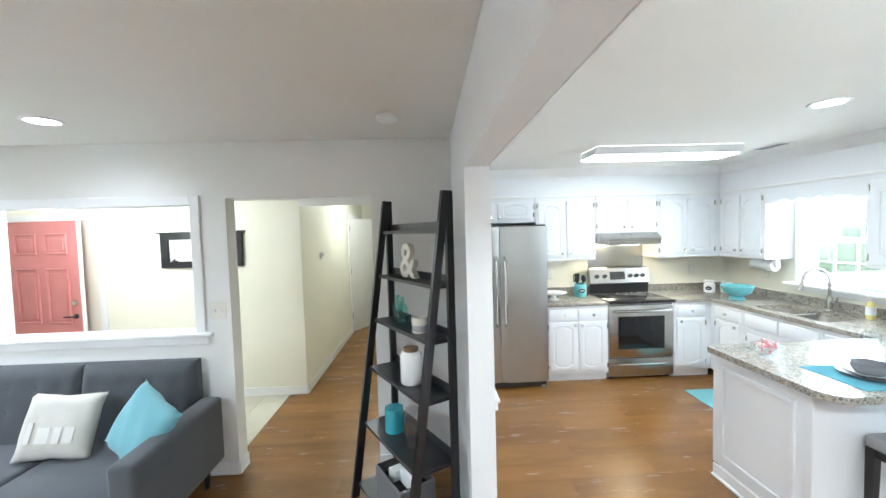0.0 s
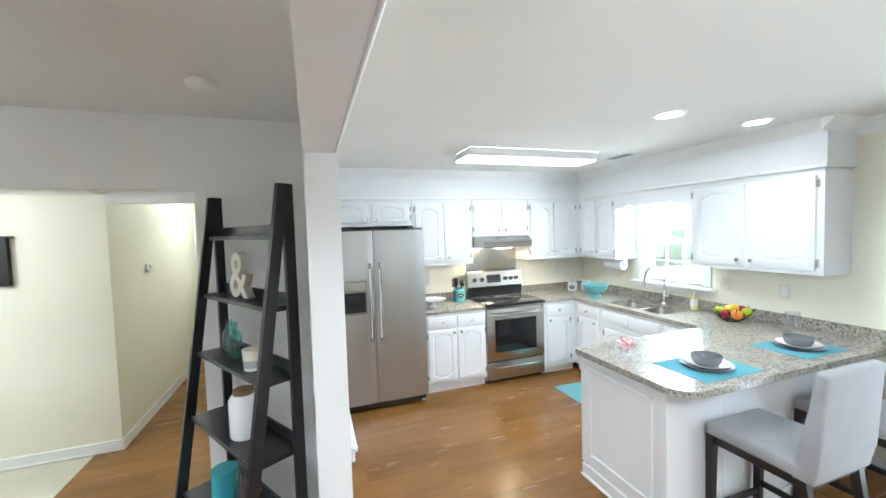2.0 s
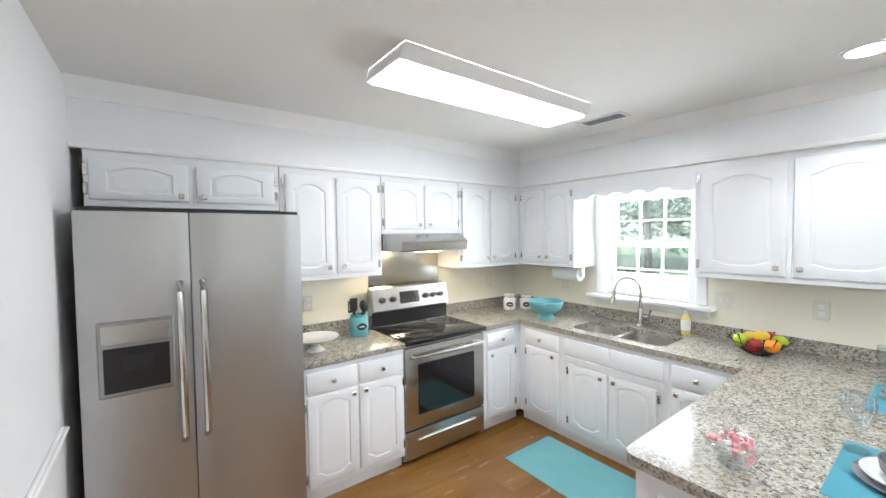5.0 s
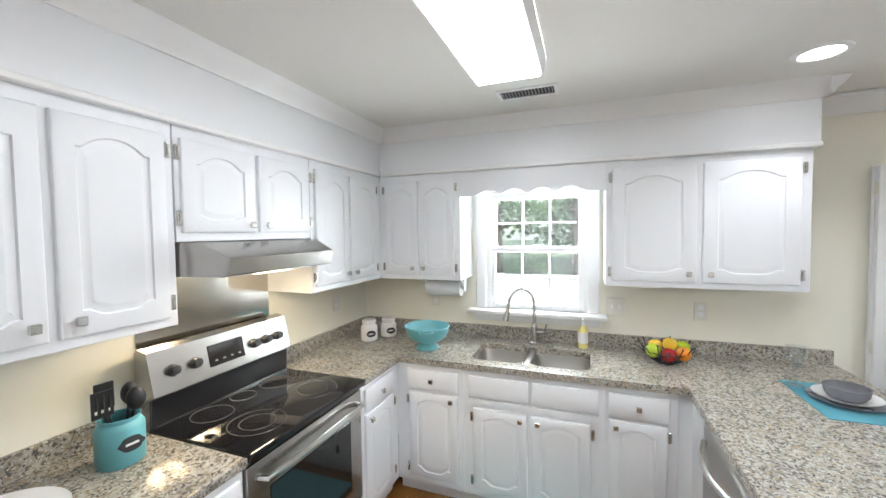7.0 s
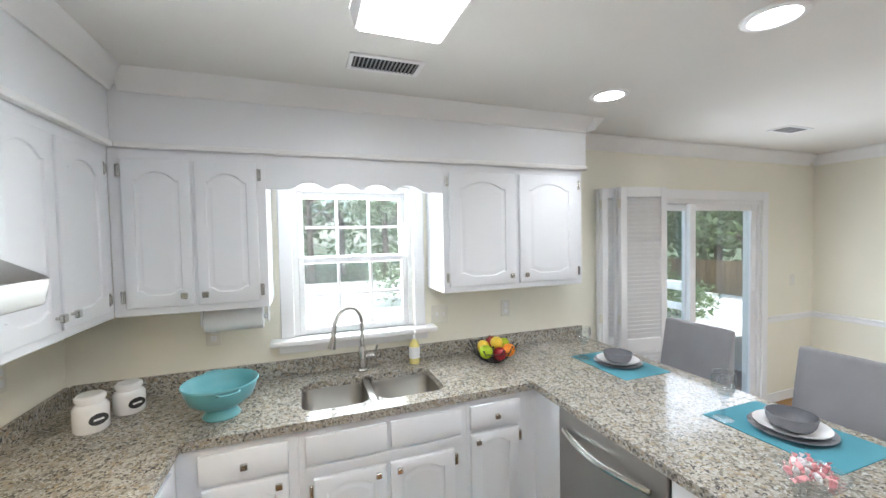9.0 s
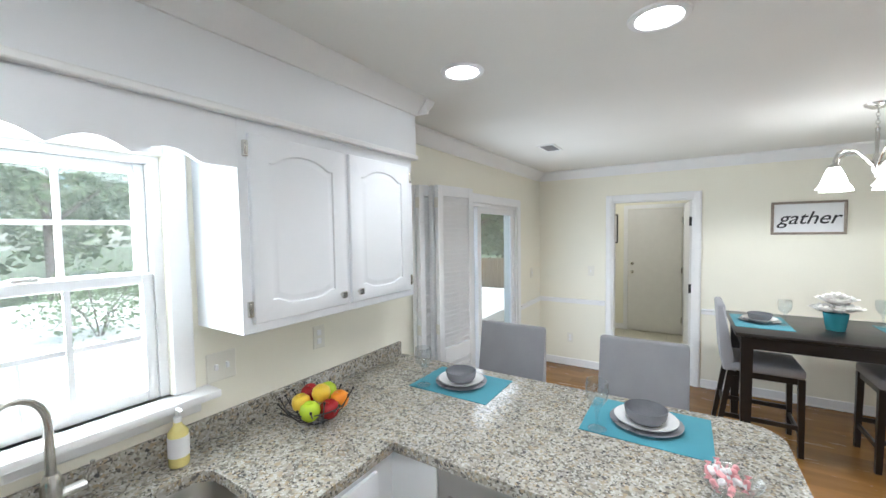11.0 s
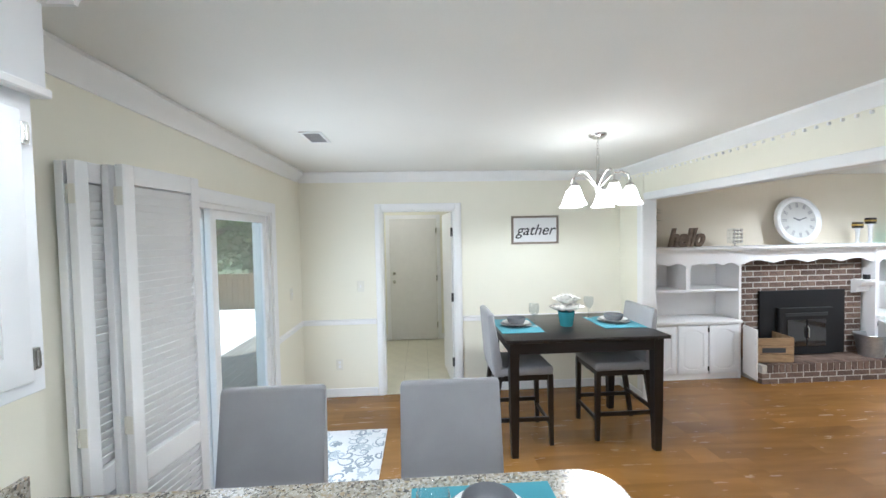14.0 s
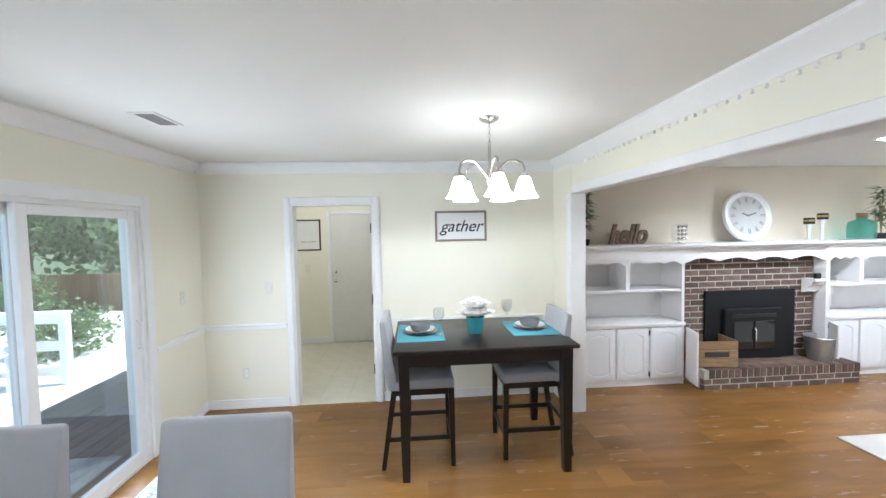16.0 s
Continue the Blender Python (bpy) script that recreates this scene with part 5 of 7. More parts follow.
pc = thing("picture", "black-framed white picture on the laundry wall", "picture", pose(3.76, LAU_S, 1.73, 0, 0, 180))
bm = bmesh.new()
for a, b, c2, d in ((-0.2, 0.2, 0.225, 0.245), (-0.2, 0.2, -0.245, -0.225), (-0.2, -0.18, -0.225, 0.225), (0.18, 0.2, -0.225, 0.225)):
    box(bm, a, b, -0.022, 0, c2, d, 0.002)
part("picture_frame", bm, M_BLACKPAINT, pc)
part("print", bx(-0.181, 0.181, -0.01, -0.002, -0.226, 0.226), M_PAPER, pc)
part("lettering", box(box(bx(-0.11, -0.03, -0.0112, -0.009, -0.115, -0.1), -0.02, 0.05, -0.0112, -0.009, -0.115, -0.104), 0.06, 0.12, -0.0112, -0.009, -0.113, -0.1), M_LGREYC, pc)


def plate(x, y, z, rz, kind="outlet", w=0.075, n=1):
    t = thing(kind, "almond wall plate with %s" % ("two sockets" if kind == "outlet" else "a toggle switch"), kind.replace("_", " "), pose(x, y, z, 0, 0, rz))
    part("cover", bx(-w / 2, w / 2, -0.006, 0, -0.06, 0.06, bev=0.003), M_PLATE, t)
    if kind == "outlet":
        for dz in (-0.022, 0.022):
            part("socket", bx(-0.014, 0.014, -0.008, -0.004, dz - 0.015, dz + 0.015, bev=0.003), M_TRIM, t)
    else:
        for k in range(n):
            part("toggle", bx(-0.006 + (k - (n - 1) / 2) * 0.045, 0.006 + (k - (n - 1) / 2) * 0.045, -0.016, -0.004, -0.012, 0.012, bev=0.002), M_TRIM, t)


plate(3.80, SOUTH, 0.36, 180)
plate(3.55, SOUTH, 1.22, 180, "light_switch")
plate(3.78, LAU_S, 1.2, 180, "light_switch")
plate(EAST, 2.72, 1.19, -90)
plate(EAST, 3.22, 1.19, -90, "light_switch", 0.12, 2)
plate(EAST, 4.55, 1.19, -90)
plate(3.75, NORTH, 1.19, 0)
plate(1.86, NORTH, 1.17, 0)
plate(-1.25, LIV_N, 1.24, 0, "light_switch", 0.12, 2)
plate(EAST, -0.55, 1.2, -90, "light_switch")


def vent(x, y, w, d, label):
    t = thing("ceiling_vent", label, "vent", pose(x, y, CEIL))
    bm = bmesh.new()
    for a, b, c2, e in ((-w / 2, w / 2, -d / 2, -d / 2 + 0.02), (-w / 2, w / 2, d / 2 - 0.02, d / 2), (-w / 2, -w / 2 + 0.02, -d / 2 + 0.02, d / 2 - 0.02), (w / 2 - 0.02, w / 2, -d / 2 + 0.02, d / 2 - 0.02)):
        box(bm, a, b, c2, e, -0.008, 0, 0.002)
    part("vent_frame", bm, M_TRIM, t)
    part("backing", bx(-w / 2 + 0.02, w / 2 - 0.02, -d / 2 + 0.02, d / 2 - 0.02, -0.002, -0.0005), M_IRON, t)
    n = 16
    for i in range(n):
        yy = -d / 2 + 0.03 + (d - 0.06) * i / (n - 1)
        part("slat", bx(-w / 2 + 0.02, w / 2 - 0.02, yy - 0.0025, yy + 0.0025, -0.007, -0.002), M_LGREYC, t)


vent(3.435, 3.71, 0.15, 0.32, "white ceiling vent with dark slats")
vent(3.60, 0.62, 0.15, 0.28, "white ceiling vent with dark slats")
sm = solid("smoke_detector", lt([(0.065, 0), (0.062, -0.022), (0.045, -0.034), (0.001, -0.036)], 24), M_TRIM, "round white smoke detector on the ceiling", "smoke detector", pose(0.08, 2.62, CEIL))

# louvred folding panels beside the slider


def louvre(m, hinge_side, w=0.395, h=2.05):
    """One leaf: x along its width, 32 mm thick about y = 0."""
    t = thing("louvred_panel", "white louvred folding door panel beside the slider", "folding door", m, "louvred panels")
    for a, b in ((0, 0.05), (w - 0.05, w)):
        part("stile", bx(a, b, -0.016, 0.016, 0.01, h, bev=0.002), M_TRIM, t)
    for a, b in ((0.01, 0.13), (0.80, 0.90), (h - 0.075, h)):
        part("rail", bx(0.05, w - 0.05, -0.015, 0.015, a, b, bev=0.002), M_TRIM, t)
    sl = mesh_of("slat", prism(bmesh.new(), [(0.011, -0.017), (0.006, -0.019), (-0.011, 0.017), (-0.006, 0.019)], 0.048, w - 0.048, "x"), M_TRIM)
    for z0, z1 in ((0.14, 0.79), (0.91, h - 0.085)):
        n = int((z1 - z0) / 0.031)
        for i in range(n):
            o = new("slat", sl)
            o.parent = t
            o.location = (0, 0, z0 + (i + 0.5) * (z1 - z0) / n)
    if hinge_side:
        for hz in (0.2, 1.05, 1.93):
            part("hinge", box(bx(-0.0025, 0, -0.014, 0.014, hz - 0.035, hz + 0.035, bev=0.001), -0.006, 0, 0.012, 0.02, hz - 0.035, hz + 0.035, 0.002), M_PLATE, t, "painted-over hinge")
    return t


for ax, ay, turn, deep in ((3.997, 1.844, -98.8, 0.09), (4.093, 1.93, -95.0, 0.078)):
    lean = pose(ax, ay, 0, 0, 0, turn)
    louvre(lean @ pose(0, 0.016, 0), True)
    louvre(lean @ pose(0, deep - 0.016, 0), False)
solid("door_rug", bx(3.22, 4.0, -0.11, 0.78, 0, 0.008, bev=0.003), M_RUGW, "white rug with grey scrolling leaves at the patio door", "rug")
solid("kitchen_mat", bx(2.98, 3.49, 3.3, 4.22, 0, 0.010, bev=0.004), M_TEALFAB, "plain teal kitchen mat before the sink", "mat")

# ---- living room ----
BKY, MTZ = -0.93, 1.565


def scallop(x0, x1, z0, z1, bumps, drop):
    """A top rail with a wavy lower edge between x0 and x1."""
    pts = [(x0, z1), (x0, z0 - drop)]
    n = 40
    for i in range(n + 1):
        u = i / n
        w = abs(math.sin(math.pi * bumps * u)) if bumps else 0
        pts.append((x0 + (x1 - x0) * u, z0 - drop + drop * (0.25 + 0.75 * w) * min(1, u * 12, (1 - u) * 12)))
    pts += [(x1, z0 - drop), (x1, z1)]
    return pts


def bookcase(x0, x1, label, doors, divider):
    t = thing("bookcase", label, "bookcase")
    d0 = LIV_S + 0.002
    bm = bmesh.new()
    for a, b in ((x0, x0 + 0.03), (x1 - 0.03, x1)):
        box(bm, a, b, d0, BKY, 0, MTZ - 0.04)
    box(bm, x0 + 0.03, x1 - 0.03, d0, d0 + 0.012, 0.08, MTZ - 0.04)
    part("carcass", bm, M_SHELFWHITE, t)
    part("base", bx(x0 + 0.03, x1 - 0.03, d0 + 0.012, BKY - 0.01, 0, 0.66), M_SHELFWHITE, t)
    part("counter_ledge", bx(x0 + 0.0, x1, d0 + 0.012, BKY + 0.03, 0.665, 0.70, bev=0.006, seg=2), M_SHELFWHITE, t)
    part("shelf", bx(x0 + 0.03, x1 - 0.03, d0 + 0.012, BKY - 0.01, 1.04, 1.07, bev=0.004), M_SHELFWHITE, t)
    part("divider", bx(divider - 0.025, divider + 0.025, d0 + 0.012, BKY - 0.005, 1.07, 1.40), M_SHELFWHITE, t)
    for a, b in ((x0 + 0.03, divider - 0.02), (divider + 0.02, x1 - 0.03)):
        part("scalloped_rail", prism(bmesh.new(), scallop(a, b, 1.375, 1.53, 3, 0.038), BKY - 0.02, BKY - 0.001, "y"), M_SHELFWHITE, t)
    part("face_rail", bx(x0, x1, BKY - 0.001, BKY + 0.006, 1.40, MTZ - 0.045), M_SHELFWHITE, t)
    for x, w, hg in doors:
        cd = cab_door(t, 0, 0, 0.07, w, 0.57, None, hg, rise=0.04, low=0.03, mx=0.055, mz=0.05, hinge_mat=M_BLACK)
        cd.matrix_basis = pose(x + w, BKY + 0.012, 0.075, 0, 0, 180)
    return t


bookcase(-0.885, BEAM_W - 0.005, "white built-in bookcase with arched cupboard doors", [(-0.85, 0.36, "l"), (-0.47, 0.36, "r"), (-0.08, 0.36, "l"), (0.30, 0.16, None)], -0.235)
bookcase(-4.1, -2.60, "white built-in bookcase beside the fireplace", [(-2.98, 0.34, "l"), (-3.36, 0.34, "r"), (-3.74, 0.34, "l")], -3.03)
solid("cupboard_door", bx(-0.0095, 0.0095, 0, 0.26, 0.075, 0.645, bev=0.005), M_SHELFWHITE, "white cupboard door standing open beside the hearth", "door", pose(-0.90, BKY + 0.02, 0, 0, 0, -14))
solid("cupboard_door", bx(-0.0095, 0.0095, 0, 0.22, 0.275, 0.645, bev=0.005), M_SHELFWHITE, "white cupboard door standing open beside the hearth", "door", pose(-2.615, BKY + 0.02, 0, 0, 0, -30))
mt = thing("mantelpiece", "long white painted mantelpiece with scalloped frieze", "mantelpiece")
part("shelf", box(box(bx(-4.12, BEAM_W - 0.005, LIV_S + 0.002, BKY + 0.075, MTZ - 0.028, MTZ, bev=0.006, seg=2), -4.12, BEAM_W - 0.005, LIV_S + 0.002, BKY + 0.045, MTZ - 0.045, MTZ - 0.028, 0.005), -4.12, BEAM_W - 0.005, LIV_S + 0.002, BKY + 0.02, MTZ - 0.06, MTZ - 0.045, 0.003), M_SHELFWHITE, mt)
part("frieze", prism(bmesh.new(), scallop(-2.60, -0.885, 1.40, MTZ - 0.06, 4, 0.055), BKY - 0.06, BKY - 0.02, "y"), M_SHELFWHITE, mt)
sb = solid("wall_bracket", prism(bmesh.new(), [(BKY + 0.02, 1.13), (-1.06, 1.13), (-1.06, 0.96), (-1.0, 0.98), (-0.985, 1.04), (-0.95, 1.06), (-0.94, 1.1), (BKY + 0.02, 1.105)], -2.60, -2.42, "x"), M_SHELFWHITE, "white scrolled corner bracket shelf by the brick", "shelf bracket")
solid("small_clock", bx(-2.56, -2.50, -1.0, -0.96, 1.13, 1.19, bev=0.004), M_BLACKPAINT, "small black cube clock on the bracket shelf", "clock")
solid("side_panel", bx(-2.60, -2.585, -1.06, BKY, 0.22, 1.5), M_SHELFWHITE, "white painted side panel of the bookcase", "panel")

# fireplace: insert
FBX0, FBX1, FBY = -2.585, -0.89, -1.075
ins = thing("fireplace_insert", "black steel fireplace insert with glass doors", "fireplace")
part("surround", bx(-2.33, -1.225, FBY, FBY + 0.03, 0.222, 1.01, bev=0.004), M_IRON, ins)
fb = part("firebox", bx(-2.13, -1.43, FBY + 0.03, FBY + 0.075, 0.23, 0.80, bev=0.008), M_IRON, ins)
for a, b in ((-2.03, -1.79), (-1.77, -1.53)):
    part("glass_door", bx(a, b, FBY + 0.075, FBY + 0.085, 0.33, 0.66, bev=0.004), M_BLACKGLASS, ins)
part("door_handle", tube(bmesh.new(), [(-1.78, FBY + 0.09, 0.42), (-1.78, FBY + 0.11, 0.45), (-1.78, FBY + 0.11, 0.55), (-1.78, FBY + 0.09, 0.58)], 0.008, 8), M_CHROME, ins)
part("vent_bar", bx(-2.05, -1.51, FBY + 0.075, FBY + 0.082, 0.70, 0.74), M_BLACKPAINT, ins)

# clock and things on the mantel
ck = thing("wall_clock", "round white wall clock leaning on the mantel", "clock", pose(-1.81, -1.17, MTZ + 0.30, -8, 0, 180))
part("rim", lt([(0.001, 0.0), (0.295, 0.0), (0.30, 0.02), (0.29, 0.045), (0.265, 0.052), (0.25, 0.04), (0.235, 0.03), (0.001, 0.028)], 48, axis="y"), M_TRIM, ck)
part("face", lt([(0.001, 0.029), (0.23, 0.029), (0.23, 0.031), (0.001, 0.031)], 40, axis="y"), M_CLOCKF, ck)
for k in range(12):
    a = math.tau * k / 12
    part("numeral", box(bx(-0.013, -0.005, -0.0335, -0.031, -0.028, 0.028), 0.005, 0.013, -0.0335, -0.031, -0.028, 0.028), M_MGREYC, ck, m=pose(0.185 * math.sin(a), 0, 0.185 * math.cos(a), 0, math.degrees(a)))
for a, ln in ((75, 0.11), (-68, 0.075)):
    part("hand_bar", bx(-0.006, 0.006, -0.037, -0.034, -0.02, ln), M_GREYC, ck, m=pose(0, 0, 0, 0, a))
text_mesh("word_sign", "hello", 0.27, 0.02, M_BROWNWOOD, pose(-0.32, -1.10, MTZ + 0.105, 90, 0, 180) @ Matrix.Diagonal((0.82, 1.12, 1, 1)), None, "weathered wooden word hello standing on the mantel", "word sign", shear=0.35, offs=0.009)
cl = thing("candle_lantern", "mirrored mosaic candle holder on a foot", "candle holder", pose(-0.92, -1.07, MTZ))
part("foot", lt([(0.04, 0), (0.04, 0.006), (0.008, 0.012), (0.008, 0.03), (0.05, 0.036)], 20), M_CHROME, cl)
part("holder", bx(-0.068, 0.068, -0.045, 0.045, 0.036, 0.215, bev=0.006), M_GLASS, cl)
for i in range(3):
    for k in range(4):
        part("bead", sphere(bmesh.new(), (-0.045 + i * 0.045, 0.046, 0.06 + k * 0.043), 0.016, 1, 10), M_CHROME, cl)
for x, h in ((-2.51, 0.19), (-2.68, 0.24)):
    cs = thing("candle_stand", "white wooden candlestick with a black and gold tealight cup", "candlestick", pose(x, -1.07, MTZ), "mantel candlesticks")
    part("base", lt([(0.035, 0), (0.035, 0.01), (0.02, 0.02), (0.017, 0.05), (0.022, h - 0.03), (0.03, h)], 16), M_WHITEC, cs)
    part("cup", bx(-0.04, 0.04, -0.035, 0.035, h, h + 0.075, bev=0.004), M_BLACKPAINT, cs)
    part("gold_band", bx(-0.041, 0.041, -0.036, 0.036, h + 0.03, h + 0.05), plain("worn_gold", (0.5, 0.36, 0.12), 0.4, 0.8), cs)
jug = thing("glass_jug", "teal glass jug with a cork stopper", "jug", pose(-3.18, -1.07, MTZ))
part("jar", lt([(0.001, 0), (0.11, 0), (0.125, 0.015), (0.128, 0.16), (0.115, 0.205), (0.05, 0.235), (0.045, 0.26), (0.041, 0.26), (0.045, 0.232), (0.108, 0.2), (0.122, 0.155), (0.12, 0.02), (0.001, 0.012)], 28), M_JUGGLASS, jug, smooth=50)
part("stopper", lt([(0.04, 0.25), (0.05, 0.262), (0.05, 0.31), (0.001, 0.312)], 18), M_CRATE, jug)


def leafy_plant(x, y, label, seed, h=0.45, n=90):
    random.seed(seed)
    t = thing("potted_plant", label, "plant", pose(x, y, MTZ))
    part("pot", lt([(0.05, 0), (0.065, 0.07), (0.06, 0.07), (0.001, 0.06)], 18), M_BLACKPAINT, t)
    bm = bmesh.new()
    for k in range(5):
        tube(bm, [(0, 0, 0.05), (random.uniform(-0.02, 0.02), random.uniform(-0.02, 0.02), h * 0.5), (random.uniform(-0.06, 0.06), random.uniform(-0.05, 0.05), h)], 0.004, 5)
    part("stem", bm, M_CRATE, t)
    bm = bmesh.new()
    for k in range(n):
        z = random.uniform(0.35, 1.1) * h
        a = random.uniform(0, math.tau)
        o = Vector((random.uniform(-0.05, 0.05), random.uniform(-0.04, 0.04), z))
        u = Vector((math.cos(a), math.sin(a) * 0.8, random.uniform(-0.9, 0.5))).normalized()
        s = u.cross(Vector((0, 0, 1))).normalized() * 0.008
        ln = random.uniform(0.09, 0.16)
        vs = [bm.verts.new(p) for p in (o, o + u * ln * 0.4 + s, o + u * ln + Vector((0, 0, -0.015)), o + u * ln * 0.4 - s)]
        bm.faces.new(vs)
    part("leaves", bm, M_LEAF, t)


leafy_plant(0.20, -1.06, "bamboo-like plant in a black pot on the mantel", 3, 0.60, 170)
leafy_plant(-3.45, -1.08, "bamboo-like plant in a black pot on the mantel", 4, 0.55, 150)
cr = thing("wooden_crate", "old wooden crate with worn lettering on the hearth", "crate", pose(-1.17, -0.93, 0.222, 0, 0, -6))
for i in range(3):
    for y in (-0.155, 0.155):
        part("slat", bx(-0.215, 0.215, y - 0.008, y + 0.008, 0.01 + i * 0.095, 0.098 + i * 0.095, bev=0.003), M_CRATE, cr)
for x in (-0.215, 0.2):
    part("end_board", bx(x, x + 0.016, -0.147, 0.147, 0, 0.295, bev=0.003), M_CRATE, cr)
part("bottom", bx(-0.2, 0.2, -0.147, 0.147, 0, 0.012), M_CRATE, cr)
part("stencil_bar", bx(-0.12, 0.14, 0.1632, 0.1645, 0.12, 0.175), M_INK, cr)
bk = thing("bucket", "galvanised metal bucket on the hearth", "bucket", pose(-2.50, -0.90, 0.222))
part("pail", lt([(0.001, 0.0), (0.11, 0), (0.15, 0.25), (0.156, 0.255), (0.15, 0.262), (0.146, 0.252), (0.105, 0.012), (0.001, 0.01)], 32), M_GALV, bk, smooth=40)
part("bail", tube(bmesh.new(), [(0.152 * math.cos(a), -0.02 + 0.03 * math.sin(a), 0.25 - 0.11 * math.sin(a)) for a in [math.pi * i / 12 for i in range(13)]], 0.003, 6), M_GALV, bk)
solid("area_rug", bx(-4.2, -1.335, 0.25, 2.2, 0, 0.012, bev=0.005), M_CREAMFAB, "cream woven area rug on the living room floor", "rug")

# ---- sofa, ladder shelf, foyer ----
SX0, SX1, SY0, SY1 = -3.05, -1.215, 2.25, 3.12
so = thing("sofa", "charcoal fabric sofa with a button-tufted back", "sofa")
for a, b in ((SX0 + 0.15, (SX0 + SX1) / 2 - 0.004), ((SX0 + SX1) / 2 + 0.004, SX1 - 0.15)):
    part("seat_cushion", bx(a, b, SY0, SY1 - 0.14, 0.24, 0.43, bev=0.04, seg=4), M_SOFAFAB, so, smooth=60)
    bm = bmesh.new()
    nx, nz = 24, 14
    grid = []
    w = b - a
    btn = [(a + w * (0.14 + 0.24 * i), z) for i in range(4) for z in (0.62, 0.78)]
    for j in range(nz + 1):
        z = 0.40 + 0.51 * j / nz
        rowv = []
        for i in range(nx + 1):
            x = a + w * i / nx
            edge = min(1, min(i, nx - i) / 1.5, (nz - j) / 1.5 if j > nz / 2 else 1)
            d = 0.035 * edge - sum(0.022 * math.exp(-((x - p) ** 2 + (z - q) ** 2) / 0.0012) for p, q in btn)
            rowv.append(bm.verts.new((x, SY1 - 0.16 + 0.10 * j / nz - d, z)))
        grid.append(rowv)
    for j in range(nz):
        for i in range(nx):
            bm.faces.new((grid[j][i], grid[j][i + 1], grid[j + 1][i + 1], grid[j + 1][i]))
    back = [[bm.verts.new((x, SY1, z)) for x in (a, b)] for z in (0.40, 0.91)]
    bm.faces.new((grid[nz][0], *grid[nz][1:], back[1][1], back[1][0]))
    bm.faces.new((back[0][0], back[0][1], back[1][1], back[1][0]))
    bm.faces.new([r[0] for r in grid] + [back[1][0], back[0][0]])
    bm.faces.new([r[-1] for r in grid] + [back[1][1], back[0][1]])
    bc = part("back_cushion", bm, M_SOFAFAB, so, smooth=60)
    for p, q in btn:
        part("button", sphere(bmesh.new(), (p, SY1 - 0.16 + 0.10 * (q - 0.4) / 0.51 - 0.012, q), 0.013, 1, 10), M_SOFAFAB, bc)
for a, b in ((SX0, SX0 + 0.145), (SX1 - 0.145, SX1)):
    part("arm", bx(a, b, SY0 + 0.0, SY1 - 0.02, 0.17, 0.635, bev=0.03, seg=3), M_SOFAFAB, so, smooth=60)
part("base", bx(SX0 + 0.03, SX1 - 0.03, SY0 + 0.03, SY1 - 0.03, 0.15, 0.25, bev=0.01), M_SOFAFAB, so)
for x in (SX0 + 0.1, SX1 - 0.1):
    for y in (SY0 + 0.1, SY1 - 0.1):
        part("leg", lt([(0.018, 0), (0.028, 0.16)], 12, (x, y, 0)), M_BLACKWOOD, so)


def pillow(m, mat, label, w=0.43, h=0.40, t=0.15):
    bm = bmesh.new()
    n = 14
    for sgn in (1, -1):
        g = []
        for j in range(n + 1):
            r = []
            for i in range(n + 1):
                u, v = -1 + 2 * i / n, -1 + 2 * j / n
                puff = ((1 - u ** 4) * (1 - v ** 4)) ** 0.55
                pin = 1 - 0.09 * (1 - abs(u)) * abs(v) ** 3
                pin2 = 1 - 0.09 * (1 - abs(v)) * abs(u) ** 3
                r.append(bm.verts.new((u * w / 2 * pin2, -sgn * t / 2 * puff + 0.006 * math.sin(9 * u + 5 * v), v * h / 2 * pin)))
            g.append(r)
        for j in range(n):
            for i in range(n):
                bm.faces.new((g[j][i], g[j][i + 1], g[j + 1][i + 1], g[j + 1][i]))
    return solid("cushion", bm, mat, label, "cushion", m, "sofa cushions", 80)


p1 = pillow(pose(-2.04, 2.77, 0.615, -22, 4, 6), M_CREAMFAB, "cream linen cushion with faded lettering on the sofa")
part("lettering", box(box(box(bx(-0.13, -0.10, -0.079, -0.074, -0.09, 0.03), -0.07, 0.0, -0.081, -0.076, -0.09, 0.0), 0.02, 0.06, -0.08, -0.075, -0.09, 0.0), 0.075, 0.13, -0.078, -0.073, -0.09, 0.0), fabric("pale_print", (0.66, 0.64, 0.60)), p1)
pillow(pose(-1.46, 2.66, 0.635, -24, 22, -30), M_LTEALF := fabric("pale_teal_fabric", (0.17, 0.37, 0.42)), "pale teal cushion leaning on the sofa arm", 0.42, 0.42)

sh = thing("ladder_shelf", "black wooden ladder shelf with six boards", "shelf", pose(0.2415, 2.70, 0, 0, 0, -59.1))
SW = 0.372
dep = lambda z: 0.075 + 0.145 * (1.784 - z)
for x in (-SW, SW):
    part("back_leg", bx(x - 0.0125, x + 0.0125, -0.045, 0.0, 0, 1.99, bev=0.003), M_BLACKPAINT, sh)
    part("front_leg", prism(bmesh.new(), [(-dep(0) - 0.03, 0), (-dep(0) + 0.02, 0), (-0.02, 1.99), (-0.065, 1.99)], x - 0.0125, x + 0.0125, "x"), M_BLACKPAINT, sh)
SHZ = (1.784, 1.487, 1.19, 0.87, 0.50, 0.10)
for z in SHZ:
    part("shelf_board", bx(-SW + 0.013, SW - 0.013, -dep(z), -0.004, z - 0.02, z, bev=0.002), M_BLACKPAINT, sh)
    part("back_lip", bx(-SW + 0.013, SW - 0.013, -0.016, -0.002, z, z + 0.045, bev=0.002), M_BLACKPAINT, sh)
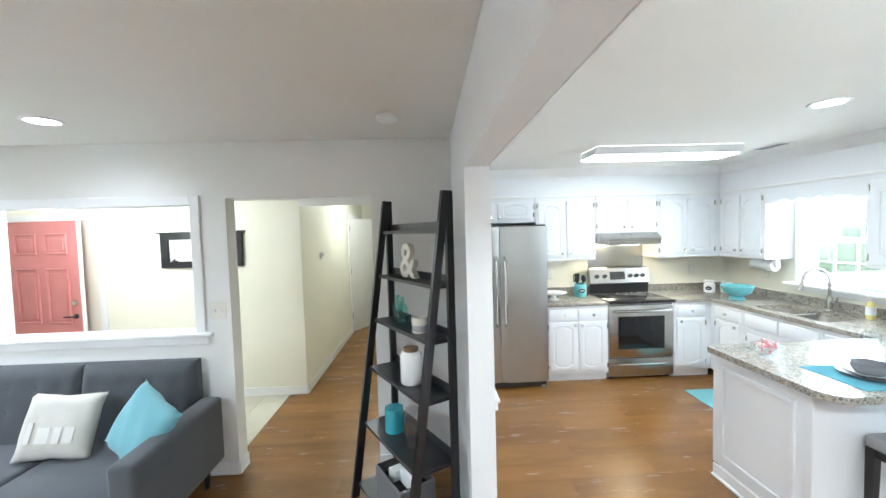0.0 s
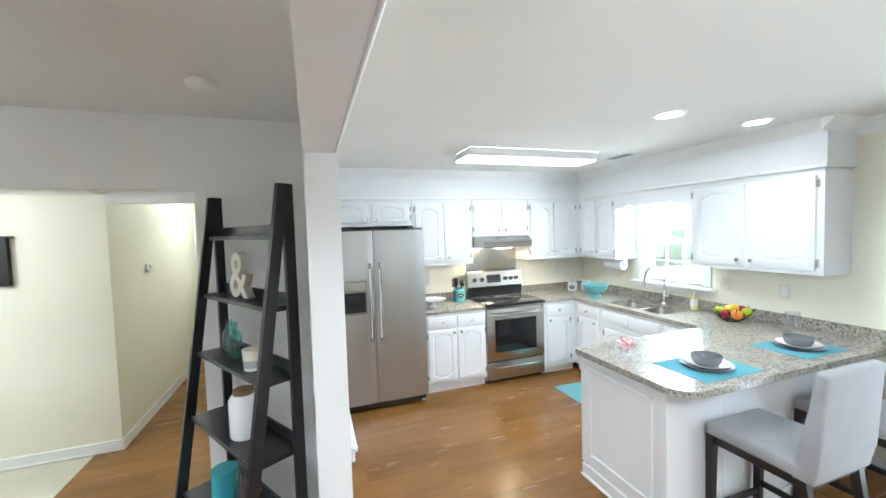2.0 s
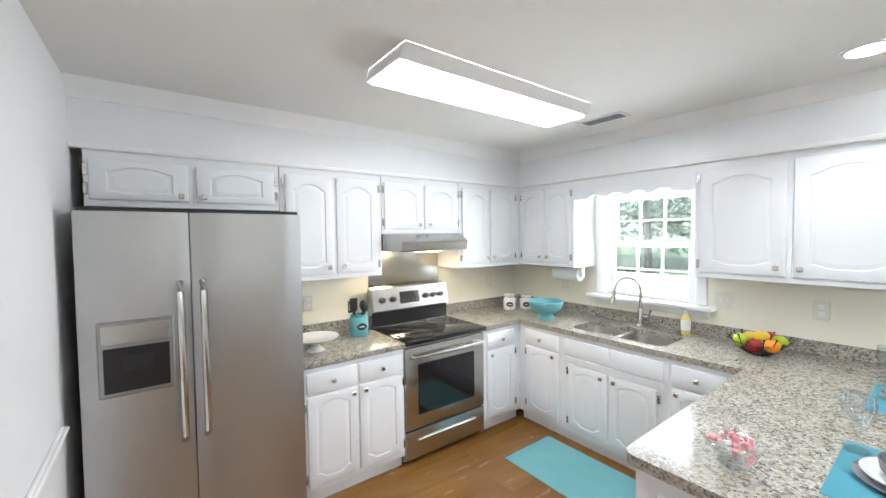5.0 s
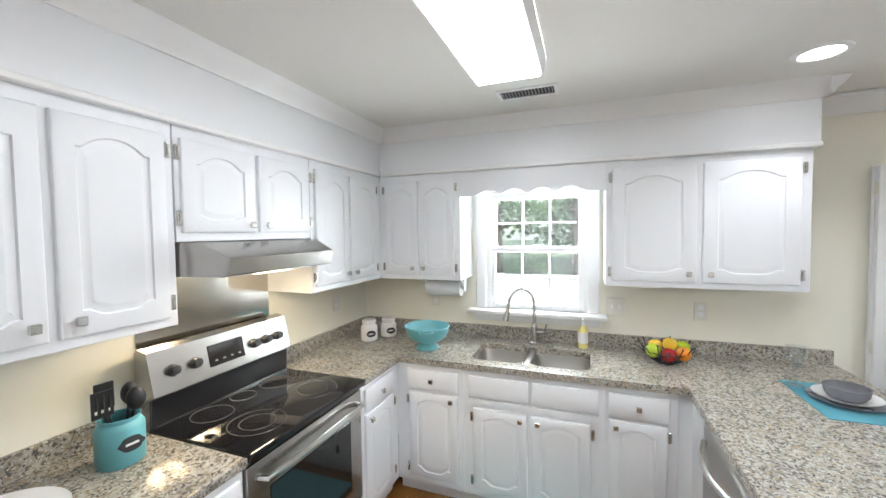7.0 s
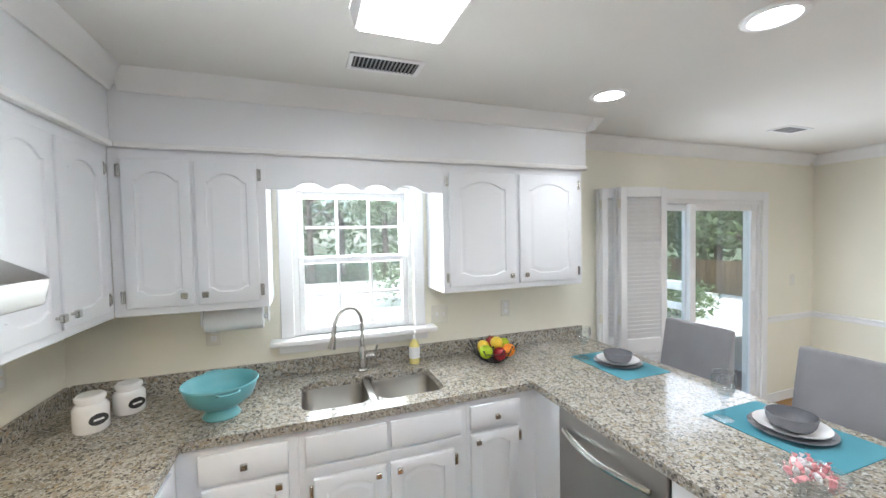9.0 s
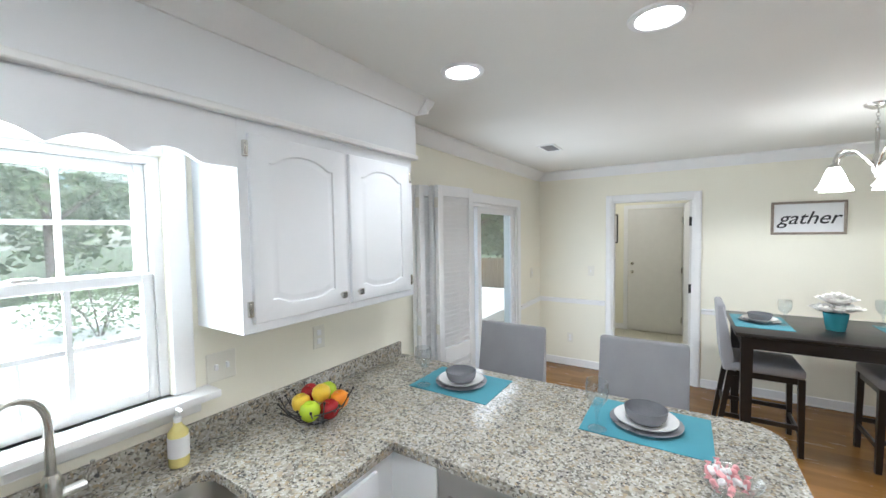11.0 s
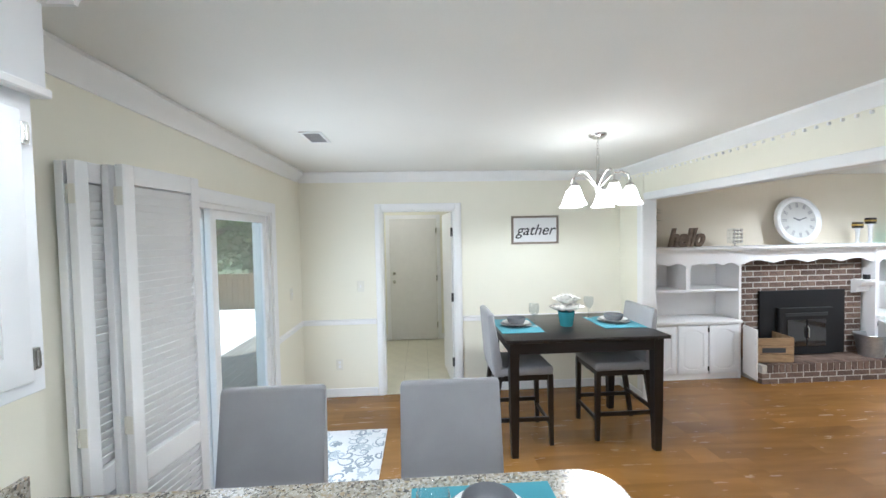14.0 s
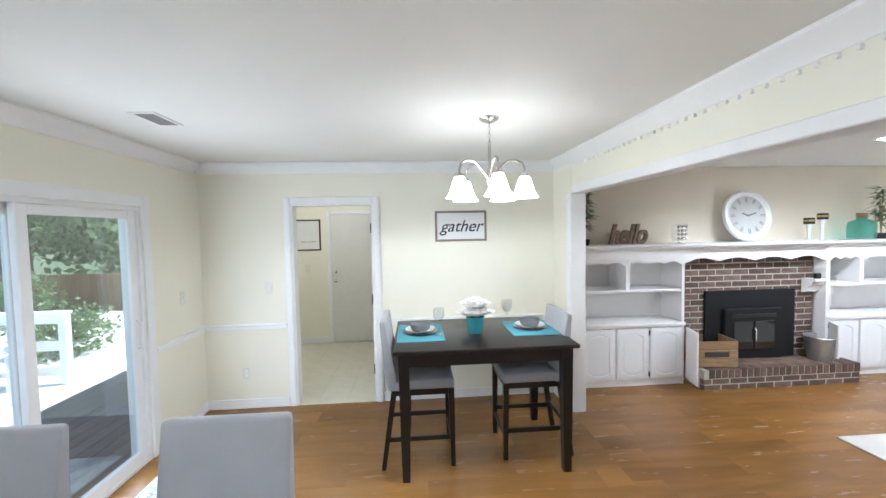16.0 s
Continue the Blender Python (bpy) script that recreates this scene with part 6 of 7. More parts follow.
on_shelf = lambda x, y, z, r=0: pose(0.2415, 2.70, 0, 0, 0, -59.1) @ pose(x, y, z + 0.0005, 0, 0, r)
text_mesh("ampersand_sign", "&", 0.30, 0.018, M_CREAMW := plain("cream_painted_wood", (0.72, 0.69, 0.6), 0.6), on_shelf(-0.02, -0.06, 1.487) @ pose(0, 0, 0.102, 90), None, "cream painted wooden ampersand on the ladder shelf", "letter sign", offs=0.004)


def bottle(m, h, r, mat, label):
    return solid("bottle", lt([(0.001, 0.0), (r * 0.95, 0), (r, 0.01), (r, h * 0.6), (r * 0.7, h * 0.72), (r * 0.42, h * 0.8), (r * 0.42, h * 0.94), (r * 0.52, h), (r * 0.4, h), (r * 0.33, h * 0.8), (r * 0.9, h * 0.58), (r * 0.9, 0.02), (0.001, 0.012)], 20), mat, label, "bottle", m, "glass bottles", 50)


bottle(on_shelf(-0.20, -0.06, 1.19), 0.17, 0.034, M_TEALGLASS, "pale teal glass bottle on the ladder shelf")
bottle(on_shelf(-0.11, -0.07, 1.19), 0.17, 0.034, M_TEALGLASS, "pale teal glass bottle on the ladder shelf")
cup = thing("candle_jar", "cream candle jar with a dark band on the shelf", "candle", on_shelf(0.14, -0.09, 1.19))
part("jar", lt([(0.001, 0), (0.042, 0), (0.048, 0.09), (0.044, 0.09), (0.04, 0.06), (0.001, 0.06)], 24), M_CREAMW, cup)
part("band", lt([(0.0425, 0.012), (0.045, 0.045), (0.0455, 0.045), (0.0435, 0.012)], 24), M_LGREYC, cup)
wj = thing("white_jar", "white ceramic jar with a wooden lid", "jar", on_shelf(0.06, -0.11, 0.87))
part("jar", lt([(0.001, 0), (0.06, 0), (0.066, 0.01), (0.066, 0.17), (0.05, 0.195), (0.001, 0.195)], 28), M_WHITEC, wj, smooth=50)
part("lid", lt([(0.044, 0.195), (0.046, 0.2), (0.046, 0.215), (0.001, 0.217)], 24), M_CRATE, wj)
solid("candle", lt([(0.001, 0), (0.06, 0), (0.062, 0.01), (0.06, 0.15), (0.052, 0.153), (0.001, 0.14)], 24), M_TEAL, "teal pillar candle on the ladder shelf", "candle", on_shelf(-0.14, -0.14, 0.50), smooth=50)
solid("glass_vase", lt([(0.001, 0), (0.035, 0), (0.05, 0.06), (0.056, 0.12), (0.048, 0.19), (0.036, 0.23), (0.033, 0.23), (0.045, 0.19), (0.052, 0.12), (0.045, 0.06), (0.001, 0.012)], 24), M_GLASS, "clear cut-glass vase on the ladder shelf", "vase", on_shelf(0.09, -0.13, 0.50), smooth=50)
bn = thing("storage_bin", "grey fabric storage bin with papers in it", "storage bin", on_shelf(0.02, -0.16, 0.10))
bm = bx(-0.17, 0.17, -0.12, 0.12, 0, 0.22, bev=0.01)
bmesh.ops.delete(bm, geom=[f for f in bm.faces if f.normal.z > 0.9 or f.calc_center_median().z > 0.219], context="FACES")
b = part("bin", bm, fabric("grey_canvas", (0.12, 0.12, 0.13)), bn)
part("lining", bx(-0.165, 0.165, -0.115, 0.115, 0.004, 0.15), M_IRON, bn)
part("paper", bx(-0.1, -0.03, -0.06, 0.06, 0.15, 0.21, bev=0.002), M_PAPER, bn)
part("paper", bx(-0.02, 0.12, -0.02, 0.05, 0.15, 0.235, bev=0.002), M_PAPER, bn)

rd = tagged(thing("door_4", "red six-panel front door standing ajar in the foyer", "door", pose(-4.11, FOY_N - 0.03, 0)), kind="structure")
slab_d = part("slab", bx(0, 0.85, -0.04, 0, 0.02, 1.985, bev=0.003), M_RED, rd, m=pose(0, 0, 0, 0, 0, -9))
part("door_edge", bx(0.85, 0.856, -0.041, 0.001, 0.02, 1.985, bev=0.002), M_TRIM, slab_d, "white painted door edge")
for x0, x1 in ((0.11, 0.38), (0.47, 0.74)):
    for z0, z1 in ((0.22, 0.78), (0.92, 1.50), (1.64, 1.86)):
        bm = bmesh.new()
        for a, bb, c2, d in ((x0, x1, z0, z0 + 0.022), (x0, x1, z1 - 0.022, z1), (x0, x0 + 0.022, z0 + 0.022, z1 - 0.022), (x1 - 0.022, x1, z0 + 0.022, z1 - 0.022)):
            box(bm, a, bb, -0.058, -0.04, c2, d, 0.006)
        box(bm, x0 + 0.05, x1 - 0.05, -0.047, -0.04, z0 + 0.05, z1 - 0.05, 0.006)
        part("panel", bm, M_RED, slab_d)
for a, bb, c2, d in ((-0.075, -0.005, 0, 2.06), (0.86, 0.93, 0, 2.06), (-0.005, 0.86, 1.99, 2.06)):
    part("casing", bx(a, bb, 0.01, 0.03, c2, d, bev=0.004), M_TRIM, rd)
part("handle", tube(lt([(0.028, 0), (0.026, 0.01), (0.01, 0.018), (0.01, 0.045)], 16, (0.785, -0.04, 1.0), "y"), [(0.785, -0.085, 1.0), (0.74, -0.09, 1.0), (0.69, -0.088, 0.998)], 0.009, 8), M_BLACK, slab_d)
part("deadbolt", lt([(0.03, 0), (0.026, 0.02), (0.001, 0.024)], 16, (0.785, -0.04, 1.14), "y"), M_CHROME, slab_d)
fm = thing("wall_frame", "wide black shelf-topped frame on the foyer wall", "frame", pose(-2.14, FOY_N, 1.64))
bm = bmesh.new()
for a, bb, c2, d in ((-0.43, 0.43, 0.12, 0.185), (-0.43, 0.43, -0.185, -0.12), (-0.43, -0.35, -0.12, 0.12), (0.35, 0.43, -0.12, 0.12)):
    box(bm, a, bb, -0.04, 0, c2, d, 0.004)
box(bm, -0.46, 0.46, -0.055, 0, 0.185, 0.2, 0.004)
part("moulding", bm, M_BLACKPAINT, fm)
part("panel", bx(-0.351, 0.351, -0.012, -0.002, -0.121, 0.121), M_PAPER, fm)
part("ornament", lt([(0.02, 0), (0.035, 0.01), (0.012, 0.03)], 12, (-0.29, -0.02, -0.12)), M_CHROME, fm)
th = thing("thermostat", "small white thermostat on the hall wall", "thermostat", pose(HALL_W, 5.35, 1.50, 0, 0, 90))
part("cover", bx(-0.06, 0.06, -0.025, 0, -0.04, 0.04, bev=0.006), M_TRIM, th)
part("screen", bx(-0.03, 0.02, -0.0265, -0.024, -0.012, 0.02), M_LGREYC, th)
hdoor = tagged(thing("door_5", "white panel door standing open in the hall", "door", pose(HALL_W - 0.01, 7.17, 0, 0, 0, 60)), kind="structure")
part("slab", bx(0, 0.76, -0.018, 0.018, 0.01, 2.03, bev=0.003), M_DOORW, hdoor)
for z in (0.3, 1.1, 1.85):
    part("hinge", bx(-0.012, 0.012, -0.03, 0.03, z - 0.045, z + 0.045), M_BLACK, hdoor)
setting("trim_hall_door", box(box(bx(HALL_W, HALL_W + 0.018, 7.07, 7.15, 0, 2.12, bev=0.004), HALL_W, HALL_W + 0.018, 7.95, 8.03, 0, 2.12, 0.004), HALL_W, HALL_W + 0.018, 7.15, 7.95, 2.04, 2.12, 0.004), M_TRIM, "white painted hall door casing")
setting("hall_room_wall", bx(HALL_W - 1.6, HALL_W - 1.5, 6.6, 8.6, 0, CEIL), M_WALL_Y, "pale yellow wall of the room off the hall")

# ---- things on the worktops ----
on_top = lambda x, y, r=0: pose(x, y, CT1 + 0.0005, 0, 0, r)
for x, y, h in ((3.80, 4.94, 0.135), (3.955, 4.86, 0.12)):
    c = thing("canister", "white ceramic canister with a black oval label", "canister", on_top(x, y, 135), "canisters")
    part("jar", lt([(0.001, 0), (0.055, 0), (0.062, 0.01), (0.062, h * 0.75), (0.052, h * 0.86), (0.048, h * 0.88), (0.05, h), (0.001, h)], 28), M_WHITEC, c, smooth=50)
    part("lid", lt([(0.054, h), (0.054, h + 0.012), (0.045, h + 0.02), (0.001, h + 0.022)], 24), M_WHITEC, c)
    part("label", prism(bmesh.new(), [(0.034 * math.cos(a), h * 0.42 + 0.024 * math.sin(a)) for a in [math.tau * i / 20 for i in range(20)]], 0.060, 0.064, "y"), M_INK, c, "black oval label")
    part("label_bar", bx(-0.018, 0.018, 0.0635, 0.0652, h * 0.42 - 0.004, h * 0.42 + 0.004), M_PAPER, c)
co = thing("colander", "teal enamel colander with a foot and loop handles", "colander", on_top(3.74, 4.44, 20))
part("foot", lt([(0.075, 0), (0.078, 0.006), (0.06, 0.035), (0.05, 0.05)], 28), M_LTEAL, co)
part("basin", lt([(0.05, 0.045), (0.095, 0.058), (0.13, 0.085), (0.146, 0.125), (0.15, 0.15), (0.158, 0.154), (0.155, 0.16), (0.144, 0.15), (0.138, 0.12), (0.12, 0.088), (0.08, 0.066), (0.001, 0.06)], 36), M_LTEAL, co, smooth=50)
for s in (1, -1):
    part("handle", tube(bmesh.new(), [(s * 0.15, -0.045, 0.145), (s * 0.185, -0.035, 0.15), (s * 0.195, 0, 0.15), (s * 0.185, 0.035, 0.15), (s * 0.15, 0.045, 0.145)], 0.005, 8), M_LTEAL, co)
kr = thing("utensil_crock", "light teal ceramic crock holding black utensils", "crock", on_top(2.165, 4.96, 176))
part("crock", lt([(0.001, 0), (0.066, 0), (0.072, 0.008), (0.072, 0.13), (0.062, 0.148), (0.058, 0.15), (0.062, 0.165), (0.056, 0.165), (0.052, 0.148), (0.062, 0.13), (0.062, 0.02), (0.001, 0.015)], 30), M_LTEAL, kr, smooth=50)
part("label", prism(bmesh.new(), [((0.038 + 0.004 * math.cos(6 * a)) * math.cos(a), 0.08 + 0.026 * math.sin(a)) for a in [math.tau * i / 24 for i in range(24)]], 0.069, 0.074, "y"), M_INK, kr, "black chalkboard label")
part("label_bar", bx(-0.02, 0.02, 0.0735, 0.0752, 0.076, 0.084), M_PAPER, kr)
for nm, dx, dy, hd in (("slotted_turner", 0.03, 0.01, "t"), ("spoon", -0.02, 0.02, "s"), ("ladle", -0.03, -0.02, "s"), ("spatula", 0.01, -0.03, "f")):
    bm = tube(bmesh.new(), [(dx * 0.3, dy * 0.3, 0.02), (dx * 1.6, dy * 1.6, 0.19)], 0.006, 8)
    tx, ty = dx * 1.8, dy * 1.8
    if hd == "t":
        for k in range(4):
            box(bm, tx - 0.03 + k * 0.018, tx - 0.022 + k * 0.018, ty - 0.003, ty + 0.003, 0.19, 0.265)
        box(bm, tx - 0.03, tx + 0.032, ty - 0.003, ty + 0.003, 0.185, 0.2)
        box(bm, tx - 0.03, tx + 0.032, ty - 0.003, ty + 0.003, 0.26, 0.275)
    elif hd == "s":
        sphere(bm, (tx, ty, 0.22), 0.03, 1.4, 12)
    else:
        box(bm, tx - 0.03, tx + 0.03, ty - 0.004, ty + 0.004, 0.185, 0.28, 0.003)
    part(nm, bm, M_BLACK, kr)
ks = thing("cake_stand", "white ceramic footed cake stand", "cake stand", on_top(1.775, 4.78))
part("foot", lt([(0.06, 0), (0.062, 0.006), (0.03, 0.03), (0.024, 0.06), (0.045, 0.075)], 28), M_WHITEC, ks)
part("plate", lt([(0.03, 0.07), (0.13, 0.078), (0.15, 0.088), (0.152, 0.094), (0.14, 0.09), (0.001, 0.085)], 40), M_WHITEC, ks, smooth=50)
sp2 = thing("soap_bottle", "pump bottle of yellow dish soap", "soap bottle", on_top(4.085, 3.43))
part("bottle", lt([(0.001, 0), (0.03, 0), (0.032, 0.008), (0.032, 0.12), (0.014, 0.145), (0.012, 0.155), (0.001, 0.155)], 20), plain("amber_soap", (0.75, 0.66, 0.25), 0.2), sp2, smooth=50)
part("label", lt([(0.0325, 0.035), (0.0335, 0.036), (0.0335, 0.105), (0.0325, 0.106)], 20), M_PAPER, sp2)
part("pump", tube(lt([(0.013, 0.155), (0.013, 0.172), (0.005, 0.175), (0.005, 0.2)], 12), [(0, 0, 0.2), (-0.02, 0, 0.203), (-0.035, 0, 0.198)], 0.006, 8), M_WHITEC, sp2)
fbm = bmesh.new()
FBX, FBYY = 3.925, 2.96
bowl = thing("fruit_bowl", "black wire twig fruit bowl", "bowl", on_top(FBX, FBYY))
random.seed(8)
part("base_ring", tube(bmesh.new(), [(0.05 * math.cos(a), 0.05 * math.sin(a), 0.005) for a in [math.tau * i / 24 for i in range(24)]], 0.004, 6, True), M_BLACKPAINT, bowl)
part("rim_ring", tube(bmesh.new(), [(0.125 * math.cos(a), 0.125 * math.sin(a), 0.075) for a in [math.tau * i / 32 for i in range(32)]], 0.003, 6, True), M_BLACKPAINT, bowl)
for k in range(16):
    a = math.tau * k / 16 + random.uniform(-0.08, 0.08)
    c, s = math.cos(a), math.sin(a)
    e = random.uniform(0.14, 0.17)
    zt = random.uniform(0.09, 0.13)
    w = part("wire", tube(bmesh.new(), [(0.03 * c, 0.03 * s, 0.004), (0.08 * c, 0.08 * s, 0.02), (0.12 * c, 0.12 * s, 0.06), (e * c, e * s, zt)], 0.0028, 6), M_BLACKPAINT, bowl)
    part("berry", sphere(bmesh.new(), (e * c, e * s, zt), 0.006, 1, 8), M_BLACKPAINT, w)
fp = lambda r, z: [(0.001, z - r * 0.78), (r * 0.45, z - r * 0.92), (r * 0.85, z - r * 0.55), (r, z), (r * 0.9, z + r * 0.5), (r * 0.5, z + r * 0.85), (r * 0.15, z + r * 0.72), (0.001, z + r * 0.62)]
RIPE = (("green_apple", -0.055, 0.075, 0.082, 0.042, M_GREENF, "glossy green apple in the wire bowl"), ("red_apple", -0.085, 0.0, 0.068, 0.042, M_APPLE, "glossy red apple in the wire bowl"), ("orange", -0.06, -0.08, 0.076, 0.041, M_ORNG, "bright orange in the wire bowl"), ("green_apple", 0.035, -0.095, 0.088, 0.041, M_GREENF, "glossy green apple in the wire bowl"), ("lemon", 0.035, 0.05, 0.088, 0.04, M_YELF, "yellow lemon in the wire bowl"), ("red_apple", 0.075, -0.03, 0.094, 0.041, M_APPLE, "glossy red apple in the wire bowl"), ("yellow_apple", -0.012, -0.02, 0.115, 0.04, M_YELF, "yellow apple on top in the wire bowl"))
for nm, dx, dy, z, r, mat, lab in RIPE:
    solid(nm, lt(fp(r, z), 20), mat, lab, "fruit", on_top(FBX + dx, FBYY + dy), smooth=70)
cd = thing("candy_dish", "clear glass dish of pink wrapped candies", "candy dish", on_top(2.45, 2.66))
part("dish", lt([(0.001, 0), (0.045, 0), (0.04, 0.008), (0.03, 0.016), (0.065, 0.045), (0.085, 0.075), (0.082, 0.077), (0.06, 0.05), (0.02, 0.022), (0.001, 0.02)], 28), M_GLASS, cd, smooth=50)
random.seed(21)
M_PINK = plain("pink_candy_wrap", (0.78, 0.36, 0.38), 0.3, var=0.3, scale=40)
for k in range(26):
    a, r = random.uniform(0, math.tau), random.uniform(0, 0.06)
    z = 0.045 + 0.035 * random.random() + 0.25 * (0.06 - r)
    bm = bx(-0.013, 0.013, -0.008, 0.008, -0.007, 0.007, bev=0.003)
    for s in (1, -1):
        vs = [bm.verts.new(p) for p in ((s * 0.012, 0, 0), (s * 0.026, 0.009, 0.004), (s * 0.026, -0.009, -0.004))]
        bm.faces.new(vs)
    part("candy", bm, M_PINK if k % 3 else M_PAPER, cd, m=pose(r * math.cos(a), r * math.sin(a), z, random.uniform(0, 180), random.uniform(0, 180), random.uniform(0, 360)))
pt = thing("paper_towel", "white paper towel roll under the wall cabinet", "paper towel")
part("roll", lt([(0.02, 0), (0.06, 0.0), (0.06, 0.27), (0.02, 0.27)], 28, (4.03, 4.55, UBOT - 0.075), "y"), M_PAPER, pt)
for y in (4.255, 4.565):
    part("bracket", bx(4.005, 4.055, y - 0.006, y + 0.006, UBOT - 0.10, UBOT - 0.001, bev=0.004), M_WHITEC, pt)
part("rod", lt([(0.012, 0), (0.012, 0.31)], 12, (4.03, 4.565, UBOT - 0.075), "y"), M_WHITEC, pt)

# scrolled leaves on the rug
rug = bpy.data.objects["door_rug"]
random.seed(17)
for k in range(80):
    cx, cy = 3.22 + 0.78 * random.random(), -0.11 + 0.89 * random.random()
    r, a0, s = random.uniform(0.04, 0.085), random.uniform(0, 6.28), random.choice((-1, 1))
    pts = [(cx + r * (1 - i / 16) * math.cos(a0 + s * i * 0.42), cy + r * (1 - i / 16) * math.sin(a0 + s * i * 0.42)) for i in range(14)]
    pts = [(min(3.985, max(3.235, p)), min(0.765, max(-0.095, q)), 0.0078) for p, q in pts]
    bm = tube(bmesh.new(), pts, [0.003 + 0.007 * math.sin(math.pi * (i + 1) / 15) for i in range(14)], 6)
    bmesh.ops.scale(bm, vec=(1, 1, 0.15), verts=bm.verts, space=Matrix.Translation((0, 0, -0.0078)))
    part("scroll", bm, M_RUGG if k % 2 else M_RUGL, rug)
for k in range(16):
    cx, cy, r = 3.3 + 0.62 * random.random(), -0.03 + 0.73 * random.random(), random.uniform(0.035, 0.06)
    out = [(cx + r * (0.72 + 0.28 * math.cos(6 * a)) * math.cos(a + k), cy + r * (0.72 + 0.28 * math.cos(6 * a)) * math.sin(a + k)) for a in [math.tau * i / 36 for i in range(36)]]
    part("bloom", prism(bmesh.new(), out, 0.006, 0.0098 + 0.0001 * k, "z"), M_RUGL if k % 3 else M_RUGG, rug)

# ---- the yard ----
M_CONC = plain("pale_concrete", (0.62, 0.61, 0.58), 0.85, var=0.1, scale=3, grain=60, relief=0.4)
M_GRASS = plain("lawn", (0.10, 0.125, 0.06), 0.9, var=0.35, scale=6, grain=60, relief=0.8)
M_FENCE = wood_mat("fence_board", (0.16, 0.085, 0.04), (0.26, 0.15, 0.075), (0.36, 0.22, 0.12), 0.8, (14, 14, 1.2))
M_BARK = plain("bark", (0.11, 0.08, 0.06), 0.9, var=0.3, scale=20, relief=0.5)
M_FOL = plain("tree_leaf", (0.14, 0.19, 0.10), 0.5, var=0.4, scale=2)
leaf_nt = M_FOL.node_tree
leaf_back, leaf_mix = leaf_nt.nodes.new("ShaderNodeBsdfTranslucent"), leaf_nt.nodes.new("ShaderNodeMixShader")
leaf_back.inputs[0].default_value = (0.22, 0.32, 0.10, 1)
leaf_mix.inputs[0].default_value = 0.4
leaf_nt.links.new(leaf_nt.nodes["Principled BSDF"].outputs[0], leaf_mix.inputs[1])
leaf_nt.links.new(leaf_back.outputs[0], leaf_mix.inputs[2])
leaf_nt.links.new(leaf_mix.outputs[0], leaf_nt.nodes["Material Output"].inputs[0])
setting("ground", bx(-60, 90, -80, 90, -0.5, -0.16), M_GRASS, "green lawn round the house")
setting("patio", box(bx(6.06, 13.2, -6.9, -0.6, -0.155, -0.06, bev=0.01), 6.06, 17.5, -0.6, 13.0, -0.155, -0.06, 0.01), M_CONC, "pale concrete patio behind the house")
# dark strip as wide as the house's shadow, with the shade in its colour
deck = setting("deck", bx(4.345, 6.05, -6.9, 13.0, -0.155, -0.075), M_SUB, "dark grey board deck along the house, toned for its shade")
M_SHADE_DECK = wood_mat("shade_toned_deck", (0.10, 0.09, 0.08), (0.15, 0.138, 0.125), (0.20, 0.185, 0.17), 0.75, (20, 0.8, 20))
deck_board = mesh_of("board", bx(0.003, 0.137, -6.9, 13.0, -0.072, -0.05, bev=0.003), M_SHADE_DECK)
for i in range(12):
    o = new("board", deck_board)
    o.parent = deck
    o.location = (4.36 + i * 0.14, 0, 0)
fence = thing("fence", "brown vertical board fence at the yard's edge", "fence")
bdm = mesh_of("board", bx(0, 0.14, -0.01, 0.01, 0, 1.0, bev=0.003), M_FENCE)
for i in range(70):
    o = new("board", bdm)
    o.parent = fence
    o.location = (5.5 + i * 0.147, -7.3, -0.16)
for i in range(24):
    o = new("board", bdm)
    o.parent = fence
    o.matrix_basis = pose(15.6, -7.3 + i * 0.147 * 1.6, -0.16, 0, 0, 90) @ Matrix.Diagonal((1.55, 1, 1.35, 1))
rl = thing("deck_railing", "white painted railing along the patio", "railing")
for z in (0.30, 0.58, 0.86):
    part("rail", bx(6.02, 6.07, 1.7, 7.0, z - 0.05, z + 0.05, bev=0.005), M_TRIM, rl)
for y in (1.7, 3.45, 5.2, 6.95):
    part("post", bx(6.0, 6.09, y - 0.045, y + 0.045, -0.06, 0.98, bev=0.006), M_TRIM, rl)


rl = thing("deck_railing", "white railing with broad boards across the patio", "railing")
for z in (0.10, 0.42, 0.76):
    part("rail", bx(6.45, 9.3, -2.02, -1.98, z - 0.06, z + 0.06, bev=0.005), M_TRIM, rl)
part("cap", bx(6.4, 9.35, -2.07, -1.93, 0.82, 0.85, bev=0.006), M_TRIM, rl)
for x in (6.45, 7.85, 9.25):
    part("post", bx(x - 0.045, x + 0.045, -2.045, -1.955, -0.06, 0.82, bev=0.006), M_TRIM, rl)


def leaves(bm, c, rad, n, size):
    for k in range(n):
        d = Vector((random.gauss(0, 1), random.gauss(0, 1), random.gauss(0, 1))).normalized() * (random.random() ** 0.4)
        p = Vector(c) + Vector((d.x * rad[0], d.y * rad[1], d.z * rad[2]))
        u = Vector((random.gauss(0, 1), random.gauss(0, 1), random.gauss(0, 0.6))).normalized()
        s = u.cross(Vector((random.gauss(0, 1), random.gauss(0, 1), random.gauss(0, 1)))).normalized()
        q = size * random.uniform(0.6, 1.3)
        bm.faces.new([bm.verts.new(v) for v in (p - u * q, p + s * q * 0.5, p + u * q, p - s * q * 0.5)])


def mesh_raw(bm, name, mat):
    me = bpy.data.meshes.new(name)
    bm.to_mesh(me)
    bm.free()
    me.materials.append(mat)
    return me


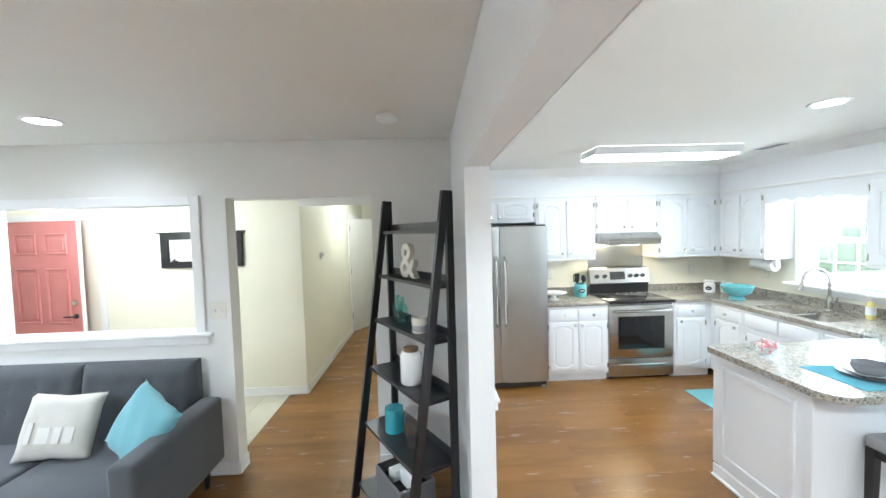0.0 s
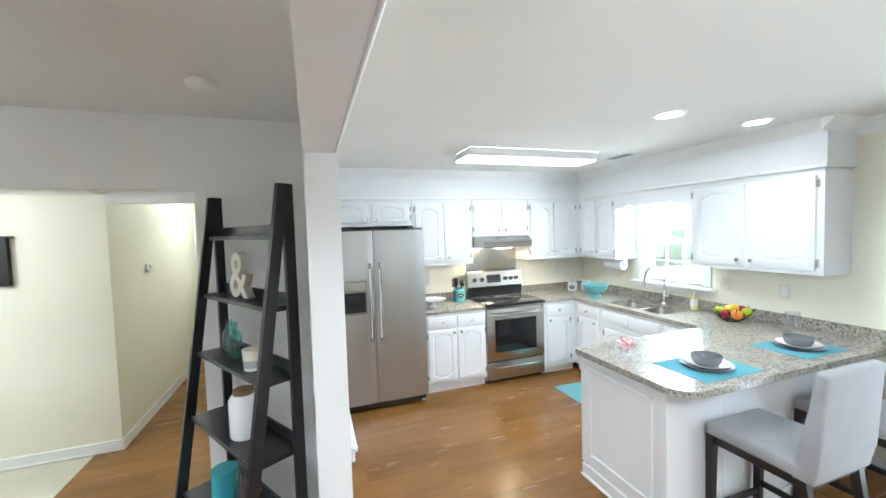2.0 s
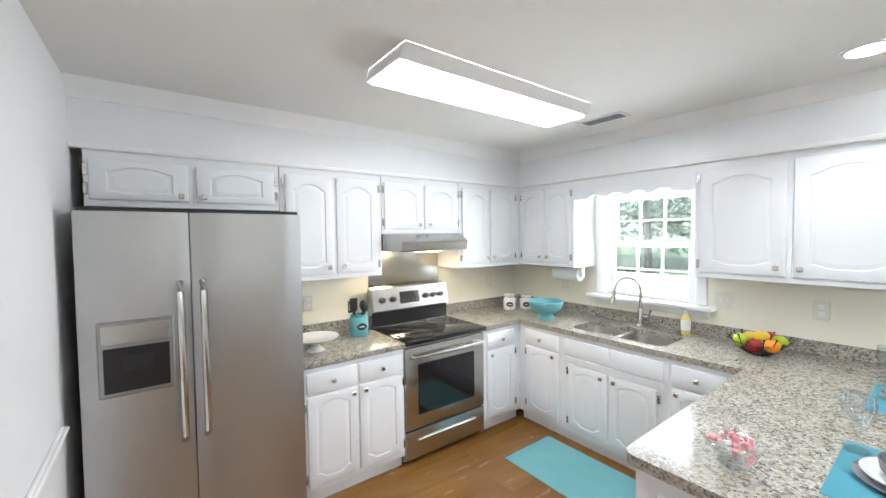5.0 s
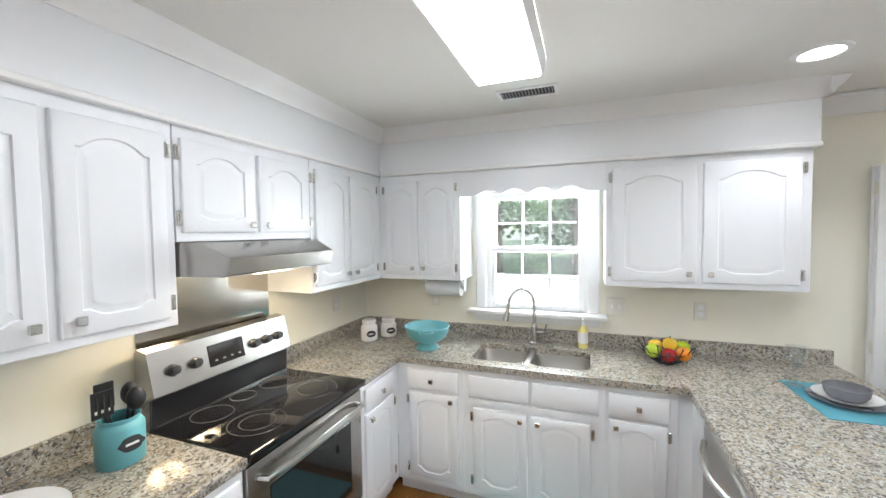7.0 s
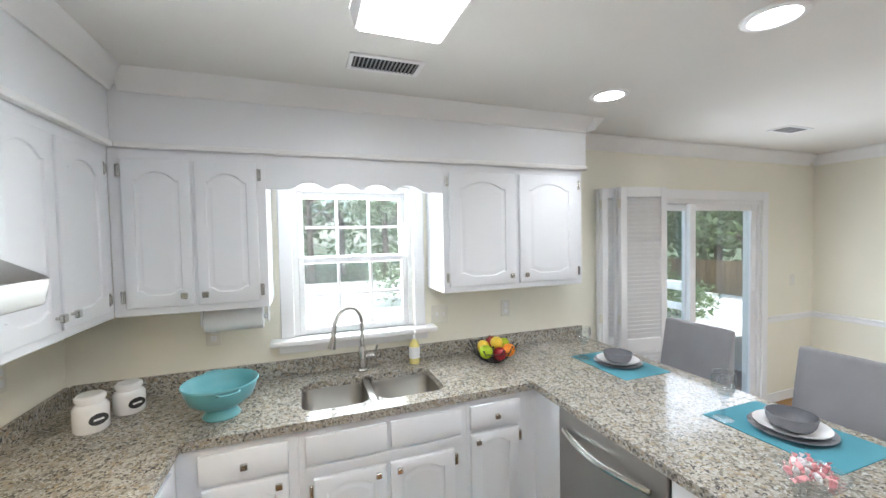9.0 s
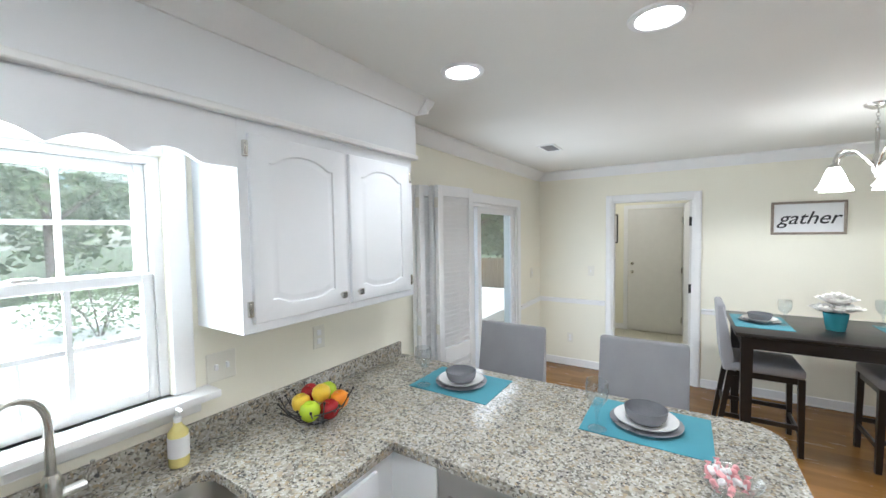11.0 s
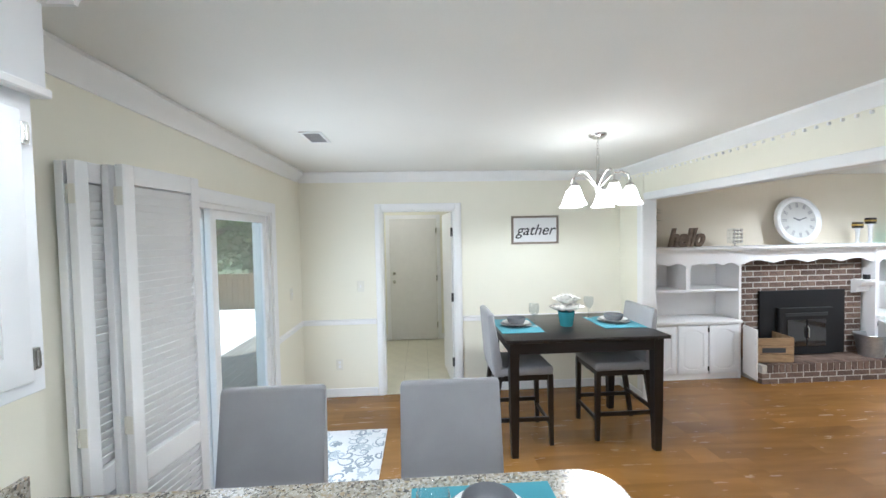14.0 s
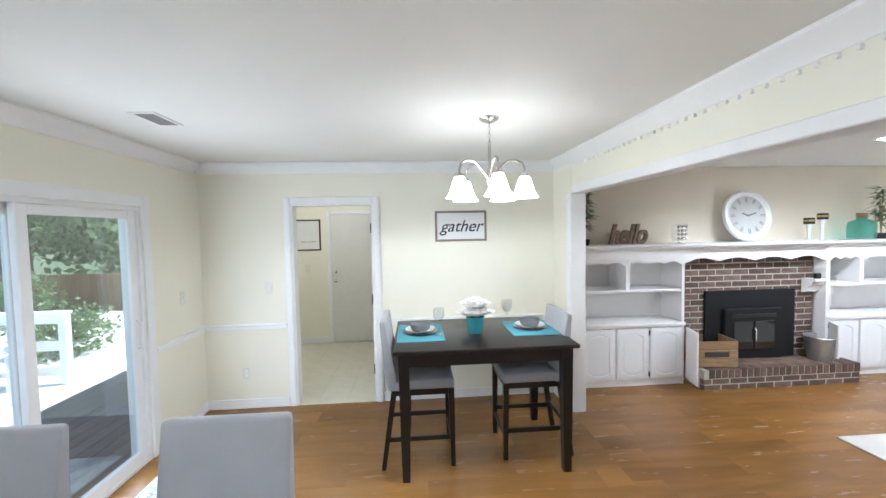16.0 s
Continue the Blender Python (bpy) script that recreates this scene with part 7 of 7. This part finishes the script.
def tree(x, y, h, r, seed, label):
    random.seed(seed)
    t = thing("tree", label, "tree", pose(x, y, -0.16), "yard trees")
    bm = tube(bmesh.new(), [(0, 0, 0), (0.05, 0.03, h * 0.3), (-0.05, 0.08, h * 0.6), (0.02, 0.02, h * 0.9)], [0.17, 0.13, 0.09, 0.03], 10)
    tips = []
    for k in range(9):
        a, z = random.uniform(0, math.tau), h * random.uniform(0.28, 0.75)
        e = Vector((math.cos(a) * r * 0.75, math.sin(a) * r * 0.75, z + r * random.uniform(0.1, 0.5)))
        tube(bm, [(0, 0, z), (e.x * 0.5, e.y * 0.5, (z + e.z) / 2 + 0.1), e], [0.06, 0.04, 0.015], 6)
        tips.append(e)
    part("trunk", bm, M_BARK, t)
    bm = bmesh.new()
    for e in tips + [Vector((0, 0, h * 0.9)), Vector((0.3, -0.2, h * 0.65))]:
        for q in range(3):
            leaves(bm, e + Vector((random.uniform(-0.5, 0.5), random.uniform(-0.5, 0.5), random.uniform(-0.5, 0.4))), (r * 0.36, r * 0.36, r * 0.26), 130, 0.11)
    o = new("crown", mesh_raw(bm, "crown", M_FOL))
    o.parent = t


for i, (x, y, h, r) in enumerate(((9.5, -8.6, 5.0, 2.0), (12.8, -8.4, 5.5, 2.3), (14.6, -3.6, 5.2, 2.2), (7.2, -9.2, 4.6, 1.8), (6.0, -10.5, 3.6, 2.1), (9.0, -11.0, 3.6, 2.2), (12.0, -11.0, 3.8, 2.2), (15.0, -10.0, 3.8, 2.2), (17.5, -6.0, 3.8, 2.2), (18.3, -2.6, 6.4, 2.9), (18.8, 0.6, 6.8, 3.1), (18.6, 3.8, 7.0, 3.1), (19.0, 7.2, 6.8, 3.1), (18.8, 10.6, 7.0, 3.2), (22.0, 2.2, 7.5, 3.4), (22.0, 8.6, 7.5, 3.4))):
    tree(x, y, h, r, 30 + i, "leafy green tree behind the yard")


def bush(x, y, r, h, seed, label):
    random.seed(seed)
    t = thing("bush", label, "bush", pose(x, y, -0.16), "yard bushes")
    bm = bmesh.new()
    for k in range(7):
        a = math.tau * k / 7
        tube(bm, [(0, 0, 0), (0.2 * r * math.cos(a), 0.2 * r * math.sin(a), h * 0.35), (0.6 * r * math.cos(a), 0.6 * r * math.sin(a), h * 0.7)], 0.012, 5)
    part("stems", bm, M_BARK, t)
    bm = bmesh.new()
    for k in range(10):
        a = math.tau * k / 9
        q = 0.5 * r if k < 9 else 0
        leaves(bm, (q * math.cos(a), q * math.sin(a), h * (0.5 if k < 9 else 0.68)), (r * 0.5, r * 0.5, h * 0.42), 170, 0.045)
    o = new("foliage", mesh_raw(bm, "foliage", M_FOL))
    o.parent = t


random.seed(77)
bm = bmesh.new()
for k in range(60):
    leaves(bm, (random.uniform(24, 27), -18 + k * 0.62, random.uniform(1.2, 5.5)), (1.8, 1.6, 1.7), 150, 0.26)
for k in range(46):
    leaves(bm, (4 + k * 0.5, random.uniform(-15.5, -13.5), random.uniform(1.0, 4.6)), (1.4, 1.5, 1.5), 130, 0.24)
tagged(new("far_woods", mesh_raw(bm, "far_woods", M_FOL)), "dense green woods behind the yard", "woods", kind="stuff")
bush(7.6, -3.3, 0.75, 0.95, 50, "rounded green bush beside the patio")
bush(10.6, -5.6, 0.9, 1.3, 51, "green shrub before the board fence")
bush(11.5, 1.6, 1.1, 1.5, 52, "green shrub beyond the railing")
bush(17.9, 5.6, 1.1, 1.3, 53, "green shrub beyond the railing")


def patio_chair(m):
    t = thing("patio_chair", "white slatted patio chair in the sun", "patio chair", m)
    for i in range(5):
        part("back_slat", bx(-0.24 + i * 0.098, -0.155 + i * 0.098, 0.0, 0.02, 0.3, 0.92 + 0.05 * (2 - abs(i - 2)), bev=0.004), M_TRIM, t, m=pose(0, 0.22, 0, -14))
    for i in range(5):
        part("seat_slat", bx(-0.27, 0.27, -0.28 + i * 0.1, -0.2 + i * 0.1, 0.34, 0.36, bev=0.004), M_TRIM, t)
    for x in (-0.3, 0.27):
        part("arm", bx(x - 0.03, x + 0.06, -0.35, 0.3, 0.55, 0.57, bev=0.004), M_TRIM, t)
        part("front_leg", bx(x, x + 0.03, -0.33, -0.25, 0, 0.55, bev=0.004), M_TRIM, t)
        part("back_leg", bx(x, x + 0.03, 0.15, 0.24, 0, 0.55, bev=0.004), M_TRIM, t)


patio_chair(pose(6.9, -1.5, -0.06, 0, 0, -60))
patio_chair(pose(7.0, -0.2, -0.06, 0, 0, -100))

# ---- bricks, tiles and floor boards ----
random.seed(11)


def pieces(parent, name, mesh, spots):
    for p in spots:
        o = new(name, mesh)
        o.parent = parent
        o.location = p


FLOOR = tagged(thing("floor", "warm honey-brown wood plank floor", "floor"), kind="structure")
PW, PL = 0.19, 1.22
plank_mesh = {}


def plank(x0, x1, y0, y1):
    k = (round(x1 - x0, 3), round(y1 - y0, 3))
    if k not in plank_mesh:
        plank_mesh[k] = mesh_of("plank", bx(0, k[0], 0, k[1], -0.012, 0), M_FLOOR)
    o = new("plank", plank_mesh[k])
    o.parent = FLOOR
    o.location = (x0, y0, 0)


def planks(ax0, ax1, ay0, ay1, phase):
    y, row = ay0, 0
    while y < ay1 - 0.01:
        yb = min(y + PW, ay1)
        x = ax0 - ((row * 0.47 + phase) % 1.0) * PL
        while x < ax1 - 0.01:
            a, b = max(x, ax0), min(x + PL, ax1)
            if b - a > 0.02:
                plank(round(a, 3), round(b, 3), round(y, 3), round(yb, 3))
            x += PL
        y, row = yb, row + 1


planks(LIV_W, BEAM_E, LIV_S, LIV_N, 0.2)
planks(BEAM_E, EAST, SOUTH, LIV_N, 0.55)
planks(BEAM_E, EAST, LIV_N, NORTH, 0.37)
planks(-1.28, 0.0, LIV_N, 8.6, 0.63)
# pale tiles of the foyer and laundry floors
TS = 0.305
for nm, ax0, ax1, ay0, ay1, lab in (("floor_foyer", FOY_W, -1.28, LIV_N, FOY_N, "pale vinyl tile foyer floor"), ("floor_laundry", LAU_W, LAU_E, LAU_S, SOUTH - 0.12, "pale vinyl tile laundry floor")):
    f = setting(nm, bx(ax0, ax1, ay0, ay1, -0.012, -0.003), M_GROUT, lab)
    tm = {}
    y = ay0
    while y < ay1 - 0.01:
        x = ax0
        while x < ax1 - 0.01:
            k = (round(min(TS, ax1 - x), 3), round(min(TS, ay1 - y), 3))
            if k not in tm:
                tm[k] = mesh_of("tile", bx(0.0015, k[0] - 0.0015, 0.0015, k[1] - 0.0015, -0.004, 0.0, bev=0.001), M_TILE)
            o = new("tile", tm[k])
            o.parent = f
            o.location = (x, y, 0)
            x += TS
        y += TS
setting("door_threshold", bx(DR_X0, DR_X1, SOUTH - 0.13, SOUTH + 0.0, -0.01, 0.006, bev=0.003), M_TILE, "pale threshold strip of the doorway")
# fireplace breast and hearth
wallb = setting("chimney_breast", bx(FBX0, FBX1, LIV_S + 0.001, FBY - 0.005, 0, 1.5), M_MORTAR, "brown brick fireplace breast with pale mortar")
BW, BH, J = 0.19, 0.056, 0.013
bmesh_full = mesh_of("brick", bx(0, BW, 0, 0.02, 0, BH, bev=0.003), M_BRICK)
bmesh_half = mesh_of("brick", bx(0, (BW - J) / 2, 0, 0.02, 0, BH, bev=0.003), M_BRICK)
row, z = 0, 0.225
while z + BH < 1.5:
    x = FBX0 + 0.004 - (row % 2) * (BW + J) / 2
    while x < FBX1:
        a, b = max(x, FBX0 + 0.004), min(x + BW, FBX1 - 0.004)
        inside = z + BH > 0.222 and z < 0.95 and b > -2.32 and a < -1.235
        if b - a > 0.05 and not (inside and a > -2.33 and b < -1.225) and not (z < 0.95 and a > -2.3 and b < -1.25):
            if abs(b - a - BW) < 0.002:
                me = bmesh_full
            else:
                me = mesh_of("brick", bx(0, b - a, 0, 0.02, 0, BH, bev=0.003), M_BRICK)
            o = new("brick", me)
            o.parent = wallb
            o.location = (a, FBY - 0.02 + random.uniform(-0.002, 0.002), z)
        x += BW + J
    z += BH + J
    row += 1
HX0, HX1, HY = -2.78, -0.955, -0.72
hearth = setting("hearth", box(bx(HX0 + 0.01, HX1 - 0.01, FBY + 0.0, HY - 0.006, 0, 0.212), HX0 + 0.02, HX1 - 0.02, FBY, HY - 0.02, 0.0, 0.2), M_MORTAR, "raised brick hearth with a rowlock edge")
hb = mesh_of("brick", bx(0, 0.062, -0.1, 0, 0, 0.095, bev=0.003), M_BRICK)
n = int((HX1 - HX0) / 0.0735)
for i in range(n):
    o = new("brick", hb)
    o.parent = hearth
    o.location = (HX0 + 0.006 + i * 0.0735, HY + random.uniform(-0.002, 0.002), 0.127)
st = mesh_of("brick", bx(0, BW, -0.06, 0, 0, 0.055, bev=0.003), M_BRICK)
for r, z in enumerate((0.0, 0.064)):
    x = HX0 + 0.005 - r * 0.1
    while x < HX1 - 0.06:
        a, b = max(x, HX0 + 0.005), min(x + BW, HX1 - 0.004)
        if b - a > 0.05:
            o = new("brick", st if abs(b - a - BW) < 0.002 else mesh_of("brick", bx(0, b - a, -0.06, 0, 0, 0.055, bev=0.003), M_BRICK))
            o.parent = hearth
            o.location = (a, HY - 0.004, z)
        x += BW + J
tp = mesh_of("brick", bx(0, 0.2, 0, 0.095, 0, 0.012, bev=0.003), M_BRICK)
for r in range(3):
    x = HX0 + 0.006 - (r % 2) * 0.1
    while x + 0.2 < HX1 + 0.1:
        if x > HX0:
            if x + 0.2 < HX1:
                o = new("brick", tp)
                o.parent = hearth
                o.location = (x, FBY + 0.0 - 0.005 + r * 0.088 - 0.0, 0.2085)
        x += 0.209
